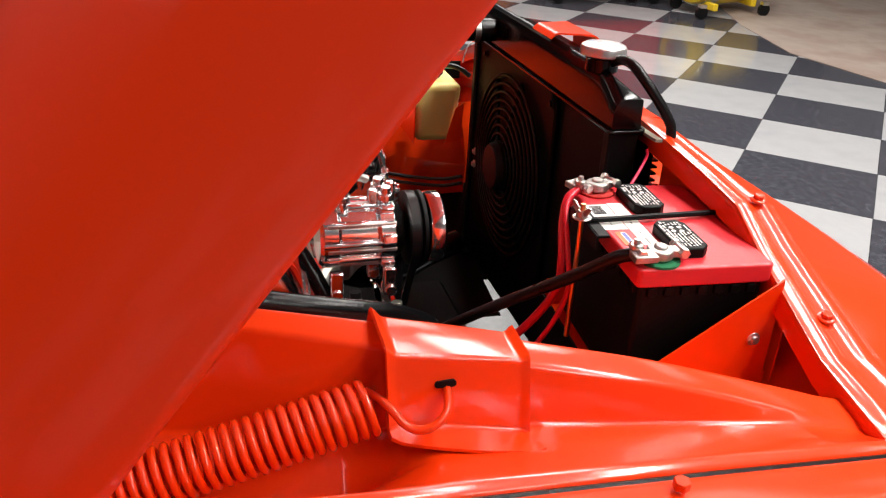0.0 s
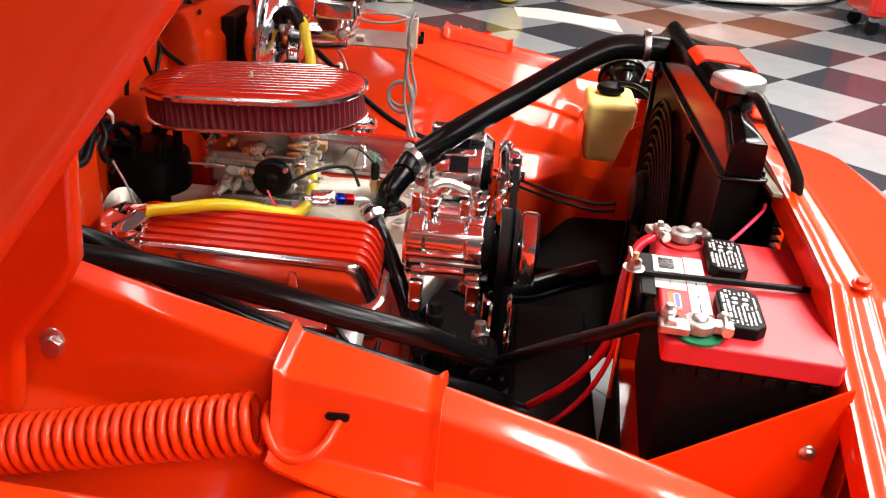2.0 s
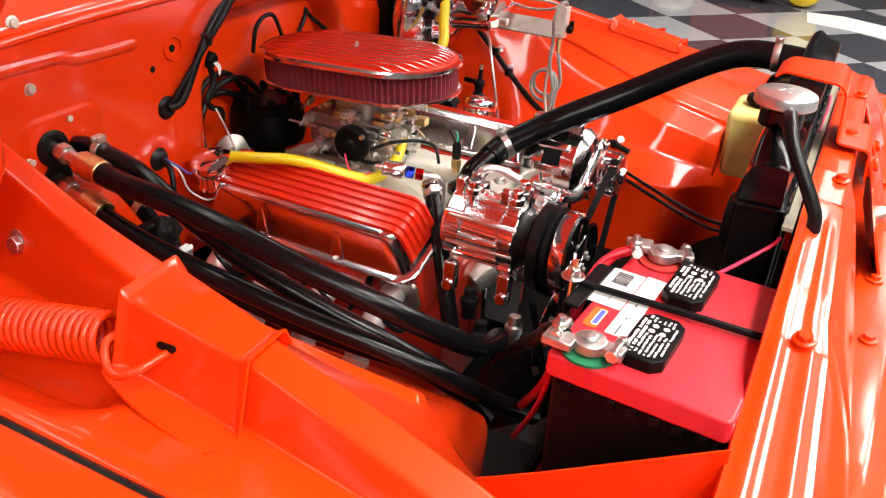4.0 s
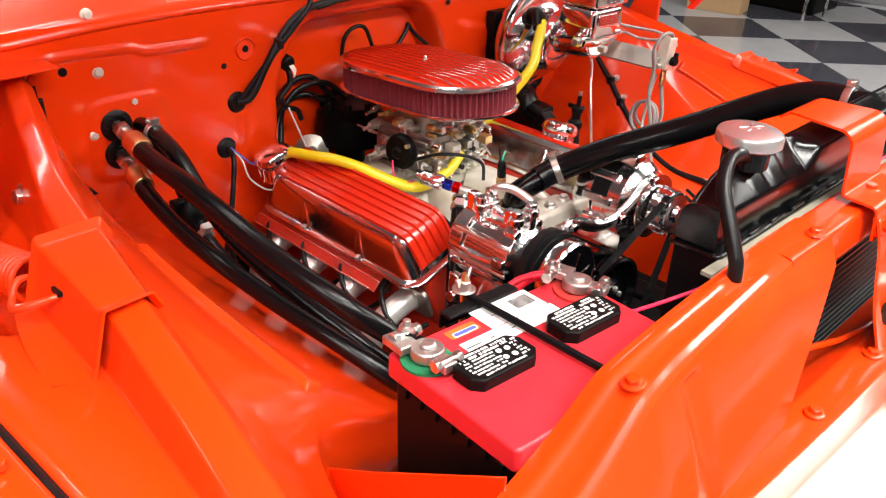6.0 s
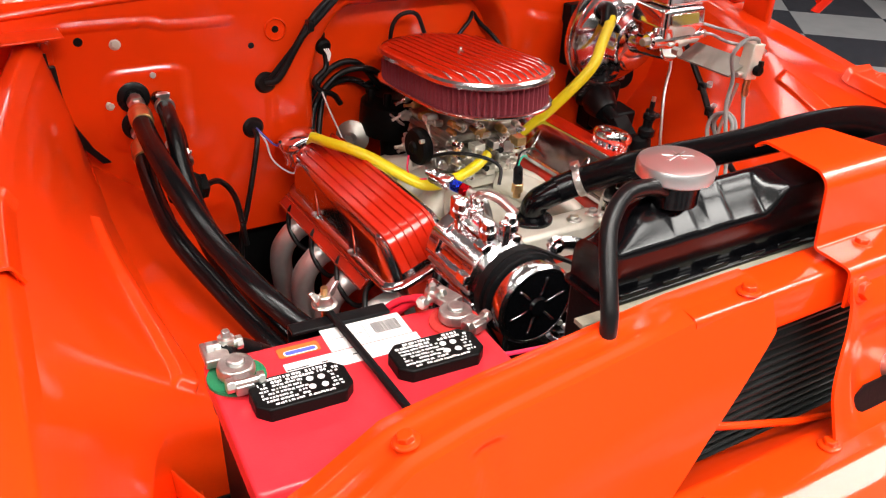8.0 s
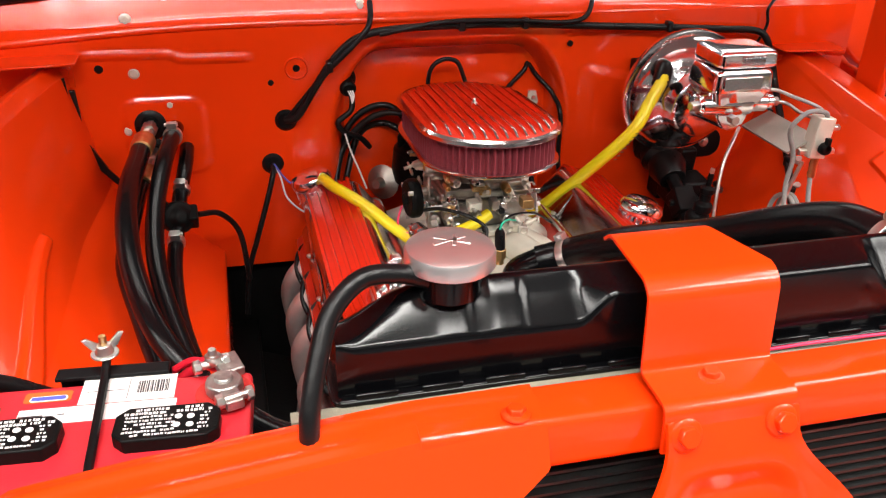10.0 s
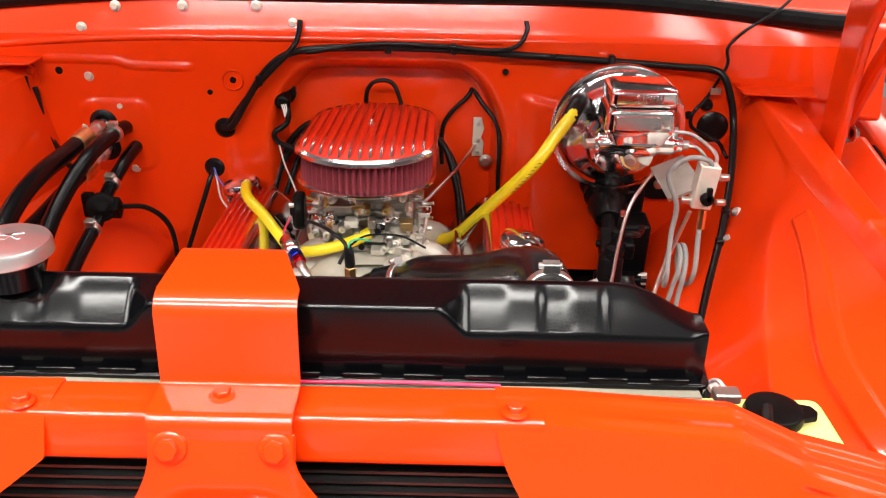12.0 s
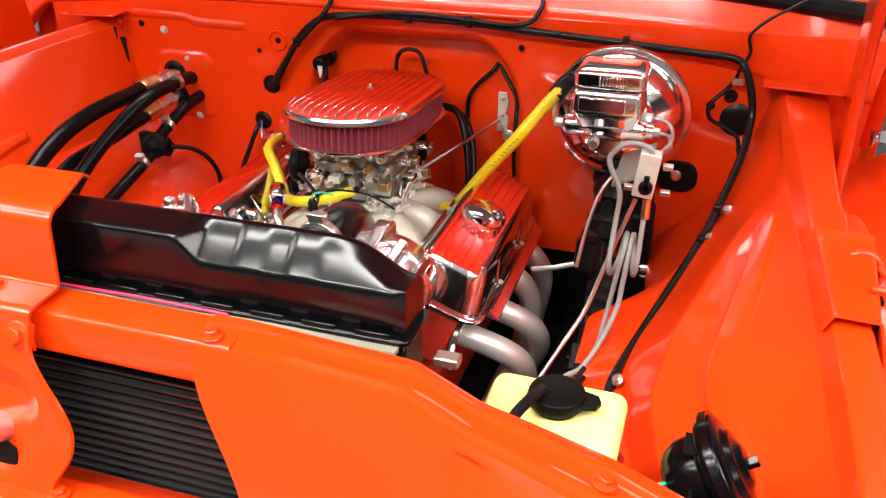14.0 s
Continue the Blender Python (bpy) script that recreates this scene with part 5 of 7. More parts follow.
lathe(bm, [(0, 0), (0.031, 0), (0.033, 0.004), (0.033, 0.014), (0.029, 0.020), (0.012, 0.021), (0.008, 0.026), (0, 0.026)], aim((-0.078, 0.797, 0.880), (-1, -0.1, 0)), 28)
choke = part("choke_housing", bm, PLASTIC_BLACK, carb, "round black choke housing", bevel=0.001)
for k in range(3):
    bm = B()
    a = 2.1 * k + 0.4
    cyl(bm, 0.004, 0.008, aim((-0.092, 0.797 + 0.032 * math.cos(a), 0.880 + 0.032 * math.sin(a)), (-1, 0, 0)), 8)
    part("choke_screw", bm, ZINC, choke)
rnd = random.Random(11)
for k in range(16):
    # levers and rods of the linkage on both sides
    bm = B()
    s = -1 if k % 2 else 1
    x = EX + s * (0.082 + 0.006 * (k % 3))
    y, z = 0.845 + rnd.uniform(-0.065, 0.075), rnd.uniform(0.822, 0.890)
    if k % 4 < 2:
        prism(bm, [(-0.006, -0.012), (0.006, -0.014), (0.010, 0.010), (0.0, 0.018), (-0.008, 0.008)], 0.003, aim((x, y, z), (s, 0, 0), rnd.uniform(0, 6)))
        cyl(bm, 0.0045, 0.008, aim((x - s * 0.002, y, z), (s, 0, 0)), 8)
    else:
        tube(bm, [(x, y, z), (x + s * 0.006, y + rnd.uniform(-0.03, 0.03), z + rnd.uniform(0.0, 0.03)), (x, y + rnd.uniform(-0.04, 0.04), z + rnd.uniform(-0.03, 0.04))], 0.0022, 7)
    part("linkage_lever", bm, ZINC, carb, bevel=0.0006, seg=1)
for k, (x, y, z, d) in enumerate(((-0.02, 0.770, 0.835, (0, -1, 0.1)), (0.02, 0.768, 0.838, (0.1, -1, 0)), (0.065, 0.772, 0.842, (0.2, -1, 0)), (-0.055, 0.772, 0.850, (-0.3, -1, 0.2)), (0.05, 0.768, 0.868, (0, -1, 0)), (-0.03, 0.768, 0.868, (0, -1, 0.2)))):
    bm = B()
    lathe(bm, [(0, 0), (0.008, 0), (0.008, 0.008), (0.005, 0.010), (0.0045, 0.024), (0.006, 0.026), (0, 0.026)], aim((x, y, z), d), 12)
    part("vacuum_port", bm, BRASS if k == 5 else (RUBBER if k in (1, 4) else ZINC), carb, bevel=0.0005, seg=1)
rnd = random.Random(23)
for k in range(96):
    # bosses, screws, plugs and vents of the castings
    bm = B()
    face = k % 4
    u, z = rnd.uniform(-0.072, 0.072), rnd.uniform(0.812, 0.928)
    o = 0.060 + 0.014 * (0.84 < z < 0.88) + rnd.uniform(0.0, 0.016)
    d = ((0, -1, 0), (-1, 0, 0), (0, -1, 0), (1, 0, 0))[face]
    p = (EX + u, 0.845 - o - 0.010, z) if face in (0, 2) else (EX + d[0] * (o + 0.012), 0.845 + u, z)
    kind = rnd.random()
    if kind < 0.40:
        r = rnd.uniform(0.004, 0.009)
        lathe(bm, [(r * 1.15, -0.014), (r * 1.15, 0.0), (r, 0.002), (r, 0.008), (r * 0.55, 0.009), (r * 0.5, 0.004), (0, 0.004)], aim(p, d), 12)
    elif kind < 0.70:
        box(bm, rnd.uniform(0.010, 0.026), rnd.uniform(0.008, 0.016), 0.022, aim(p, d) @ at((0, 0, -0.006)))
    else:
        lathe(bm, [(0.0065, -0.012), (0.0065, 0.004), (0.0032, 0.006), (0.003, 0.020), (0.0042, 0.021), (0, 0.022)], aim(p, (d[0], d[1], rnd.uniform(-0.5, 0.6))), 10)
    part("casting_boss", bm, (CARB, ZINC, CARB, PALE_METAL, POLISHED, CARB, BRASS)[k % 7], carb, bevel=0.0008, seg=1)
cable("carburettor_wire", "thin black wire looping in front of the carburettor", [(-0.075, 0.772, 0.868), (-0.055, 0.735, 0.885), (-0.020, 0.700, 0.885), (0.005, 0.680, 0.870), (-0.005, 0.665, 0.845)], 0.0032, RUBBER, 8, cat="wire")
cable("choke_wire", "pink and white wire at the choke", [(-0.105, 0.800, 0.865), (-0.115, 0.785, 0.845), (-0.112, 0.765, 0.835), (-0.095, 0.752, 0.838)], 0.0018, PINK_WIRE, 6, cat="wire")
cable("throttle_cable", "thin bare steel throttle rod", [(0.115, 0.87, 0.86), (0.15, 0.93, 0.875), (0.185, 1.0, 0.89), (0.215, 1.09, 0.90)], 0.0030, ZINC, 8, cat="cable")

# fuel fitting: polished body with blue and red anodised nuts and a bent metal tube
ff = thing("fuel_fitting", "polished inline fuel filter with blue and red anodised nuts", "fuel fitting", world=True, m=at((-0.085, 0.712, 0.853)))
D = Vector((0.42, -0.85, -0.14)).normalized()
P0 = Vector((-0.098, 0.728, 0.856))
bm = B()
lathe(bm, [(0.005, -0.012), (0.006, -0.002), (0.0135, 0.0), (0.0145, 0.004), (0.0135, 0.012), (0.0145, 0.014), (0.0145, 0.036), (0.012, 0.040), (0.008, 0.042)], aim(P0, D), 18)
part("filter_body", bm, POLISHED, ff)
for o, mt, nm in ((0.042, BLUE_ANOD, "blue_nut"), (0.058, RED_ANOD, "red_nut")):
    bm = B()
    cyl(bm, 0.0115, 0.014, aim(P0 + D * o, D), 6)
    part(nm, bm, mt, ff, bevel=0.001)
bm = B()
tube(bm, [P0 + D * 0.072, P0 + D * 0.088, P0 + D * 0.100 + Vector((0.004, 0, -0.010)), P0 + D * 0.105 + Vector((0.010, 0, -0.040)), P0 + D * 0.105 + Vector((0.010, 0.0, -0.07))], 0.0075, 10)
part("bent_tube", bm, ZINC, ff, smooth=80)

air = thing("air_cleaner", "oval air cleaner, red finned lid, dark red pleated filter", "air cleaner", pose(0.032, 0.854, 0.932, -3.2, 0, 0))
W, L = 0.222, 0.388
bm = B()
secs = []
for g, z in ((-0.05, 0.0135), (-0.004, 0.0135), (0.004, 0.0155), (0.0075, 0.018), (0.0075, 0.021), (0.004, 0.0235), (-0.010, 0.0225)):
    secs.append([bm.verts.new((x, y, z)) for x, y in stadium(W + 2 * g - 0.01, L + 2 * g - 0.01)])
n = len(secs[0])
for a, b in zip(secs, secs[1:]):
    for k in range(n):
        bm.faces.new((a[k], a[(k + 1) % n], b[(k + 1) % n], b[k]))
bm.faces.new(secs[0][::-1])
bm.faces.new(secs[-1])
part("base", bm, POLISHED, air, "polished aluminium base", smooth=50)
# pleats
bm = B()
outer = stadium(W - 0.018, L - 0.018, 60)
pts = []
for k in range(len(outer)):
    a, b = Vector(outer[k]), Vector(outer[(k + 1) % len(outer)])
    d = (b - a).length
    q = max(1, round(d / 0.0021))
    for j in range(q):
        pts.append(a.lerp(b, j / q))
ring0, ring1 = [], []
for k, p in enumerate(pts):
    nb = (pts[(k + 1) % len(pts)] - pts[k - 1]).normalized()
    nr = Vector((nb.y, -nb.x))
    o = 0.0048 * math.sin(2 * math.pi * k / 6)
    q = p + nr * o
    ring0.append(bm.verts.new((q.x, q.y, 0.020)))
    ring1.append(bm.verts.new((q.x, q.y, 0.068)))
for k in range(len(pts)):
    j = (k + 1) % len(pts)
    bm.faces.new((ring0[k], ring0[j], ring1[j], ring1[k]))
part("filter_element", bm, FILTER, air, "dark red oiled pleated gauze", smooth=20)
bm = B()
secs = []
for g, z in ((-0.02, 0.064), (0.004, 0.064), (0.008, 0.067), (0.007, 0.0715), (-0.002, 0.0752), (-0.012, 0.0768), (-0.03, 0.0778), (-0.06, 0.0784)):
    secs.append([bm.verts.new((x, y, z)) for x, y in stadium(W + 2 * g - 0.01, L + 2 * g - 0.01)])
for a, b in zip(secs, secs[1:]):
    for k in range(n):
        bm.faces.new((a[k], a[(k + 1) % n], b[(k + 1) % n], b[k]))
bm.faces.new(secs[0][::-1])
bm.faces.new(secs[-1])
lid = part("lid", bm, LID_RED, air, "satin red lid", smooth=50)
bm = B()
secs = []
for g, z in ((0.0065, 0.0645), (0.0092, 0.0672), (0.0080, 0.0725), (0.002, 0.0756)):
    secs.append([bm.verts.new((x, y, z)) for x, y in stadium(W + 2 * g - 0.01, L + 2 * g - 0.01)])
for a, b in zip(secs, secs[1:]):
    for k in range(n):
        bm.faces.new((a[k], a[(k + 1) % n], b[(k + 1) % n], b[k]))
part("lid_rim", bm, POLISHED, lid, "polished bare rim")


def lid_z(x, y):
    """Height of the lid's crown at x, y."""
    hw = (W - 0.01) / 2
    yy = max(0.0, abs(y) - ((L - 0.01) / 2 - hw))
    d = hw - math.hypot(x, yy)
    return 0.0755 + 0.0034 * smoothstep(-0.004, 0.04, d)


for k in range(13):
    x = (k - 6) * 0.0158
    hw = (W - 0.01) / 2 - 0.002
    yl = (L - 0.01) / 2 - hw - 0.002 + math.sqrt(max(0, hw * hw - x * x)) - 0.004
    bm = B()
    rows = []
    for j in range(25):
        y = -yl + 2 * yl * j / 24
        h = 0.0056 * smoothstep(0, 0.022, yl - abs(y))
        zb = lid_z(x, y) - 0.002
        rows.append([Vector((x + u, y, zb + v)) for u, v in ((-0.0055, 0), (-0.0030, h + 0.002), (0.0012, h + 0.0022), (0.0030, 0.001 + h * 0.5), (0.0050, 0))])
    skin(bm, rows, 0)
    part("fin", bm, LID_RED, lid, smooth=25)
    bm = B()
    rows = []
    for j in range(25):
        y = -yl + 2 * yl * j / 24
        h = 0.0056 * smoothstep(0, 0.022, yl - abs(y))
        zb = lid_z(x, y) - 0.002
        rows.append([Vector((x + u, y, zb + h + 0.0024 + dz)) for u, dz in ((-0.0027, 0.0), (-0.0018, 0.0003), (0.0003, 0.0004), (0.0010, 0.0))])
    skin(bm, rows, 0)
    part("fin_edge", bm, POLISHED, lid, "bare machined fin edge")
bm = B()
cyl(bm, 0.006, 0.006, at((0, 0.005, 0.079)), 6)
cyl(bm, 0.003, 0.012, at((0, 0.005, 0.079)), 10)
part("centre_nut", bm, ZINC, air, bevel=0.0006, seg=1)
cable("breather_loop", "thin grey-black vacuum hose looping behind the air cleaner", [(0.00, 1.075, 0.97), (0.005, 1.070, 1.015), (0.025, 1.065, 1.035), (0.055, 1.065, 1.030), (0.072, 1.06, 0.99)], 0.0042, RUBBER, 8, cat="hose")

# distributor behind the carburettor
dist = thing("distributor", "black distributor cap with plug leads behind the carburettor", "distributor", world=True, m=at((0.01, 1.055, 0.78)))
bm = B()
lathe(bm, [(0.03, 0.74), (0.032, 0.80), (0.070, 0.808), (0.074, 0.83), (0.070, 0.870), (0.050, 0.888), (0, 0.894)], at((0.0, 1.045, 0)), 28)
part("cap", bm, PLASTIC_BLACK, dist)
for k in range(8):
    bm = B()
    a = 2 * math.pi * k / 8
    lathe(bm, [(0.0085, 0), (0.0085, 0.022), (0.006, 0.026), (0, 0.026)], at((0.0 + 0.055 * math.cos(a), 1.045 + 0.055 * math.sin(a), 0.876)), 10)
    part("tower", bm, PLASTIC_BLACK, dist)
bm = B()
lathe(bm, [(0, -0.012), (0.012, -0.012), (0.026, -0.004), (0.034, 0.0), (0.034, 0.004), (0.022, 0.010), (0.012, 0.014), (0.009, 0.03), (0, 0.03)], aim((-0.088, 1.062, 0.800), (-0.7, -0.8, 0.15)), 24)
part("vacuum_can", bm, CAST, dist, "dull grey-beige round vacuum advance can")
for k, pts in enumerate(([(0.0, 1.06, 0.895), (-0.05, 1.065, 0.935), (-0.11, 1.08, 0.925), (-0.165, 1.07, 0.87), (-0.19, 1.03, 0.79)], [(-0.02, 1.07, 0.89), (-0.07, 1.085, 0.945), (-0.13, 1.09, 0.93), (-0.18, 1.075, 0.86), (-0.20, 1.04, 0.77)],
                        [(-0.03, 1.06, 0.885), (-0.08, 1.09, 0.91), (-0.13, 1.10, 0.885), (-0.165, 1.06, 0.80)], [(0.03, 1.03, 0.89), (0.10, 1.03, 0.935), (0.150, 1.02, 0.93), (0.178, 0.99, 0.86), (0.190, 0.96, 0.78)], [(0.04, 1.05, 0.89), (0.11, 1.06, 0.925), (0.165, 1.04, 0.90), (0.19, 1.0, 0.82), (0.20, 0.95, 0.75)])):
    bm = B()
    tube(bm, pts, 0.0062, 8)
    part("plug_lead", bm, RUBBER, dist, smooth=80)
for k in range(4):
    y = 0.60 + 0.108 * k
    cable("spark_plug_lead", "black spark plug lead below the valve cover", [(EX - 0.255, y + 0.07, 0.722), (EX - 0.292, y + 0.05, 0.715), (EX - 0.304, y + 0.02, 0.685), (EX - 0.285, y - 0.005, 0.655), (EX - 0.24, y - 0.01, 0.66)], 0.0048, RUBBER, 8, group="spark plug leads", cat="cable")

# ---- front accessories ----
comp = thing("ac_compressor", "polished air-conditioning compressor with a black ribbed clutch", "compressor", world=True, m=at((-0.168, 0.45, 0.76)))
CC = Vector((-0.153, 0.0, 0.829))
bm = B()
lathe(bm, [(0, 0.0), (0.050, 0.0), (0.056, 0.006), (0.056, 0.030), (0.050, 0.034), (0.050, 0.094), (0.057, 0.098), (0.057, 0.122), (0.050, 0.128), (0.040, 0.140), (0, 0.140)], aim((CC.x, 0.560, CC.z), (0, -1, 0)), 36)
body = part("housing", bm, POLISHED, comp, bevel=0.001)
for k in range(10):
    bm = B()
    a = 2 * math.pi * k / 10
    p = Vector((CC.x + 0.052 * math.cos(a), 0.555, CC.z + 0.052 * math.sin(a)))
    cyl(bm, 0.0062, 0.115, aim(p, (0, -1, 0)), 8)
    part("housing_rib", bm, POLISHED, body, bevel=0.001, seg=1)
for k in range(7):
    bm = B()
    a = 2 * math.pi * k / 7 + 0.3
    p = Vector((CC.x + 0.054 * math.cos(a), 0.448, CC.z + 0.054 * math.sin(a)))
    box(bm, 0.022, 0.024, 0.016, at(p) @ Matrix.Rotation(-a, 4, "Y"))
    part("lug", bm, POLISHED, body, bevel=0.003)
bm = B()
lathe(bm, [(0, 0), (0.060, 0), (0.063, 0.002), (0.063, 0.006), (0.058, 0.009), (0.063, 0.012), (0.063, 0.016), (0.058, 0.019), (0.063, 0.022), (0.063, 0.028), (0.056, 0.030), (0.050, 0.030)], aim((CC.x, 0.412, CC.z), (0, -1, 0)), 40)
part("pulley", bm, BLACK_SATIN, comp, "black grooved pulley")
bm = B()
lathe(bm, [(0.0, 0.0), (0.058, 0.0), (0.0605, 0.004), (0.0605, 0.022), (0.057, 0.026), (0.054, 0.026), (0.053, 0.023), (0.050, 0.0225)], aim((CC.x, 0.378, CC.z), (0, -1, 0)), 48)
part("clutch_ring", bm, POLISHED, comp, "polished ring round the clutch")
bm = B()
lathe(bm, [(0, 0.0), (0.053, 0.0), (0.053, 0.004), (0.014, 0.005), (0.012, 0.009), (0, 0.009)], aim((CC.x, 0.3565, CC.z), (0, -1, 0)), 40)
hub = part("clutch_plate", bm, BLACK_GLOSS, comp, "gloss black clutch plate with radial slots")
for k in range(6):
    bm = B()
    a = 2 * math.pi * k / 6 + 0.25
    p = Vector((CC.x + 0.030 * math.cos(a), 0.352, CC.z + 0.030 * math.sin(a)))
    box(bm, 0.026, 0.002, 0.0035, at(p) @ Matrix.Rotation(-a, 4, "Y"))
    part("plate_rib", bm, CHROME if k % 2 else POLISHED, hub, bevel=0.0005)
for dx, dy in ((0.01, 0.53), (-0.022, 0.52), (0.02, 0.455), (-0.02, 0.45)):
    bm = B()
    cyl(bm, 0.009, 0.040, at((CC.x + dx, dy, CC.z + 0.045)), 12)
    cyl(bm, 0.013, 0.012, at((CC.x + dx, dy, CC.z + 0.062)), 10)
    part("service_port", bm, POLISHED, comp, bevel=0.0015)
bm = B()
tube(bm, [(CC.x + 0.01, 0.53, CC.z + 0.075), (CC.x + 0.015, 0.52, CC.z + 0.09), (CC.x + 0.03, 0.50, CC.z + 0.088), (CC.x + 0.04, 0.47, CC.z + 0.075)], 0.007, 10)
part("gas_tube", bm, ZINC, comp)
for x, y in ((-0.205, 0.535), (-0.200, 0.445), (-0.135, 0.46)):
    bm = B()
    box(bm, 0.016, 0.022, 0.050, at((x, y, 0.757)))
    cyl(bm, 0.011, 0.026, aim((x - 0.013, y, 0.742), (1, 0, 0)), 12)
    part("mount_lug", bm, POLISHED, comp, bevel=0.003)
for x, y, z in ((-0.200, 0.500, 0.735), (-0.215, 0.470, 0.690), (-0.185, 0.425, 0.700)):
    bm = B()
    lathe(bm, [(0.012, 0), (0.012, 0.02), (0.015, 0.022), (0.015, 0.034), (0.010, 0.036), (0.010, 0.052), (0, 0.052)], aim((x, y, z - 0.05), (0.1, 0.05, 1)), 12)
    part("hose_coupling", bm, BLACK_SATIN if y > 0.46 else ZINC, comp, bevel=0.001)
for k in range(8):
    bm = B()
    a = 2 * math.pi * k / 8 + 0.2
    cyl(bm, 0.0042, 0.112, aim((CC.x + 0.0545 * math.cos(a), 0.548, CC.z + 0.0545 * math.sin(a)), (0, -1, 0)), 6)
    part("through_bolt", bm, ZINC, body, bevel=0.0005, seg=1)
for k, (dy, h, w) in enumerate(((0.545, 0.030, 0.016), (0.515, 0.022, 0.024), (0.470, 0.026, 0.014), (0.440, 0.034, 0.012))):
    bm = B()
    box(bm, w, 0.016, h, at((CC.x - 0.012 + 0.012 * (k % 2), dy, CC.z + 0.052 + h / 2)))
    part("upper_lug", bm, POLISHED, comp, bevel=0.003)
cable("compressor_wire", "thin red wire over the compressor", [(-0.10, 0.58, 0.845), (-0.14, 0.54, 0.888), (-0.16, 0.50, 0.885), (-0.15, 0.47, 0.880), (-0.18, 0.44, 0.878)], 0.0018, RED_WIRE, 6, cat="wire")
br = thing("accessory_bracket", "curved chrome bracket arm between compressor and alternator", "bracket", world=True, m=at((0.0, 0.42, 0.86)))
bm = B()
line = spline([Vector(q) for q in ((-0.085, 0.420, 0.872), (-0.05, 0.420, 0.866), (-0.01, 0.416, 0.850), (0.03, 0.412, 0.846), (0.065, 0.412, 0.858), (0.100, 0.413, 0.872), (0.128, 0.415, 0.886), (0.150, 0.417, 0.892))], 6)
edge = [[], []]
for k, q in enumerate(line):
    d = (line[min(k + 1, len(line) - 1)] - line[max(k - 1, 0)]).normalized()
    o = Vector((-d.z, 0, d.x)) * (0.011 if 2 < k < len(line) - 3 else 0.013)
    edge[0].append(q + o)
    edge[1].append(q - o)
skin(bm, [[a, a * 0.78 + b * 0.22 + Vector((0, -0.006, 0)), (a + b) / 2 + Vector((0, -0.0075, 0)), a * 0.22 + b * 0.78 + Vector((0, -0.006, 0)), b] for a, b in zip(*edge)], 0.014)
part("arm", bm, POLISHED, br, bevel=0.003, smooth=70)
for q in (line[1], line[-2], line[len(line) // 2]):
    bolt(br, q + Vector((0, -0.006, 0)), (0, -1, 0), 0.008, CHROME)
bm = B()
tube(bm, [(-0.08, 0.43, 0.852), (-0.07, 0.43, 0.80), (-0.03, 0.44, 0.76), (0.02, 0.45, 0.74)], 0.010, 10)
part("lower_arm", bm, CHROME, br, smooth=60)

alt = thing("alternator", "chrome-plated alternator with a ribbed pulley", "alternator", world=True, m=at((0.185, 0.47, 0.75)))
AC = Vector((0.192, 0.0, 0.822))
bm = B()
lathe(bm, [(0, 0), (0.055, 0.0), (0.070, 0.010), (0.074, 0.022), (0.074, 0.050), (0.070, 0.053), (0.070, 0.072), (0.074, 0.075), (0.074, 0.108), (0.062, 0.124), (0.030, 0.130), (0, 0.130)], aim((AC.x, 0.565, AC.z), (0, -1, 0)), 40)
ab = part("housing", bm, POLISHED, alt, bevel=0.001)
for k in range(8):
    bm = B()
    a = 2 * math.pi * k / 8
    p = Vector((AC.x + 0.048 * math.cos(a), 0.440, AC.z + 0.048 * math.sin(a)))
    box(bm, 0.026, 0.006, 0.009, at(p) @ Matrix.Rotation(-a, 4, "Y"))
    part("vent_slot", bm, BLACK_SATIN, ab)
bm = B()
lathe(bm, [(0, 0), (0.060, 0), (0.060, 0.003), (0.02, 0.004)], aim((AC.x, 0.428, AC.z), (0, -1, 0)), 36)
part("cooling_fan", bm, POLISHED, alt)
bm = B()
lathe(bm, [(0.02, 0), (0.036, 0.0)] + [(0.036 - 0.003 * (k % 2), 0.003 + 0.004 * k) for k in range(9)] + [(0.036, 0.038), (0.016, 0.039), (0.013, 0.046), (0, 0.046)], aim((AC.x, 0.420, AC.z), (0, -1, 0)), 32)
part("pulley", bm, POLISHED, alt)
for k in range(10):
    bm = B()
    a = 2 * math.pi * k / 10
    box(bm, 0.005, 0.030, 0.012, at((AC.x + 0.040 * math.cos(a), 0.402, AC.z + 0.040 * math.sin(a))) @ Matrix.Rotation(-a, 4, "Y"))
    part("fan_blade", bm, POLISHED, alt, bevel=0.001)
for dx, dz, hh in ((-0.01, 0.075, 0.030), (-0.02, -0.078, 0.040)):
    bm = B()
    box(bm, 0.030, 0.10, hh, at((AC.x + dx, 0.51, AC.z + dz)))
    part("mount_ear", bm, POLISHED, alt, bevel=0.005)


for k in range(2):
    bm = B()
    a = radians(120 + 34 * k)
    box(bm, 0.030, 0.036, 0.006, at((AC.x + 0.0715 * math.cos(a), 0.500, AC.z + 0.0715 * math.sin(a))) @ Matrix.Rotation(-a + math.pi / 2, 4, "Y"))
    part("side_window", bm, BLACK_SATIN, ab, bevel=0.002)
for k in range(6):
    bm = B()
    a = radians(35 + 34 * k)
    box(bm, 0.016, 0.060, 0.012, at((AC.x + 0.074 * math.cos(a), 0.500, AC.z + 0.074 * math.sin(a))) @ Matrix.Rotation(-a + math.pi / 2, 4, "Y"))
    part("cooling_rib", bm, POLISHED, ab, bevel=0.003)


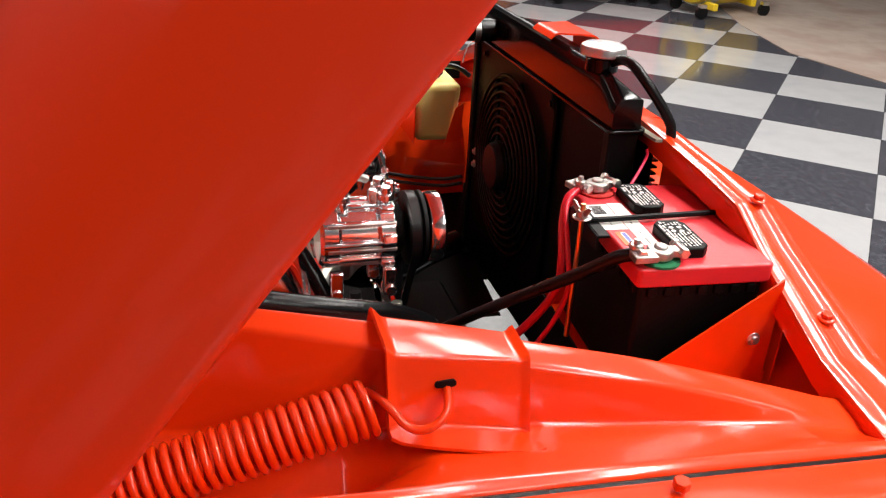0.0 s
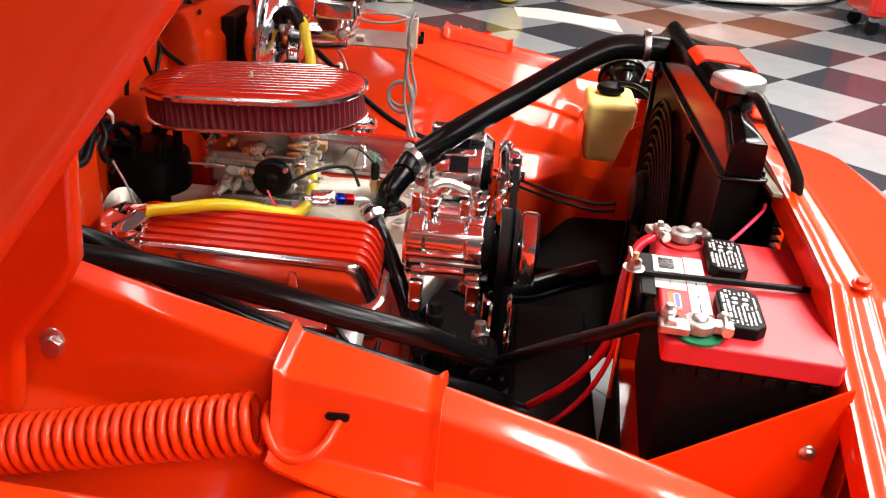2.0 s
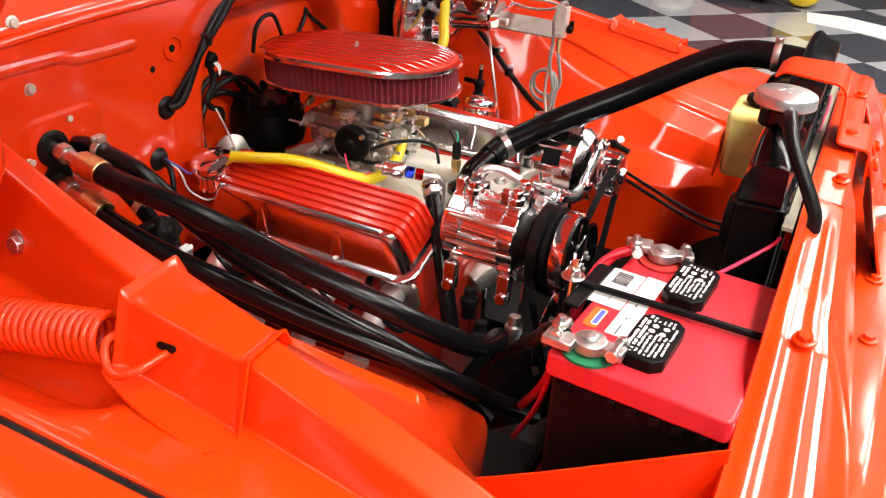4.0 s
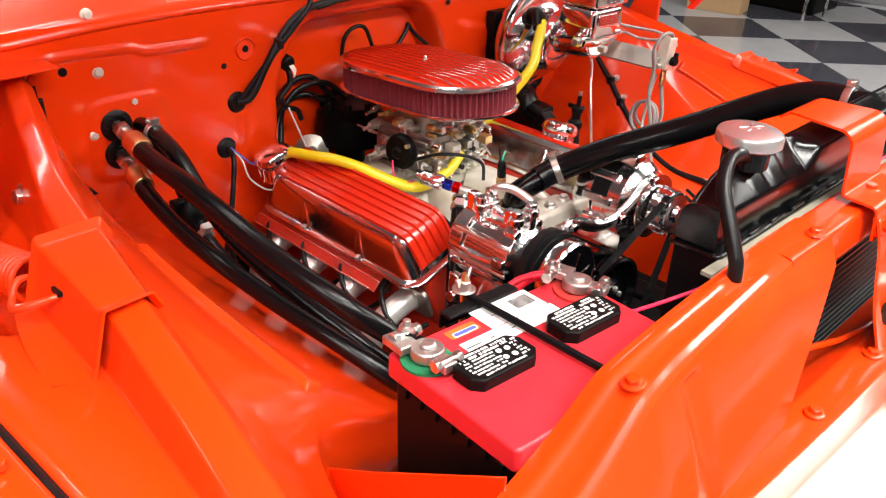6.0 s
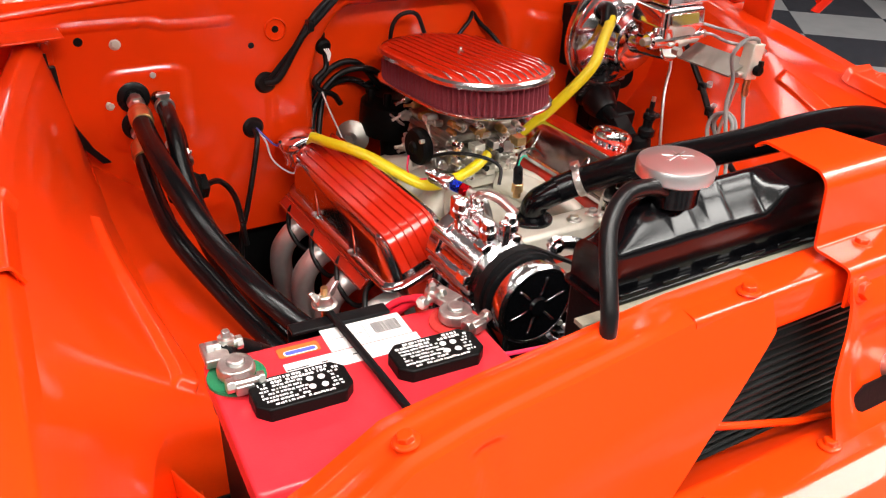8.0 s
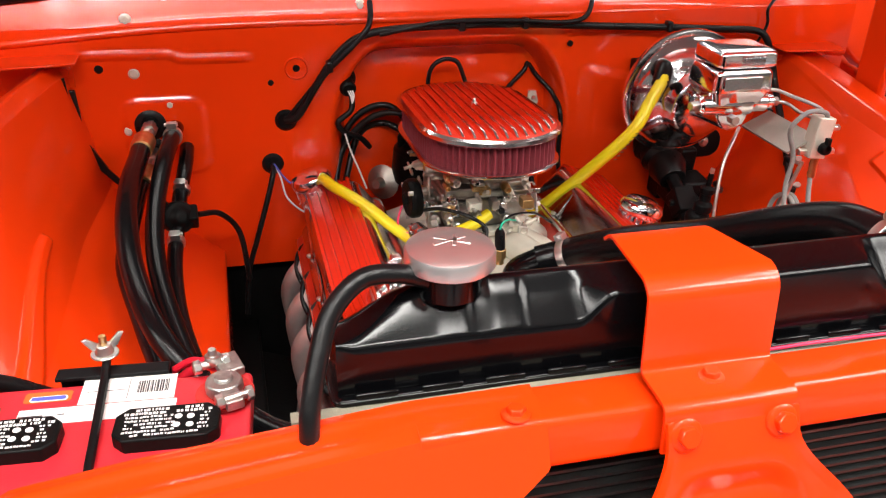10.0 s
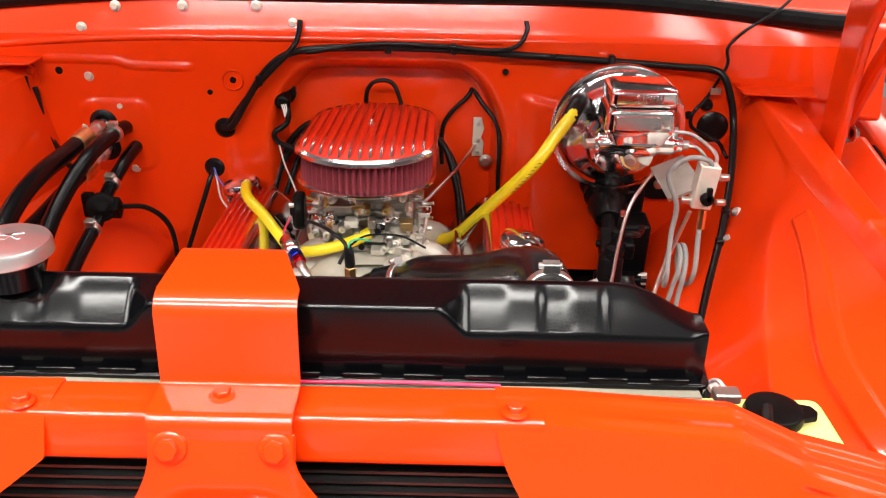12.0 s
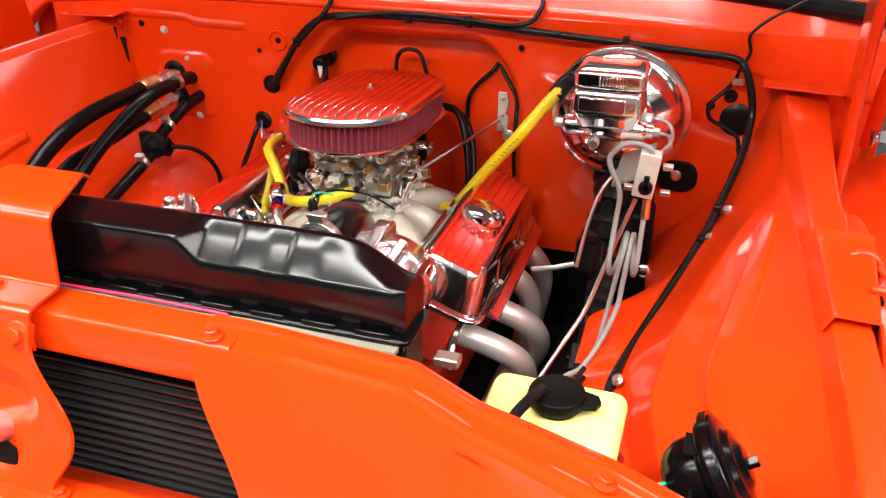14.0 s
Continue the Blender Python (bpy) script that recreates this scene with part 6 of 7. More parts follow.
def pulley(name, label, p, r, depth, mat, grooves=2):
    ob = thing(name, label, "pulley", world=True, m=at(p))
    bm = B()
    prof = [(0, 0.0), (r, 0.0)]
    for k in range(grooves):
        z0 = depth * k / grooves
        prof += [(r, z0 + 0.002), (r - 0.010, z0 + depth / grooves / 2), (r, z0 + depth / grooves - 0.002)]
    prof += [(r, depth), (r - 0.006, depth + 0.001), (r - 0.012, depth - 0.010), (0.03, depth - 0.012), (0.025, depth - 0.002), (0, depth - 0.002)]
    lathe(bm, prof, aim(p, (0, -1, 0)), 44)
    pl = part("wheel", bm, mat, ob)
    for k in range(4):
        bolt(pl, (p[0] + 0.016 * math.cos(k * 1.57), p[1] - depth + 0.002, p[2] + 0.016 * math.sin(k * 1.57)), (0, -1, 0), 0.005, ZINC, washer=False)
    return ob


pulley("water_pump_pulley", "gloss black grooved water pump pulley", (0.03, 0.425, 0.715), 0.072, 0.042, BLACK_GLOSS)
pulley("crank_pulley", "chrome and black crankshaft pulley", (0.03, 0.430, 0.545), 0.085, 0.055, CHROME)
pulley("idler_pulley", "chrome rimmed idler pulley", (-0.075, 0.405, 0.770), 0.040, 0.03, CHROME, 1)


def belt(label, y, wheels):
    """A closed belt round wheels given as (x, z, r), in order."""
    pts = []
    n = len(wheels)
    for i, (x, z, r) in enumerate(wheels):
        px, pz, _ = wheels[i - 1]
        nx, nz, _ = wheels[(i + 1) % n]
        a0 = math.atan2(z - pz, x - px) - math.pi / 2
        a1 = math.atan2(nz - z, nx - x) - math.pi / 2
        while a1 < a0:
            a1 += 2 * math.pi
        for k in range(9):
            a = a0 + (a1 - a0) * k / 8
            pts.append(Vector((x + r * math.cos(a), y, z + r * math.sin(a))))
    bm = B()
    sec = ((0.0, -0.005), (0.005, -0.0065), (0.005, 0.0065), (0.0, 0.005))
    c = sum(pts, Vector()) / len(pts)
    rings = []
    for i, p in enumerate(pts):
        d = (pts[(i + 1) % len(pts)] - pts[i - 1]).normalized()
        o = Vector((d.z, 0, -d.x))
        rings.append([bm.verts.new(p + o * u + Vector((0, v, 0))) for u, v in sec])
    for i, a in enumerate(rings):
        b = rings[(i + 1) % len(rings)]
        for k in range(4):
            bm.faces.new((a[k], a[(k + 1) % 4], b[(k + 1) % 4], b[k]))
    return tagged(part("drive_belt", bm, RUBBER, smooth=60), label, "belt", "drive belts")


belt("black rubber drive belt round the pump and alternator pulleys", 0.392, [(0.03, 0.545, 0.080), (0.192, 0.822, 0.034), (0.03, 0.715, 0.066)])
belt("black rubber drive belt round the compressor and crankshaft pulleys", 0.405, [(0.03, 0.545, 0.080), (0.03, 0.715, 0.066), (-0.153, 0.829, 0.059)])

# radiator hose
rh = cable("radiator_hose", "thick black rubber upper radiator hose", [(0.062, 0.596, 0.850), (0.102, 0.580, 0.867), (0.140, 0.500, 0.920), (0.204, 0.400, 0.973), (0.243, 0.300, 1.033), (0.260, 0.245, 1.060), (0.266, 0.205, 1.069), (0.266, 0.160, 1.070), (0.266, 0.122, 1.069)], 0.0235, HOSE_RUBBER, 20, cat="hose")
clamp(rh, (0.100, 0.581, 0.866), (0.5, -0.5, 0.35), 0.0242)
clamp(rh, (0.2665, 0.172, 1.0705), (0, -1, 0.05), 0.0245)

# ---- hoses on the passenger side ----
hose_kw = dict(group="heater and air-conditioning hoses", cat="hose")
h1 = cable("heater_hose", "thick black air-conditioning hose sweeping along the inner fender", [(-0.5135, 0.948, 0.945), (-0.517, 0.90, 0.940), (-0.523, 0.80, 0.937), (-0.522, 0.70, 0.923), (-0.510, 0.60, 0.895), (-0.478, 0.50, 0.856), (-0.42, 0.44, 0.80), (-0.345, 0.415, 0.745), (-0.280, 0.416, 0.722), (-0.255, 0.43, 0.70)], 0.0160, HOSE_RUBBER, 14, **hose_kw)
h2 = cable("heater_hose", "black air-conditioning hose below the upper one", [(-0.518, 0.945, 0.8845), (-0.525, 0.90, 0.876), (-0.533, 0.80, 0.862), (-0.534, 0.70, 0.852), (-0.510, 0.60, 0.822), (-0.480, 0.50, 0.792), (-0.44, 0.42, 0.75), (-0.38, 0.37, 0.69), (-0.30, 0.34, 0.62)], 0.0135, HOSE_RUBBER, 14, **hose_kw)
h3 = cable("heater_hose", "black rubber heater hose leaving the firewall", [(-0.462, 1.045, 0.942), (-0.464, 1.00, 0.947), (-0.476, 0.90, 0.938), (-0.490, 0.80, 0.900), (-0.490, 0.70, 0.858), (-0.470, 0.60, 0.815), (-0.435, 0.50, 0.765), (-0.385, 0.43, 0.70), (-0.34, 0.40, 0.62)], 0.0140, HOSE_RUBBER, 14, **hose_kw)
h4 = cable("heater_hose", "black rubber heater hose running down through the valve", [(-0.447, 1.045, 0.905), (-0.450, 0.98, 0.895), (-0.462, 0.91, 0.862), (-0.470, 0.86, 0.822), (-0.474, 0.78, 0.795), (-0.466, 0.68, 0.772), (-0.445, 0.58, 0.752), (-0.41, 0.48, 0.725), (-0.36, 0.42, 0.66)], 0.0125, HOSE_RUBBER, 14, **hose_kw)
for ob, p, q in ((h1, (-0.503, 1.03, 0.951), (-0.515, 0.925, 0.943)), (h2, (-0.503, 1.03, 0.90), (-0.520, 0.925, 0.881))):
    p, q = Vector(p), Vector(q)
    d = (q - p).normalized()
    bm = B()
    lathe(bm, [(0.009, -0.01), (0.009, 0.008), (0.0145, 0.009), (0.0145, 0.026), (0.010, 0.027), (0.010, 0.046), (0.0140, 0.048), (0.0140, 0.058), (0.0105, 0.062), (0.0105, 0.085)], aim(p, d), 6)
    part("fitting", bm, ZINC, ob, "bright metal hose fitting", bevel=0.0006, seg=1)
    bm = B()
    lathe(bm, [(0.0165, 0.060), (0.0185, 0.061), (0.0180, 0.072), (0.0190, 0.075), (0.0180, 0.080), (0.0190, 0.084), (0.0175, 0.100), (0.0165, 0.101)], aim(p, d), 20)
    part("crimp_collar", bm, BRASS, ob, "brass-coloured crimp collar")
clamp(h3, (-0.465, 0.985, 0.9465), (-0.02, -1, 0), 0.0146)
clamp(h4, (-0.458, 0.925, 0.871), (0.05, 0.6, 0.25), 0.0130)
clamp(h4, (-0.471, 0.840, 0.816), (0, 0.8, 0.3), 0.0130)
for x, z, r in ((-0.503, 0.951, 0.027), (-0.503, 0.902, 0.026)):
    bm = B()
    lathe(bm, [(r * 0.45, -0.002), (r, -0.002), (r, 0.004), (r * 0.8, 0.007), (r * 0.62, 0.008), (r * 0.45, 0.003)], aim((x, FW - 0.006, z), (0, -1, 0)), 28)
    part("hose_grommet", bm, RUBBER, truck, "black rubber grommet")
valve = thing("heater_valve", "black plastic heater control valve in the hose", "valve", world=True, m=at((-0.466, 0.885, 0.84)))
bm = B()
lathe(bm, [(0.018, -0.012), (0.027, -0.010), (0.027, 0.010), (0.018, 0.012), (0.010, 0.020), (0, 0.020)], aim((-0.466, 0.880, 0.842), (0.3, -0.7, 0.3)), 20)
box(bm, 0.055, 0.030, 0.032, at((-0.462, 0.888, 0.838)) @ Matrix.Rotation(radians(35), 4, "X"))
box(bm, 0.020, 0.018, 0.045, at((-0.490, 0.885, 0.845)))
part("valve_body", bm, PLASTIC_BLACK, valve, bevel=0.003)
bm = B()
tube(bm, [(-0.435, 0.89, 0.84), (-0.40, 0.93, 0.82), (-0.37, 0.95, 0.77), (-0.36, 0.94, 0.68)], 0.005, 8)
part("vacuum_hose", bm, RUBBER, valve)
ch = cable("compressor_hose", "black hose dropping from a polished fitting beside the compressor", [(-0.102, 0.628, 0.846), (-0.118, 0.616, 0.832), (-0.145, 0.592, 0.802), (-0.170, 0.570, 0.765), (-0.195, 0.545, 0.715), (-0.215, 0.520, 0.650)], 0.0145, HOSE_RUBBER, 14, cat="hose")
bm = B()
lathe(bm, [(0, 0.0), (0.0135, 0.0), (0.0145, 0.003), (0.0145, 0.014), (0.012, 0.018), (0, 0.019)], aim((-0.098, 0.632, 0.836), (-0.1, 0.25, 1)), 12)
part("end_fitting", bm, POLISHED, ch)
clamp(ch, (-0.112, 0.621, 0.838), (0.5, 0.4, 0.5), 0.0150)

# ---- brake booster and master cylinder ----
BO = Vector((0.470, 0.955, 0.983))
bd = Vector((0, -1.0, -0.10)).normalized()
booster = thing("brake_booster", "large round chrome brake booster on the firewall", "brake booster", world=True, m=at((0.462, 1.03, 0.968)))
bm = B()
lathe(bm, [(0, -0.045), (0.055, -0.045), (0.100, -0.030), (0.114, -0.012), (0.118, -0.004), (0.118, 0.004), (0.112, 0.007), (0.110, 0.014), (0.104, 0.026), (0.088, 0.042), (0.072, 0.053), (0.062, 0.060), (0.060, 0.074), (0.052, 0.080), (0, 0.082)], aim(BO, bd), 64)
part("shell", bm, SOFT_CHROME, booster, smooth=50)
bm = B()
lathe(bm, [(0.116, -0.009), (0.1215, -0.006), (0.1225, 0.0), (0.1215, 0.005), (0.116, 0.008)], aim(BO, bd), 64)
part("crimped_rim", bm, POLISHED, booster, "satin crimped rim")
bm = B()
tube(bm, [(0.40, 0.918, 1.035), (0.39, 0.895, 1.045)], 0.012, 12, 0)
lathe(bm, [(0.016, 0), (0.016, 0.012), (0.010, 0.014), (0, 0.014)], aim((0.392, 0.912, 1.040), (-0.3, -0.8, 0.2)), 16)
part("check_valve", bm, RUBBER, booster, "black rubber check valve")
bm = B()
box(bm, 0.13, 0.030, 0.13, at((0.462, 1.025, 0.965)))
part("mount_bracket", bm, BLACK_SATIN, booster, bevel=0.004)

mc = thing("master_cylinder", "chrome brake master cylinder with a lidded rectangular reservoir", "master cylinder", world=True, m=at((0.470, 0.82, 0.98)))
bm = B()
cyl(bm, 0.030, 0.115, aim((0.470, 0.895, 0.985), (0, -1, 0.10)), 28)
box(bm, 0.10, 0.012, 0.060, at((0.470, 0.884, 0.982)))
mb = part("bore", bm, SOFT_CHROME, mc, bevel=0.004, seg=3)
bm = B()
lathe(bm, [(0, -0.070), (0.013, -0.070), (0.0175, -0.064), (0.0175, -0.030), (0.0205, -0.024), (0.0205, 0.026), (0.0165, 0.032), (0.0165, 0.056), (0.012, 0.062), (0.012, 0.072), (0, 0.072)], aim((0.470, 0.782, 1.014), (1, 0, 0)), 28)
part("cross_body", bm, SOFT_CHROME, mc, bevel=0.001)
bm = B()
secs = []
for z, w, d, r in ((1.012, 0.084, 0.070, 0.012), (1.030, 0.100, 0.086, 0.012), (1.042, 0.112, 0.096, 0.012), (1.072, 0.106, 0.092, 0.010), (1.078, 0.098, 0.084, 0.010)):
    secs.append([bm.verts.new((0.4675 + x, 0.802 + y, z)) for x, y in rounded(w, d, r, 5)])
for lo_, hi_ in zip(secs, secs[1:]):
    for k in range(len(lo_)):
        bm.faces.new((lo_[k], lo_[(k + 1) % len(lo_)], hi_[(k + 1) % len(lo_)], hi_[k]))
bm.faces.new(secs[0][::-1])
bm.faces.new(secs[-1])
rsv = part("reservoir", bm, SOFT_CHROME, mc, bevel=0.0025, seg=3, smooth=30)
bm = B()
prism(bm, rounded(0.072, 0.022, 0.004), 0.0025, aim((0.462, 0.7535, 1.057), (0, -1, 0.10)))
part("cast_panel", bm, SOFT_CHROME, rsv, bevel=0.0012)
bm = B()
secs = []
for z, w, d in ((1.080, 0.092, 0.078), (1.082, 0.104, 0.090), (1.086, 0.108, 0.094), (1.104, 0.106, 0.092), (1.109, 0.098, 0.084), (1.111, 0.080, 0.066)):
    secs.append([bm.verts.new((0.4700 + x, 0.802 + y, z)) for x, y in rounded(w, d, 0.010, 5)])
for lo_, hi_ in zip(secs, secs[1:]):
    for k in range(len(lo_)):
        bm.faces.new((lo_[k], lo_[(k + 1) % len(lo_)], hi_[(k + 1) % len(lo_)], hi_[k]))
bm.faces.new(secs[0][::-1])
bm.faces.new(secs[-1])
rl = part("reservoir_lid", bm, SOFT_CHROME, mc, bevel=0.0015, seg=2, smooth=30)
for k in range(9):
    b2 = B()
    box(b2, 0.0026, 0.003, 0.017, at((0.456 + 0.0050 * k, 0.7545, 1.095)))
    part("lid_flute", b2, SOFT_CHROME, rl, bevel=0.001, seg=1)
for x, y, z in ((0.535, 0.782, 1.014), (0.520, 0.800, 1.030), (0.404, 0.782, 1.014), (0.455, 0.762, 0.996)):
    bm = B()
    cyl(bm, 0.0085, 0.018, aim((x, y, z), (1 if x > 0.5 else -1 if x < 0.42 else 0, -0.15 if x != 0.455 else -1, 0)), 6)
    part("outlet_nut", bm, ZINC, mb, bevel=0.001, seg=1)

pv = thing("proportioning_valve", "bare metal brake proportioning valve on a bracket with a black knob", "valve", world=True, m=at((0.551, 0.655, 0.96)))
bm = B()
box(bm, 0.030, 0.026, 0.068, at((0.548, 0.653, 0.995)) @ Matrix.Rotation(radians(6), 4, "Y"))
part("block", bm, PALE_METAL, pv, bevel=0.002)
bm = B()
lathe(bm, [(0.010, 0), (0.010, 0.008), (0.008, 0.012), (0, 0.012)], aim((0.549, 0.637, 0.981), (0, -1, 0)), 16)
box(bm, 0.008, 0.008, 0.022, at((0.550, 0.629, 0.989)))
part("knob", bm, PLASTIC_BLACK, pv, bevel=0.001)
bm = B()
rows = [[Vector((0.500 + 0.05 * u, 0.79 - 0.135 * v, 0.967 + 0.024 * u)) for u in (0, 0.5, 1)] for v in (0, 0.5, 1)]
skin(bm, rows, 0.004)
part("bracket", bm, CAST, pv)
for p, d in (((0.569, 0.653, 1.008), (1, 0, 0)), ((0.569, 0.653, 0.968), (1, 0, 0)), ((0.531, 0.653, 0.971), (-1, 0, 0))):
    bm = B()
    cyl(bm, 0.006, 0.014, aim(p, d), 6)
    part("nut", bm, ZINC, pv, bevel=0.0008, seg=1)
bm = B()
tube(bm, [(0.552, 0.653, 0.957), (0.552, 0.653, 0.925)], 0.0065, 8, 0)
part("lower_fitting", bm, BRASS, pv)
BR = dict(group="brake lines", cat="brake line")
cable("brake_line", "thin bare steel brake line", [(0.535, 0.798, 1.030), (0.556, 0.79, 1.030), (0.570, 0.765, 1.026), (0.573, 0.70, 1.028), (0.562, 0.657, 1.024)], 0.0032, ZINC, 8, **BR)
cable("brake_line", "thin bare steel brake line", [(0.550, 0.780, 1.013), (0.566, 0.772, 1.012), (0.572, 0.740, 1.006), (0.564, 0.695, 1.012), (0.553, 0.662, 1.024)], 0.0032, ZINC, 8, **BR)
cable("brake_line", "grey sleeved brake line bending over, looping once and running down", [(0.554, 0.648, 1.018), (0.548, 0.646, 1.036), (0.519, 0.647, 1.040), (0.498, 0.650, 1.023), (0.494, 0.652, 1.004), (0.512, 0.655, 0.961), (0.510, 0.656, 0.913), (0.508, 0.643, 0.865), (0.508, 0.640, 0.850), (0.509, 0.648, 0.829), (0.512, 0.668, 0.820), (0.517, 0.690, 0.832), (0.521, 0.698, 0.855), (0.525, 0.690, 0.877), (0.528, 0.670, 0.886), (0.528, 0.650, 0.878), (0.525, 0.642, 0.855), (0.520, 0.645, 0.822), (0.512, 0.645, 0.762), (0.504, 0.610, 0.714), (0.482, 0.560, 0.695), (0.464, 0.530, 0.690), (0.42, 0.50, 0.65)], 0.0040, BRAID, 10, **BR)
cable("brake_line", "bare steel brake line to the frame", [(0.535, 0.660, 0.950), (0.519, 0.660, 0.897), (0.502, 0.655, 0.840), (0.480, 0.630, 0.768), (0.457, 0.600, 0.725), (0.42, 0.55, 0.66)], 0.0036, ZINC, 8, **BR)
cable("brake_line", "pale sleeved brake line below the valve with one loop", [(0.551, 0.657, 0.948), (0.550, 0.648, 0.905), (0.549, 0.638, 0.860), (0.546, 0.648, 0.832), (0.542, 0.668, 0.824), (0.539, 0.690, 0.834), (0.537, 0.698, 0.855), (0.537, 0.688, 0.878), (0.537, 0.668, 0.886), (0.536, 0.648, 0.876), (0.534, 0.640, 0.850), (0.531, 0.642, 0.815), (0.526, 0.635, 0.771), (0.508, 0.600, 0.726), (0.490, 0.555, 0.709), (0.468, 0.530, 0.703), (0.43, 0.50, 0.66)], 0.0040, BRAID, 10, **BR)
cable("brake_line", "thin bare steel brake line curving under the booster", [(0.515, 0.82, 0.955), (0.495, 0.80, 0.940), (0.470, 0.78, 0.905), (0.455, 0.76, 0.85), (0.445, 0.74, 0.78)], 0.0032, ZINC, 8, **BR)
bm = B()
prism(bm, rounded(0.018, 0.026, 0.004), 0.010, at((0.486, 0.558, 0.697)))
tagged(part("line_clip", bm, RUBBER, bevel=0.001), "black rubber clip holding two brake lines", "clip")

# steering shaft and joint below the booster
st = thing("steering_shaft", "black steering shaft, joint and boot passing through the firewall", "steering shaft", world=True, m=at((0.46, 0.9, 0.75)))
bm = B()
tube(bm, [(0.470, 1.05, 0.86), (0.465, 0.90, 0.80), (0.470, 0.80, 0.70), (0.47, 0.70, 0.58), (0.46, 0.62, 0.50)], 0.013, 12, 0)
part("shaft", bm, BLACK_SATIN, st)
bm = B()
lathe(bm, [(0.050, 0), (0.050, 0.03), (0.040, 0.04), (0.044, 0.06), (0.034, 0.07), (0.038, 0.09), (0.026, 0.12), (0, 0.12)], aim((0.472, 1.045, 0.865), (-0.02, -0.80, -0.42)), 20)
part("boot", bm, RUBBER, st)
bm = B()
lathe(bm, [(0.022, 0)] + [(0.026 if k % 2 else 0.021, 0.012 * k + 0.006) for k in range(8)] + [(0.018, 0.10), (0, 0.10)], aim((0.482, 0.83, 0.745), (0.02, -0.55, -0.80)), 18)
part("bellows", bm, RUBBER, st)
for p in ((0.466, 0.885, 0.785), (0.470, 0.72, 0.61)):
    bm = B()
    box(bm, 0.040, 0.05, 0.040, at(p) @ Matrix.Rotation(radians(40), 4, "X"))
    cyl(bm, 0.007, 0.055, at(p) @ Matrix.Rotation(radians(90), 4, "Y") @ at((0, 0, -0.027)), 8)
    part("joint", bm, BLACK_SATIN, st, bevel=0.003)
pb = thing("pedal_bracket", "black pedal bracket and linkage below the brake booster", "bracket", world=True, m=at((0.505, 1.0, 0.70)))
for nm, p, d in (("plate", (0.505, 1.010, 0.800), (0.075, 0.05, 0.11)), ("upright", (0.520, 0.965, 0.735), (0.060, 0.06, 0.14)), ("arm", (0.490, 0.940, 0.770), (0.05, 0.10, 0.035)), ("crossplate", (0.505, 0.93, 0.675), (0.11, 0.03, 0.05))):
    bm = B()
    box(bm, *d, at(p) @ Matrix.Rotation(radians(6), 4, "X"))
    part(nm, bm, BLACK_SATIN, pb, bevel=0.006)
bolt(pb, (0.545, 0.925, 0.690), (0, -1, 0.3), 0.010, ZINC)
cl = thing("clutch_linkage", "black hydraulic slave fitting with a bare bleed screw", "linkage", world=True, m=at((0.46, 0.80, 0.80)))
bm = B()
lathe(bm, [(0.013, -0.06), (0.013, 0.0), (0.017, 0.003), (0.017, 0.016), (0.010, 0.022), (0.010, 0.036), (0.013, 0.038), (0.013, 0.048), (0.005, 0.052), (0.005, 0.076), (0, 0.076)], aim((0.456, 0.80, 0.803), (0.10, 0, 1)), 14)
part("fitting_body", bm, BLACK_SATIN, cl, bevel=0.001)
bm = B()
cyl(bm, 0.0045, 0.016, aim((0.463, 0.80, 0.872), (0.10, 0, 1)), 6)
part("bleed_screw", bm, ZINC, cl)
bm = B()
tube(bm, [(0.456, 0.80, 0.84), (0.480, 0.80, 0.845), (0.500, 0.82, 0.835), (0.515, 0.86, 0.83)], 0.006, 8)
part("hose_stub", bm, RUBBER, cl)
bm = B()
lathe(bm, [(0.020, 0), (0.022, 0.01), (0.022, 0.05), (0.014, 0.06), (0, 0.06)], aim((0.452, 0.80, 0.745), (0.05, 0.2, 1)), 14)
part("slave_cylinder", bm, BLACK_SATIN, cl, bevel=0.002)
bm = B()
tube(bm, [(0.44, 0.80, 0.755), (0.40, 0.79, 0.745), (0.36, 0.79, 0.735)], 0.005, 8, 0)
part("push_rod", bm, ZINC, cl)
plt = thing("firewall_plate", "black oval cover plate bolted to the firewall", "plate", world=True, m=at((0.582, 1.04, 0.845)))
bm = B()
prism(bm, rounded(0.075, 0.060, 0.026), 0.008, aim((0.578, 1.030, 0.848), (0, -1, 0)))
part("plate", bm, BLACK_SATIN, plt, bevel=0.002)
bolt(plt, (0.576, 1.022, 0.851), (0, -1, 0), 0.007, ZINC)

# ---- driver side: washer bottle, horn, wiring ----
wash = thing("washer_reservoir", "pale yellow translucent washer bottle with a black cap", "washer bottle", at((0.510, 0.205, 0.766)))
bm = B()
v = box(bm, 0.150, 0.112, 0.142, at((0, -0.011, 0.071)))
for q in v:
    if q.co.z < 0.05:
        q.co.x *= 0.82
        q.co.y *= 0.85
part("bottle", bm, CREAM, wash, bevel=0.016, seg=4)
bm = B()
lathe(bm, [(0.024, 0), (0.024, 0.012), (0.030, 0.013), (0.031, 0.018), (0.029, 0.026), (0.020, 0.029), (0, 0.030)], at((0.003, -0.008, 0.136)), 28)
wc = part("cap", bm, PLASTIC_BLACK, wash, "black flip cap", bevel=0.001)
bm = B()
prism(bm, [(0.02, -0.016), (0.042, -0.010), (0.046, 0.0), (0.042, 0.010), (0.02, 0.016)], 0.006, at((0.003, -0.008, 0.152)))
part("flip_tab", bm, PLASTIC_BLACK, wc, bevel=0.001)
bm = B()
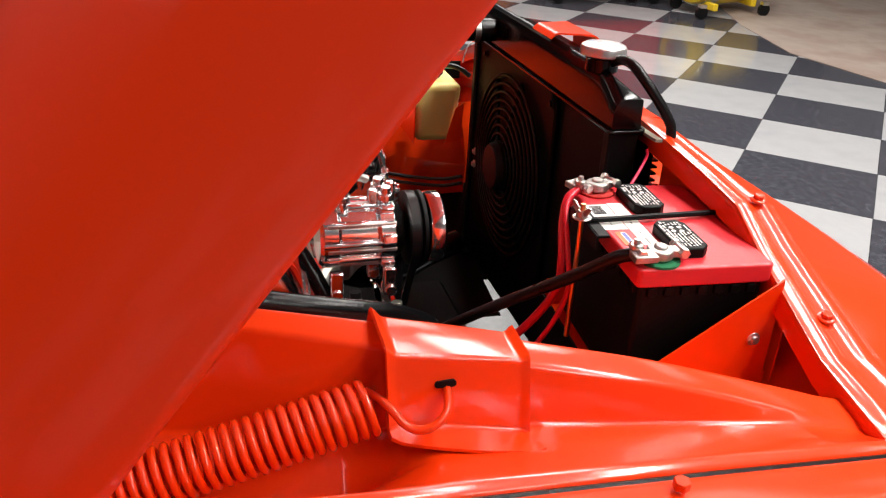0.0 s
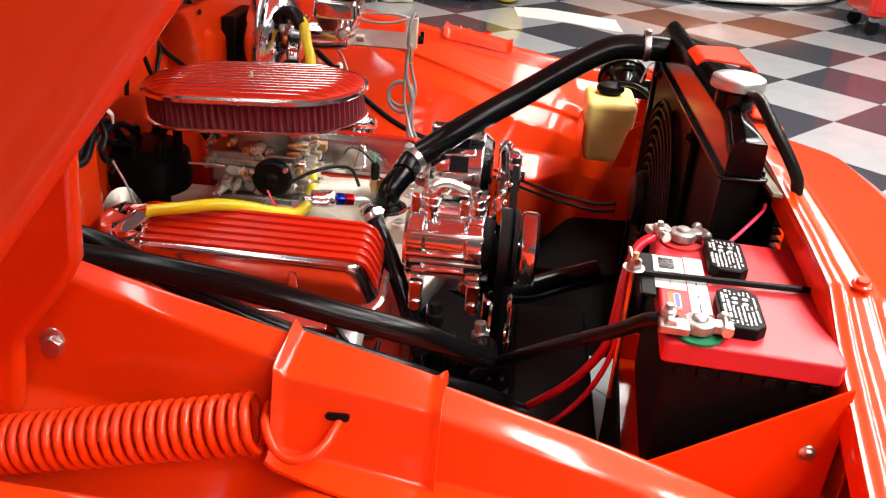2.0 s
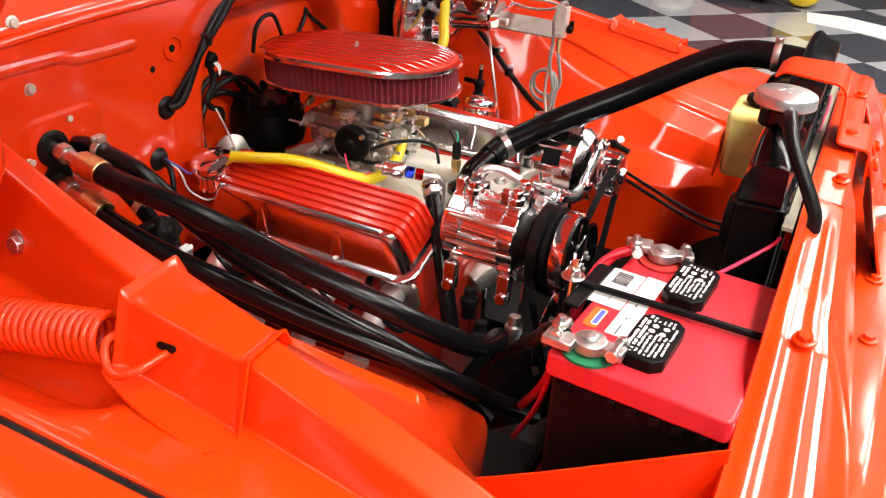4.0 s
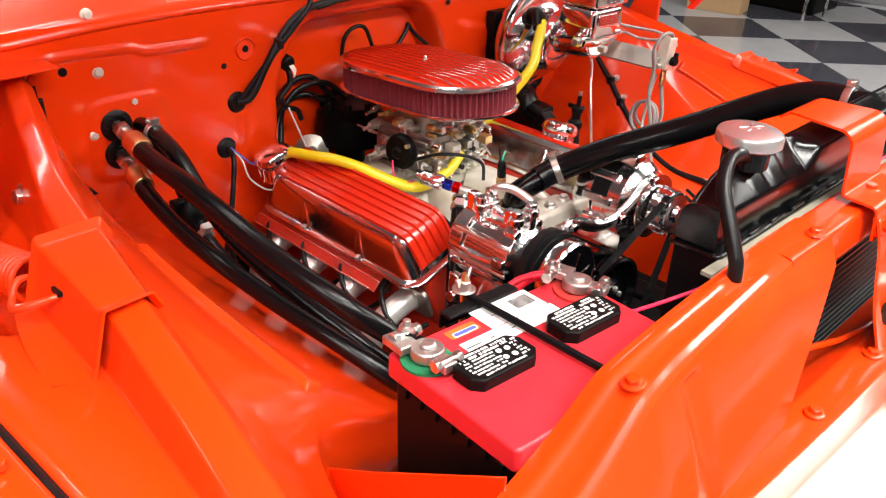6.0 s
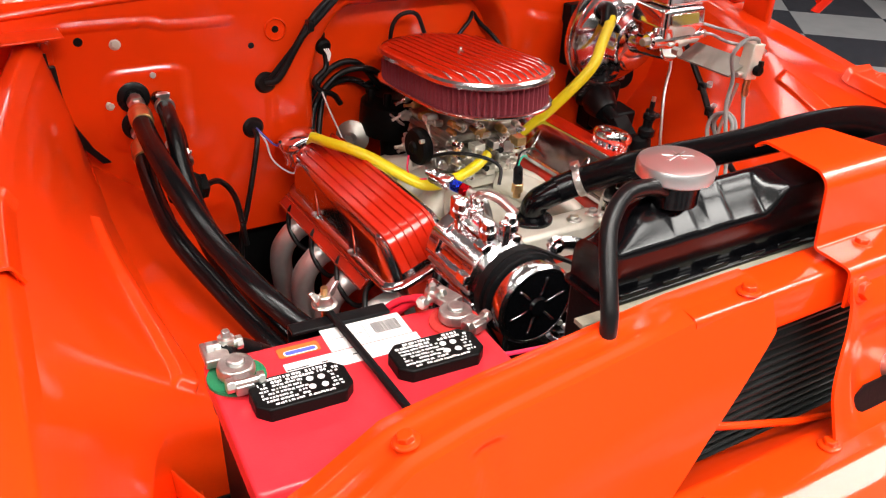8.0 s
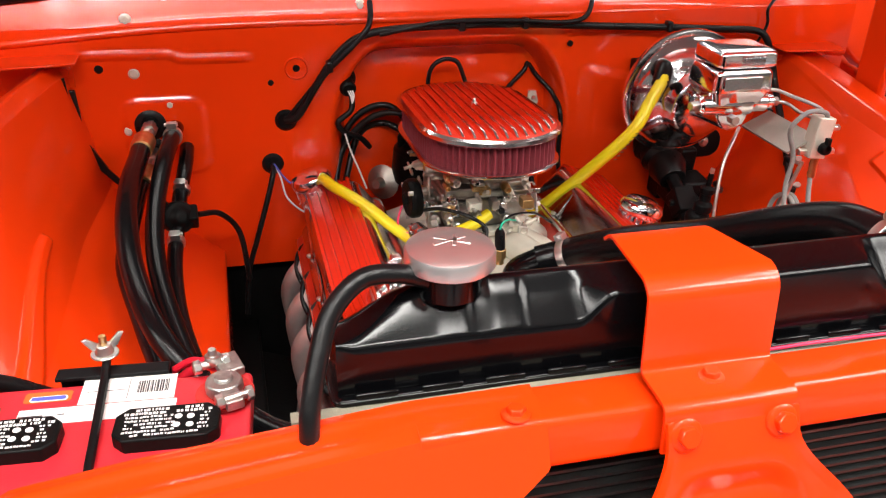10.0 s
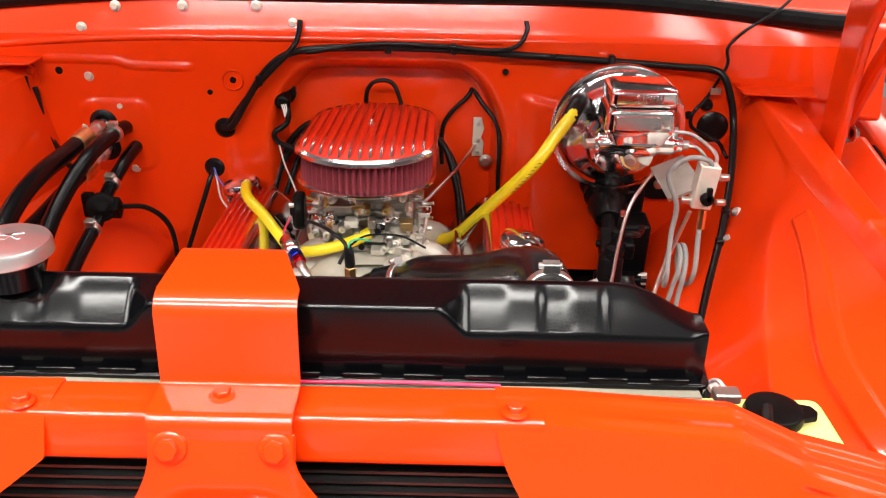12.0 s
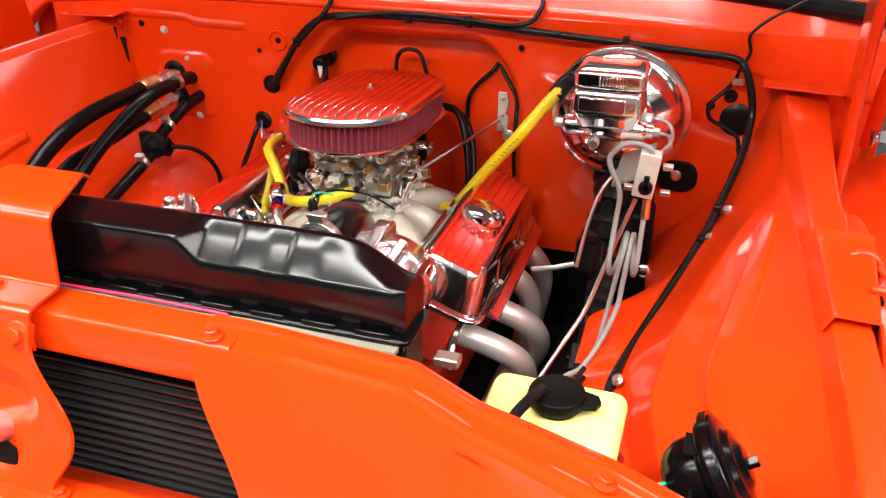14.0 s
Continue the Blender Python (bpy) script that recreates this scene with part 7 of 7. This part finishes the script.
tube(bm, [(-0.01, -0.02, 0.170), (-0.02, -0.05, 0.172), (-0.03, -0.075, 0.165), (-0.035, -0.095, 0.15)], 0.006, 8)
part("outlet_tube", bm, RUBBER, wc)
bm = B()
prism(bm, [(-0.075, 0.0), (0.075, 0.0), (0.075, 0.05), (0.03, 0.09), (-0.075, 0.09)], 0.003, at((0, 0.047, 0.0)) @ Matrix.Rotation(radians(90), 4, "X"))
part("mount_plate", bm, PAINT, wash)
bm = B()
prism(bm, [(-0.066, 0.004), (-0.028, -0.002), (-0.052, 0.085), (-0.072, 0.100)], 0.003, Matrix(((0, 0, 1, -0.0785), (1, 0, 0, 0), (0, 1, 0, 0), (0, 0, 0, 1))))
part("strap", bm, PAINT, wash, "red sheet steel strap")

for dz in (0.0, -0.016):
    cable("lower_hose", "thin black line along the driver's inner fender", [(0.50, 0.52, 0.735 + dz), (0.46, 0.42, 0.715 + dz), (0.38, 0.30, 0.712 + dz), (0.31, 0.22, 0.725 + dz), (0.27, 0.18, 0.745 + dz)], 0.004, RUBBER, 8, cat="hose", group="thin lines")
horn = thing("horn", "gloss black disc horn bolted behind the radiator support", "horn", world=True, m=at((0.69, 0.17, 0.90)))
HP, hd = Vector((0.684, 0.155, 0.905)), Vector((0.75, 0.10, 0.45)).normalized()
bm = B()
lathe(bm, [(0, -0.056), (0.022, -0.056), (0.032, -0.050), (0.040, -0.036), (0.042, -0.016), (0.050, -0.011), (0.054, 0.0), (0.054, 0.006), (0.046, 0.010), (0.040, 0.010), (0.034, 0.016), (0.026, 0.017), (0.018, 0.022), (0, 0.023)], aim(HP, hd), 36)
hb = part("disc", bm, BLACK_GLOSS, horn, bevel=0.001)
bm = B()
lathe(bm, [(0.050, -0.004), (0.058, -0.004), (0.058, 0.004), (0.050, 0.004)], aim(HP, hd), 36)
part("rim", bm, BLACK_GLOSS, hb)
bm = B()
tube(bm, [HP - hd * 0.02, HP - hd * 0.03 + Vector((-0.01, 0.01, -0.03)), HP + Vector((-0.035, 0.0, -0.07))], 0.016, 14)
part("trumpet", bm, BLACK_GLOSS, horn, smooth=80)
bm = B()
cyl(bm, 0.006, 0.016, aim(HP + hd * 0.016, hd), 6)
part("centre_nut", bm, BLACK_GLOSS, hb)
bm = B()
box(bm, 0.012, 0.030, 0.003, at(HP + Vector((-0.035, -0.01, 0.030))))
part("terminal", bm, BLACK_SATIN, horn)
bm = B()
box(bm, 0.003, 0.05, 0.045, at(HP + Vector((-0.03, -0.05, -0.02))))
part("bracket", bm, BLACK_SATIN, horn)
bm = B()
tube(bm, [HP + Vector((-0.045, -0.02, -0.01)), HP + Vector((-0.07, -0.04, -0.005)), HP + Vector((-0.09, -0.05, 0.0))], 0.002, 6)
part("wire", bm, GREEN_WIRE, horn)

conn = thing("relay_connector", "small clear connector block with a white wire", "connector", world=True, m=at((0.42, 0.12, 1.0)))
bm = B()
box(bm, 0.024, 0.016, 0.010, at((0.424, 0.105, 1.008)))
part("housing", bm, CAST, conn, bevel=0.002)
bm = B()
tube(bm, [(0.425, 0.112, 1.010), (0.422, 0.128, 1.008), (0.418, 0.140, 0.995), (0.412, 0.150, 0.965)], 0.002, 6)
part("wire", bm, WHITE_WIRE, conn)

har = cable("wiring_harness", "taped black wiring harness clipped along firewall and inner fender", [(-0.272, 1.035, 0.946), (-0.250, 1.025, 0.955), (-0.215, 1.022, 1.01), (-0.175, 1.020, 1.065), (-0.130, 1.020, 1.096), (-0.06, 1.022, 1.106), (0.05, 1.024, 1.108), (0.17, 1.024, 1.106), (0.30, 1.024, 1.098), (0.45, 1.024, 1.090), (0.58, 1.024, 1.082), (0.645, 1.022, 1.078), (0.668, 1.01, 1.065), (0.685, 1.00, 1.02), (0.690, 0.985, 0.98), (0.680, 0.93, 0.925), (0.655, 0.85, 0.868), (0.636, 0.80, 0.830), (0.594, 0.70, 0.772), (0.562, 0.60, 0.742), (0.545, 0.50, 0.745), (0.54, 0.45, 0.735)], 0.0068, RUBBER, 9, cat="wiring")
bm = B()
tube(bm, [(-0.265, 1.035, 0.950), (-0.20, 1.018, 1.03), (-0.13, 1.012, 1.10), (-0.115, 1.025, 1.125), (-0.112, 1.045, 1.150)], 0.0052, 8)
part("branch", bm, RUBBER, har, smooth=80)
bm = B()
tube(bm, [(-0.10, 1.018, 1.098), (0.02, 1.016, 1.116), (0.15, 1.016, 1.114), (0.24, 1.016, 1.108), (0.285, 1.02, 1.115), (0.303, 1.035, 1.14), (0.302, 1.045, 1.155)], 0.0045, 8)
part("branch", bm, RUBBER, har, smooth=80)
for p in ((0.05, 1.022, 1.108), (0.17, 1.022, 1.108), (0.46, 1.022, 1.092), (-0.19, 1.018, 1.045), (0.655, 0.848, 0.868), (0.636, 0.80, 0.83), (0.545, 0.49, 0.745)):
    bm = B()
    box(bm, 0.012, 0.018, 0.020, at(p))
    part("tie", bm, RUBBER, har, bevel=0.003)
for p, d in (((0.672, 0.842, 0.872), (-0.5, -0.5, 0.7)), ((0.650, 0.800, 0.838), (-0.5, -0.5, 0.7)), ((0.552, 0.478, 0.755), (-0.5, -0.5, 0.7))):
    bolt(har, p, d, 0.006, ZINC, "clip_screw")
for x, y, z, r in ((-0.270, FW, 0.944, 0.020), (-0.299, FW, 0.862, 0.020), (-0.159, 1.082, 1.005, 0.024), (0.208, 1.110, 1.016, 0.016), (0.60, FW, 0.90, 0.016), (0.668, FW - 0.002, 0.963, 0.030), (0.652, FW, 1.005, 0.012)):
    bm = B()
    lathe(bm, [(0, -0.004), (r, -0.004), (r, 0.004), (r * 0.75, 0.009), (r * 0.4, 0.010), (0, 0.008)], aim((x, y, z), (0, -1, 0)), 24)
    part("cable_grommet", bm, RUBBER, truck, "black rubber grommet")
plug = thing("wiring_plug", "round black wiring plug on the firewall with white wire ends", "wiring plug", world=True, m=at((-0.159, 1.08, 1.005)))
bm = B()
lathe(bm, [(0.019, 0), (0.019, 0.010), (0.015, 0.012), (0.015, 0.042), (0.011, 0.046), (0, 0.046)], aim((-0.159, 1.080, 1.005), (0.10, -1, -0.22)), 20)
part("shell", bm, PLASTIC_BLACK, plug, bevel=0.001)
bm = B()
for k in range(3):
    tube(bm, [(-0.156 + 0.004 * k, 1.036, 0.994), (-0.152 + 0.003 * k, 1.030, 0.985), (-0.150, 1.030, 0.972)], 0.0015, 6, 3)
part("wire_ends", bm, WHITE_WIRE, plug)
WK = dict(group="small wires", cat="wire")
cable("firewall_wire", "bundle of black wires hanging from a firewall grommet", [(-0.299, 1.035, 0.862), (-0.302, 1.015, 0.85), (-0.315, 1.00, 0.81), (-0.34, 0.98, 0.74), (-0.36, 0.97, 0.68), (-0.37, 0.95, 0.60)], 0.0050, RUBBER, 8, **WK)
cable("firewall_wire", "thin white wire hanging from a firewall grommet", [(-0.296, 1.03, 0.862), (-0.288, 1.01, 0.845), (-0.280, 1.0, 0.81), (-0.255, 0.99, 0.785), (-0.235, 0.985, 0.78)], 0.0018, WHITE_WIRE, 6, **WK)
cable("firewall_wire", "thin blue and white wire hanging from a grommet", [(-0.297, 1.03, 0.865), (-0.285, 1.01, 0.85), (-0.270, 1.005, 0.835), (-0.245, 0.998, 0.832)], 0.0018, BLUE_INK, 6, **WK)
cable("firewall_wire", "black wire bundle looping below a firewall connector", [(-0.155, 1.075, 1.003), (-0.148, 1.055, 0.985), (-0.150, 1.045, 0.955), (-0.175, 1.040, 0.935), (-0.165, 1.04, 0.915), (-0.135, 1.045, 0.90), (-0.115, 1.06, 0.875)], 0.0055, RUBBER, 8, **WK)
cable("firewall_wire", "thin white wire dropping behind the valve cover", [(-0.165, 1.03, 0.915), (-0.155, 1.02, 0.88), (-0.140, 1.015, 0.84), (-0.13, 1.01, 0.81)], 0.0018, WHITE_WIRE, 6, **WK)
cable("firewall_wire", "black wires dropping from a grommet behind the air cleaner", [(0.208, 1.105, 1.016), (0.20, 1.095, 1.0), (0.165, 1.09, 0.965), (0.150, 1.09, 0.93), (0.150, 1.09, 0.86)], 0.0045, RUBBER, 8, **WK)
cable("firewall_wire", "black wires dropping from a grommet with metal ends", [(0.208, 1.105, 1.016), (0.225, 1.095, 0.99), (0.255, 1.07, 0.955), (0.262, 1.04, 0.92), (0.262, 1.035, 0.84), (0.268, 1.03, 0.78)], 0.0045, RUBBER, 8, **WK)
cable("firewall_wire", "black wire looping beside the brake booster", [(0.655, 1.035, 1.035), (0.64, 1.02, 1.02), (0.618, 1.012, 0.995), (0.622, 1.012, 0.97), (0.65, 1.015, 0.955), (0.672, 1.0, 0.945), (0.678, 0.96, 0.93)], 0.0038, RUBBER, 8, **WK)
cable("firewall_wire", "thin black wire rising to the cowl", [(0.655, 1.035, 1.035), (0.66, 1.02, 1.06), (0.672, 1.02, 1.09), (0.668, 1.02, 1.12), (0.70, 1.03, 1.15), (0.75, 1.04, 1.18), (0.79, 1.06, 1.21)], 0.0030, RUBBER, 8, **WK)
bm = B()
box(bm, 0.020, 0.012, 0.012, at((0.660, 1.030, 1.036)))
tagged(part("harness_clip", bm, CAST, bevel=0.001), "small metal wiring clip on the firewall", "clip")
strapt = thing("drain_strap", "narrow black rubber strap hanging from the flange", "strap", world=True, m=at((-0.635, 1.02, 1.03)))
bm = B()
rows = [[Vector((-0.640 + 0.014 * u + a, 1.022 - b, z)) for u in (0, 1)] for a, b, z in ((0, 0, 1.045), (0.003, 0.002, 0.99), (0.015, 0.0, 0.94), (0.045, 0.0, 0.88), (0.07, 0.0, 0.85))]
skin(bm, rows, 0.003)
part("strip", bm, RUBBER, strapt)
tagplate = thing("bracket_tag", "small bare metal bracket screwed to the firewall recess", "bracket", world=True, m=at((0.222, 1.12, 0.92)))
bm = B()
prism(bm, [(-0.012, -0.04), (0.010, -0.038), (0.012, -0.01), (0.006, 0.0), (0.012, 0.02), (0.006, 0.042), (-0.010, 0.042)], 0.004, aim((0.222, 1.098, 0.915), (0, -1, 0)))
part("plate", bm, PALE_METAL, tagplate, bevel=0.0008)
for dz in (0.03, -0.005, -0.03):
    bolt(tagplate, (0.222, 1.093, 0.915 + dz), (0, -1, 0), 0.004, ZINC, washer=False)
bolt(tagplate, (0.238, 1.085, 0.870), (0, -1, 0), 0.009, ZINC, "round_stud")

# lower radiator hose, added to darken the space under the bay
cable("lower_hose", "black lower radiator hose", [(0.20, 0.20, 0.62), (0.18, 0.28, 0.60), (0.12, 0.36, 0.60), (0.08, 0.45, 0.62), (0.06, 0.51, 0.66)], 0.026, HOSE_RUBBER, 14, cat="hose")


# ---- the workshop round the truck ----
def plain_box(name, lo, hi, mat, kind="structure", label="", category=""):
    bm = B()
    c = [(a + b) / 2 for a, b in zip(lo, hi)]
    box(bm, hi[0] - lo[0], hi[1] - lo[1], hi[2] - lo[2], at(c))
    return tagged(part(name, bm, mat), label, category, "", kind)


CEIL = 3.75
# unseen walls and ceiling; their greys set the light bounced into the bay
plain_box("wall_east", (10.0, -9.0, FLOOR), (10.2, 8.0, CEIL), WALL_DARK)
plain_box("wall_west", (-6.2, -9.0, FLOOR), (-6.0, 8.0, CEIL), WALL_PAINT)
plain_box("wall_north", (-6.0, 8.0, FLOOR), (10.0, 8.2, CEIL), WALL_WHITE)
plain_box("wall_south", (-6.0, -9.2, FLOOR), (10.0, -9.0, CEIL), WALL_WHITE)
plain_box("ceiling", (-6.2, -9.2, CEIL), (10.2, 8.2, CEIL + 0.2), CEILING_PAINT)


def ceiling_lamp(x, y, rz, share, wide):
    ob = thing("ceiling_light", "long white fluorescent ceiling light, switched on", "ceiling light", pose(x, y, CEIL, 0, 0, rz), group="ceiling lights")
    bm = B()
    box(bm, wide + 0.10, 2.46, 0.05, at((0, 0, -0.025)))
    part("housing", bm, CEILING_PAINT, ob, bevel=0.004)
    lamp = bpy.data.lights.new("lamp", "AREA")
    lamp.shape, lamp.size, lamp.size_y, lamp.energy, lamp.color = "RECTANGLE", wide, 2.40, LAMP_POWER * share, (1.0, 0.97, 0.92)
    l = new("lamp", lamp)
    l.parent = ob
    l.location = (0, 0, -0.056)


# driver-side columns dimmed and widened, so that their streaks on the paint soften
for x, bright, spread in ((-3.6, 0.55, 1.0), (-0.5, 1.0, 1.0), (3.0, 0.90, 2.5), (6.4, 0.30, 2.5)):
    for y, share, wide in ROWS:
        ceiling_lamp(x, y, 90, share * bright, wide * spread)

# floor: checkered tiles laid askew to the truck
floor = plain_box("floor", (-6.2, -9.2, FLOOR - 0.3), (10.2, 8.2, FLOOR - 0.004), TILE_DARK)
SIDE, ANG, CX, CY = 0.61, radians(48.0), 2.498, -2.275
U, V = Vector((-math.cos(ANG), -math.sin(ANG), 0)), Vector((math.sin(ANG), -math.cos(ANG), 0))
tile_mesh = {}
for key, mat in ((0, TILE_DARK), (1, TILE_LIGHT)):
    bm = B()
    h = SIDE / 2 - 0.001
    lo = [bm.verts.new((sx * h, sy * h, -0.004)) for sx, sy in ((-1, -1), (1, -1), (1, 1), (-1, 1))]
    hi = [bm.verts.new((sx * (h - 0.0012), sy * (h - 0.0012), 0.0)) for sx, sy in ((-1, -1), (1, -1), (1, 1), (-1, 1))]
    bm.faces.new(hi)
    for k in range(4):
        bm.faces.new((lo[k], lo[(k + 1) % 4], hi[(k + 1) % 4], hi[k]))
    me = bpy.data.meshes.new("tile")
    bm.to_mesh(me)
    bm.free()
    me.materials.append(mat)
    tile_mesh[key] = me
rest = {0: B(), 1: B()}
count = 0
for a in range(-16, 17):
    for b in range(-16, 17):
        c = Vector((CX, CY, 0)) + U * SIDE * (a + 0.5) + V * SIDE * (b + 0.5)
        if not (-5.4 < c.x < 9.5 and -8.4 < c.y < 7.4):
            continue
        key = (a + b) % 2
        m = Matrix.Translation((c.x, c.y, FLOOR)) @ Matrix.Rotation(ANG, 4, "Z")
        if 0.9 < c.x < 8.2 and -5.2 < c.y < 3.4 and count < 300:
            t = new("tile", tile_mesh[key])
            t.matrix_world = m
            t.parent = floor
            count += 1
        else:
            h = SIDE / 2 - 0.001
            rest[key].faces.new([rest[key].verts.new(m @ Vector((sx * h, sy * h, 0))) for sx, sy in ((-1, -1), (1, -1), (1, 1), (-1, 1))])
for key, mat in ((0, TILE_DARK), (1, TILE_LIGHT)):
    tagged(part("tiles_beyond", rest[key], mat, floor), kind="stuff")


# ---- things standing about the workshop ----
def caster(parent, x, y, r=0.05):
    bm = B()
    cyl(bm, r, 0.03, at((x - 0.015, y, FLOOR + r)) @ Matrix.Rotation(radians(90), 4, "Y"), 16)
    w = part("caster_wheel", bm, RUBBER, parent)
    bm = B()
    box(bm, 0.05, 0.06, 0.03, at((x, y, FLOOR + 2 * r)))
    part("caster_fork", bm, ZINC, w)


chest = thing("tool_chest", "red enamelled rolling tool chest on casters", "tool chest", world=True, m=at((6.15, -2.85, FLOOR)))
bm = B()
box(bm, 0.55, 1.15, 0.85, at((6.15, -2.95, FLOOR + 0.15 + 0.425)))
part("cabinet", bm, TOOL_RED, chest, bevel=0.012)
for k in range(4):
    bm = B()
    box(bm, 0.012, 1.08, 0.17, at((5.872, -2.95, FLOOR + 0.27 + 0.19 * k)))
    d = part("drawer", bm, TOOL_RED, chest, bevel=0.004)
    bm = B()
    box(bm, 0.016, 0.95, 0.018, at((5.860, -2.95, FLOOR + 0.34 + 0.19 * k)))
    part("handle", bm, ZINC, d, bevel=0.003)
for x in (5.93, 6.37):
    for y in (-2.45, -3.42):
        caster(chest, x, y, 0.06)

tank_ob = thing("air_compressor", "yellow enamelled wheeled tank with a silver end", "compressor tank", world=True, m=at((5.75, -3.95, FLOOR)))
bm = B()
lathe(bm, [(0, 0), (0.14, 0.01), (0.24, 0.06), (0.27, 0.13), (0.27, 0.80), (0.24, 0.87), (0, 0.92)], aim((5.45, -3.45, FLOOR + 0.34), (0.35, -1, 0)), 36)
part("tank", bm, TANK_YELLOW, tank_ob)
bm = B()
lathe(bm, [(0.10, -0.012), (0.262, 0.10), (0.272, 0.13), (0.272, 0.24), (0.268, 0.24)], aim((5.45, -3.45, FLOOR + 0.34), (0.35, -1, 0)), 36)
part("end_shell", bm, CAST, tank_ob, "dull silver end shell")
for p in ((5.30, -3.62), (5.52, -4.15)):
    bm = B()
    box(bm, 0.20, 0.05, 0.06, at((p[0], p[1], FLOOR + 0.10)))
    part("foot", bm, TANK_YELLOW, tank_ob, bevel=0.006)
for p in ((5.22, -3.50), (5.36, -4.22), (5.70, -3.52)):
    caster(tank_ob, p[0], p[1], 0.055)

kart = thing("low_orange_car", "orange low car body edge with a pale skirt", "car", world=True, m=at((7.9, -1.6, FLOOR)))
bm = B()
rows = []
for k in range(25):
    a = math.pi * k / 24
    cx, cy = 8.1 - 1.25 * math.sin(a), -1.45 - 1.35 * math.cos(a)
    o = Vector((-math.sin(a), -math.cos(a), 0))
    rows.append([Vector((cx, cy, FLOOR + z)) + o * u for u, z in ((0.0, 0.05), (0.05, 0.10), (0.06, 0.22), (0.0, 0.34), (-0.3, 0.42), (-0.8, 0.46))])
skin(bm, rows, 0.01)
part("body_shell", bm, CAR_ORANGE, kart, smooth=60)
bm = B()
tube(bm, [(8.1 - 1.29 * math.sin(math.pi * k / 24), -1.45 - 1.39 * math.cos(math.pi * k / 24), FLOOR + 0.045) for k in range(25)], 0.022, 8, 0)
part("pale_skirt", bm, PAPER, kart, smooth=80)
bm = B()
box(bm, 1.0, 1.8, 0.10, at((8.1, -1.45, FLOOR + 0.12)))
part("underbody", bm, FRAME_BLACK, kart)

cart = thing("painted_cart", "brown-red steel box beside a round yellow end", "cart", world=True, m=at((6.0, 0.9, FLOOR)))
bm = B()
box(bm, 0.40, 0.60, 0.50, at((6.05, 1.02, FLOOR + 0.30)))
part("box", bm, BROWN_RED, cart, bevel=0.01)
bm = B()
lathe(bm, [(0, -0.02), (0.08, -0.01), (0.15, 0.03), (0.165, 0.08), (0.165, 0.30), (0.12, 0.34), (0, 0.35)], aim((5.85, 0.52, FLOOR + 0.175), (1, 0.1, 0)), 32)
part("yellow_drum", bm, TANK_YELLOW, cart, "round yellow drum")
for x, y in ((5.9, 0.85), (6.2, 0.85), (5.9, 1.25), (6.2, 1.25)):
    caster(cart, x, y, 0.025)

bm = B()
prism(bm, [(5.18, -0.38), (5.62, -0.36), (5.85, 0.20), (5.80, 0.46), (5.45, 0.42), (5.40, 0.12)], 0.004, at((0, 0, FLOOR + 0.0005)))
tagged(part("floor_sheet", bm, PAPER), "large white sheet lying on the checkered floor", "sheet")

# brown-grey carpet mat, laid flat on the tiles
bm = B()
prism(bm, [(2.6, -3.75), (3.97, -3.52), (4.97, -3.74), (7.5, -4.7), (9.0, -8.5), (2.0, -8.5)], 0.004, at((0, 0, FLOOR + 0.0008)))
tagged(part("floor_mat_area", bm, FLOOR_MAT), kind="structure")

carton = thing("cardboard_carton", "tall brown cardboard carton with printing", "carton", pose(5.35, 2.95, FLOOR, 0, 0, 12))
bm = B()
box(bm, 0.25, 0.42, 0.55, at((0, 0, 0.275)))
cb = part("box", bm, CARDBOARD, carton, bevel=0.004)
for k in range(4):
    bm = B()
    box(bm, 0.002, 0.20, 0.010, at((-0.126, 0.0, 0.12 + 0.03 * k)))
    tagged(part("printed_bar", bm, BROWN_RED, cb))
rack = thing("wire_rack", "chromed wire shelving rack with goods on it", "shelving", world=True, m=at((5.6, 2.0, FLOOR)))
for x in (5.45, 5.85):
    for y in (1.55, 2.30):
        bm = B()
        cyl(bm, 0.013, 1.6, at((x, y, FLOOR)), 10)
        part("post", bm, CHROME, rack)
for z in (0.22, 0.75, 1.3):
    bm = B()
    for k in range(9):
        cyl(bm, 0.004, 0.75, at((5.45 + 0.05 * k, 2.30, FLOOR + z)) @ Matrix.Rotation(radians(90), 4, "X"), 6)
    box(bm, 0.42, 0.02, 0.02, at((5.65, 1.55, FLOOR + z)))
    box(bm, 0.42, 0.02, 0.02, at((5.65, 2.30, FLOOR + z)))
    box(bm, 0.02, 0.76, 0.025, at((5.45, 1.925, FLOOR + z)))
    part("shelf", bm, CHROME, rack)
bag = thing("cloth_heap", "crumpled cream cloth on the floor", "cloth", at((5.65, 1.45, FLOOR)))
bm = B()
ball(bm, 0.12, Matrix.Diagonal((0.9, 1.3, 0.6, 1)), 20)
for v_ in bm.verts:
    v_.co += v_.co.normalized() * 0.05 * noise.noise(v_.co * 14)
    v_.co.z = max(0.001, v_.co.z + 0.03)
part("cloth", bm, material("cream_cloth", (0.62, 0.56, 0.44), 0.9, vary=0.1, scale=20), bag)
bin_ = thing("storage_bin", "black plastic storage bin by the wall", "bin", world=True, m=at((6.0, 2.6, FLOOR)))
bm = B()
box(bm, 0.5, 0.75, 0.75, at((6.05, 2.75, FLOOR + 0.375)))
part("body", bm, PLASTIC_BLACK, bin_, bevel=0.02)
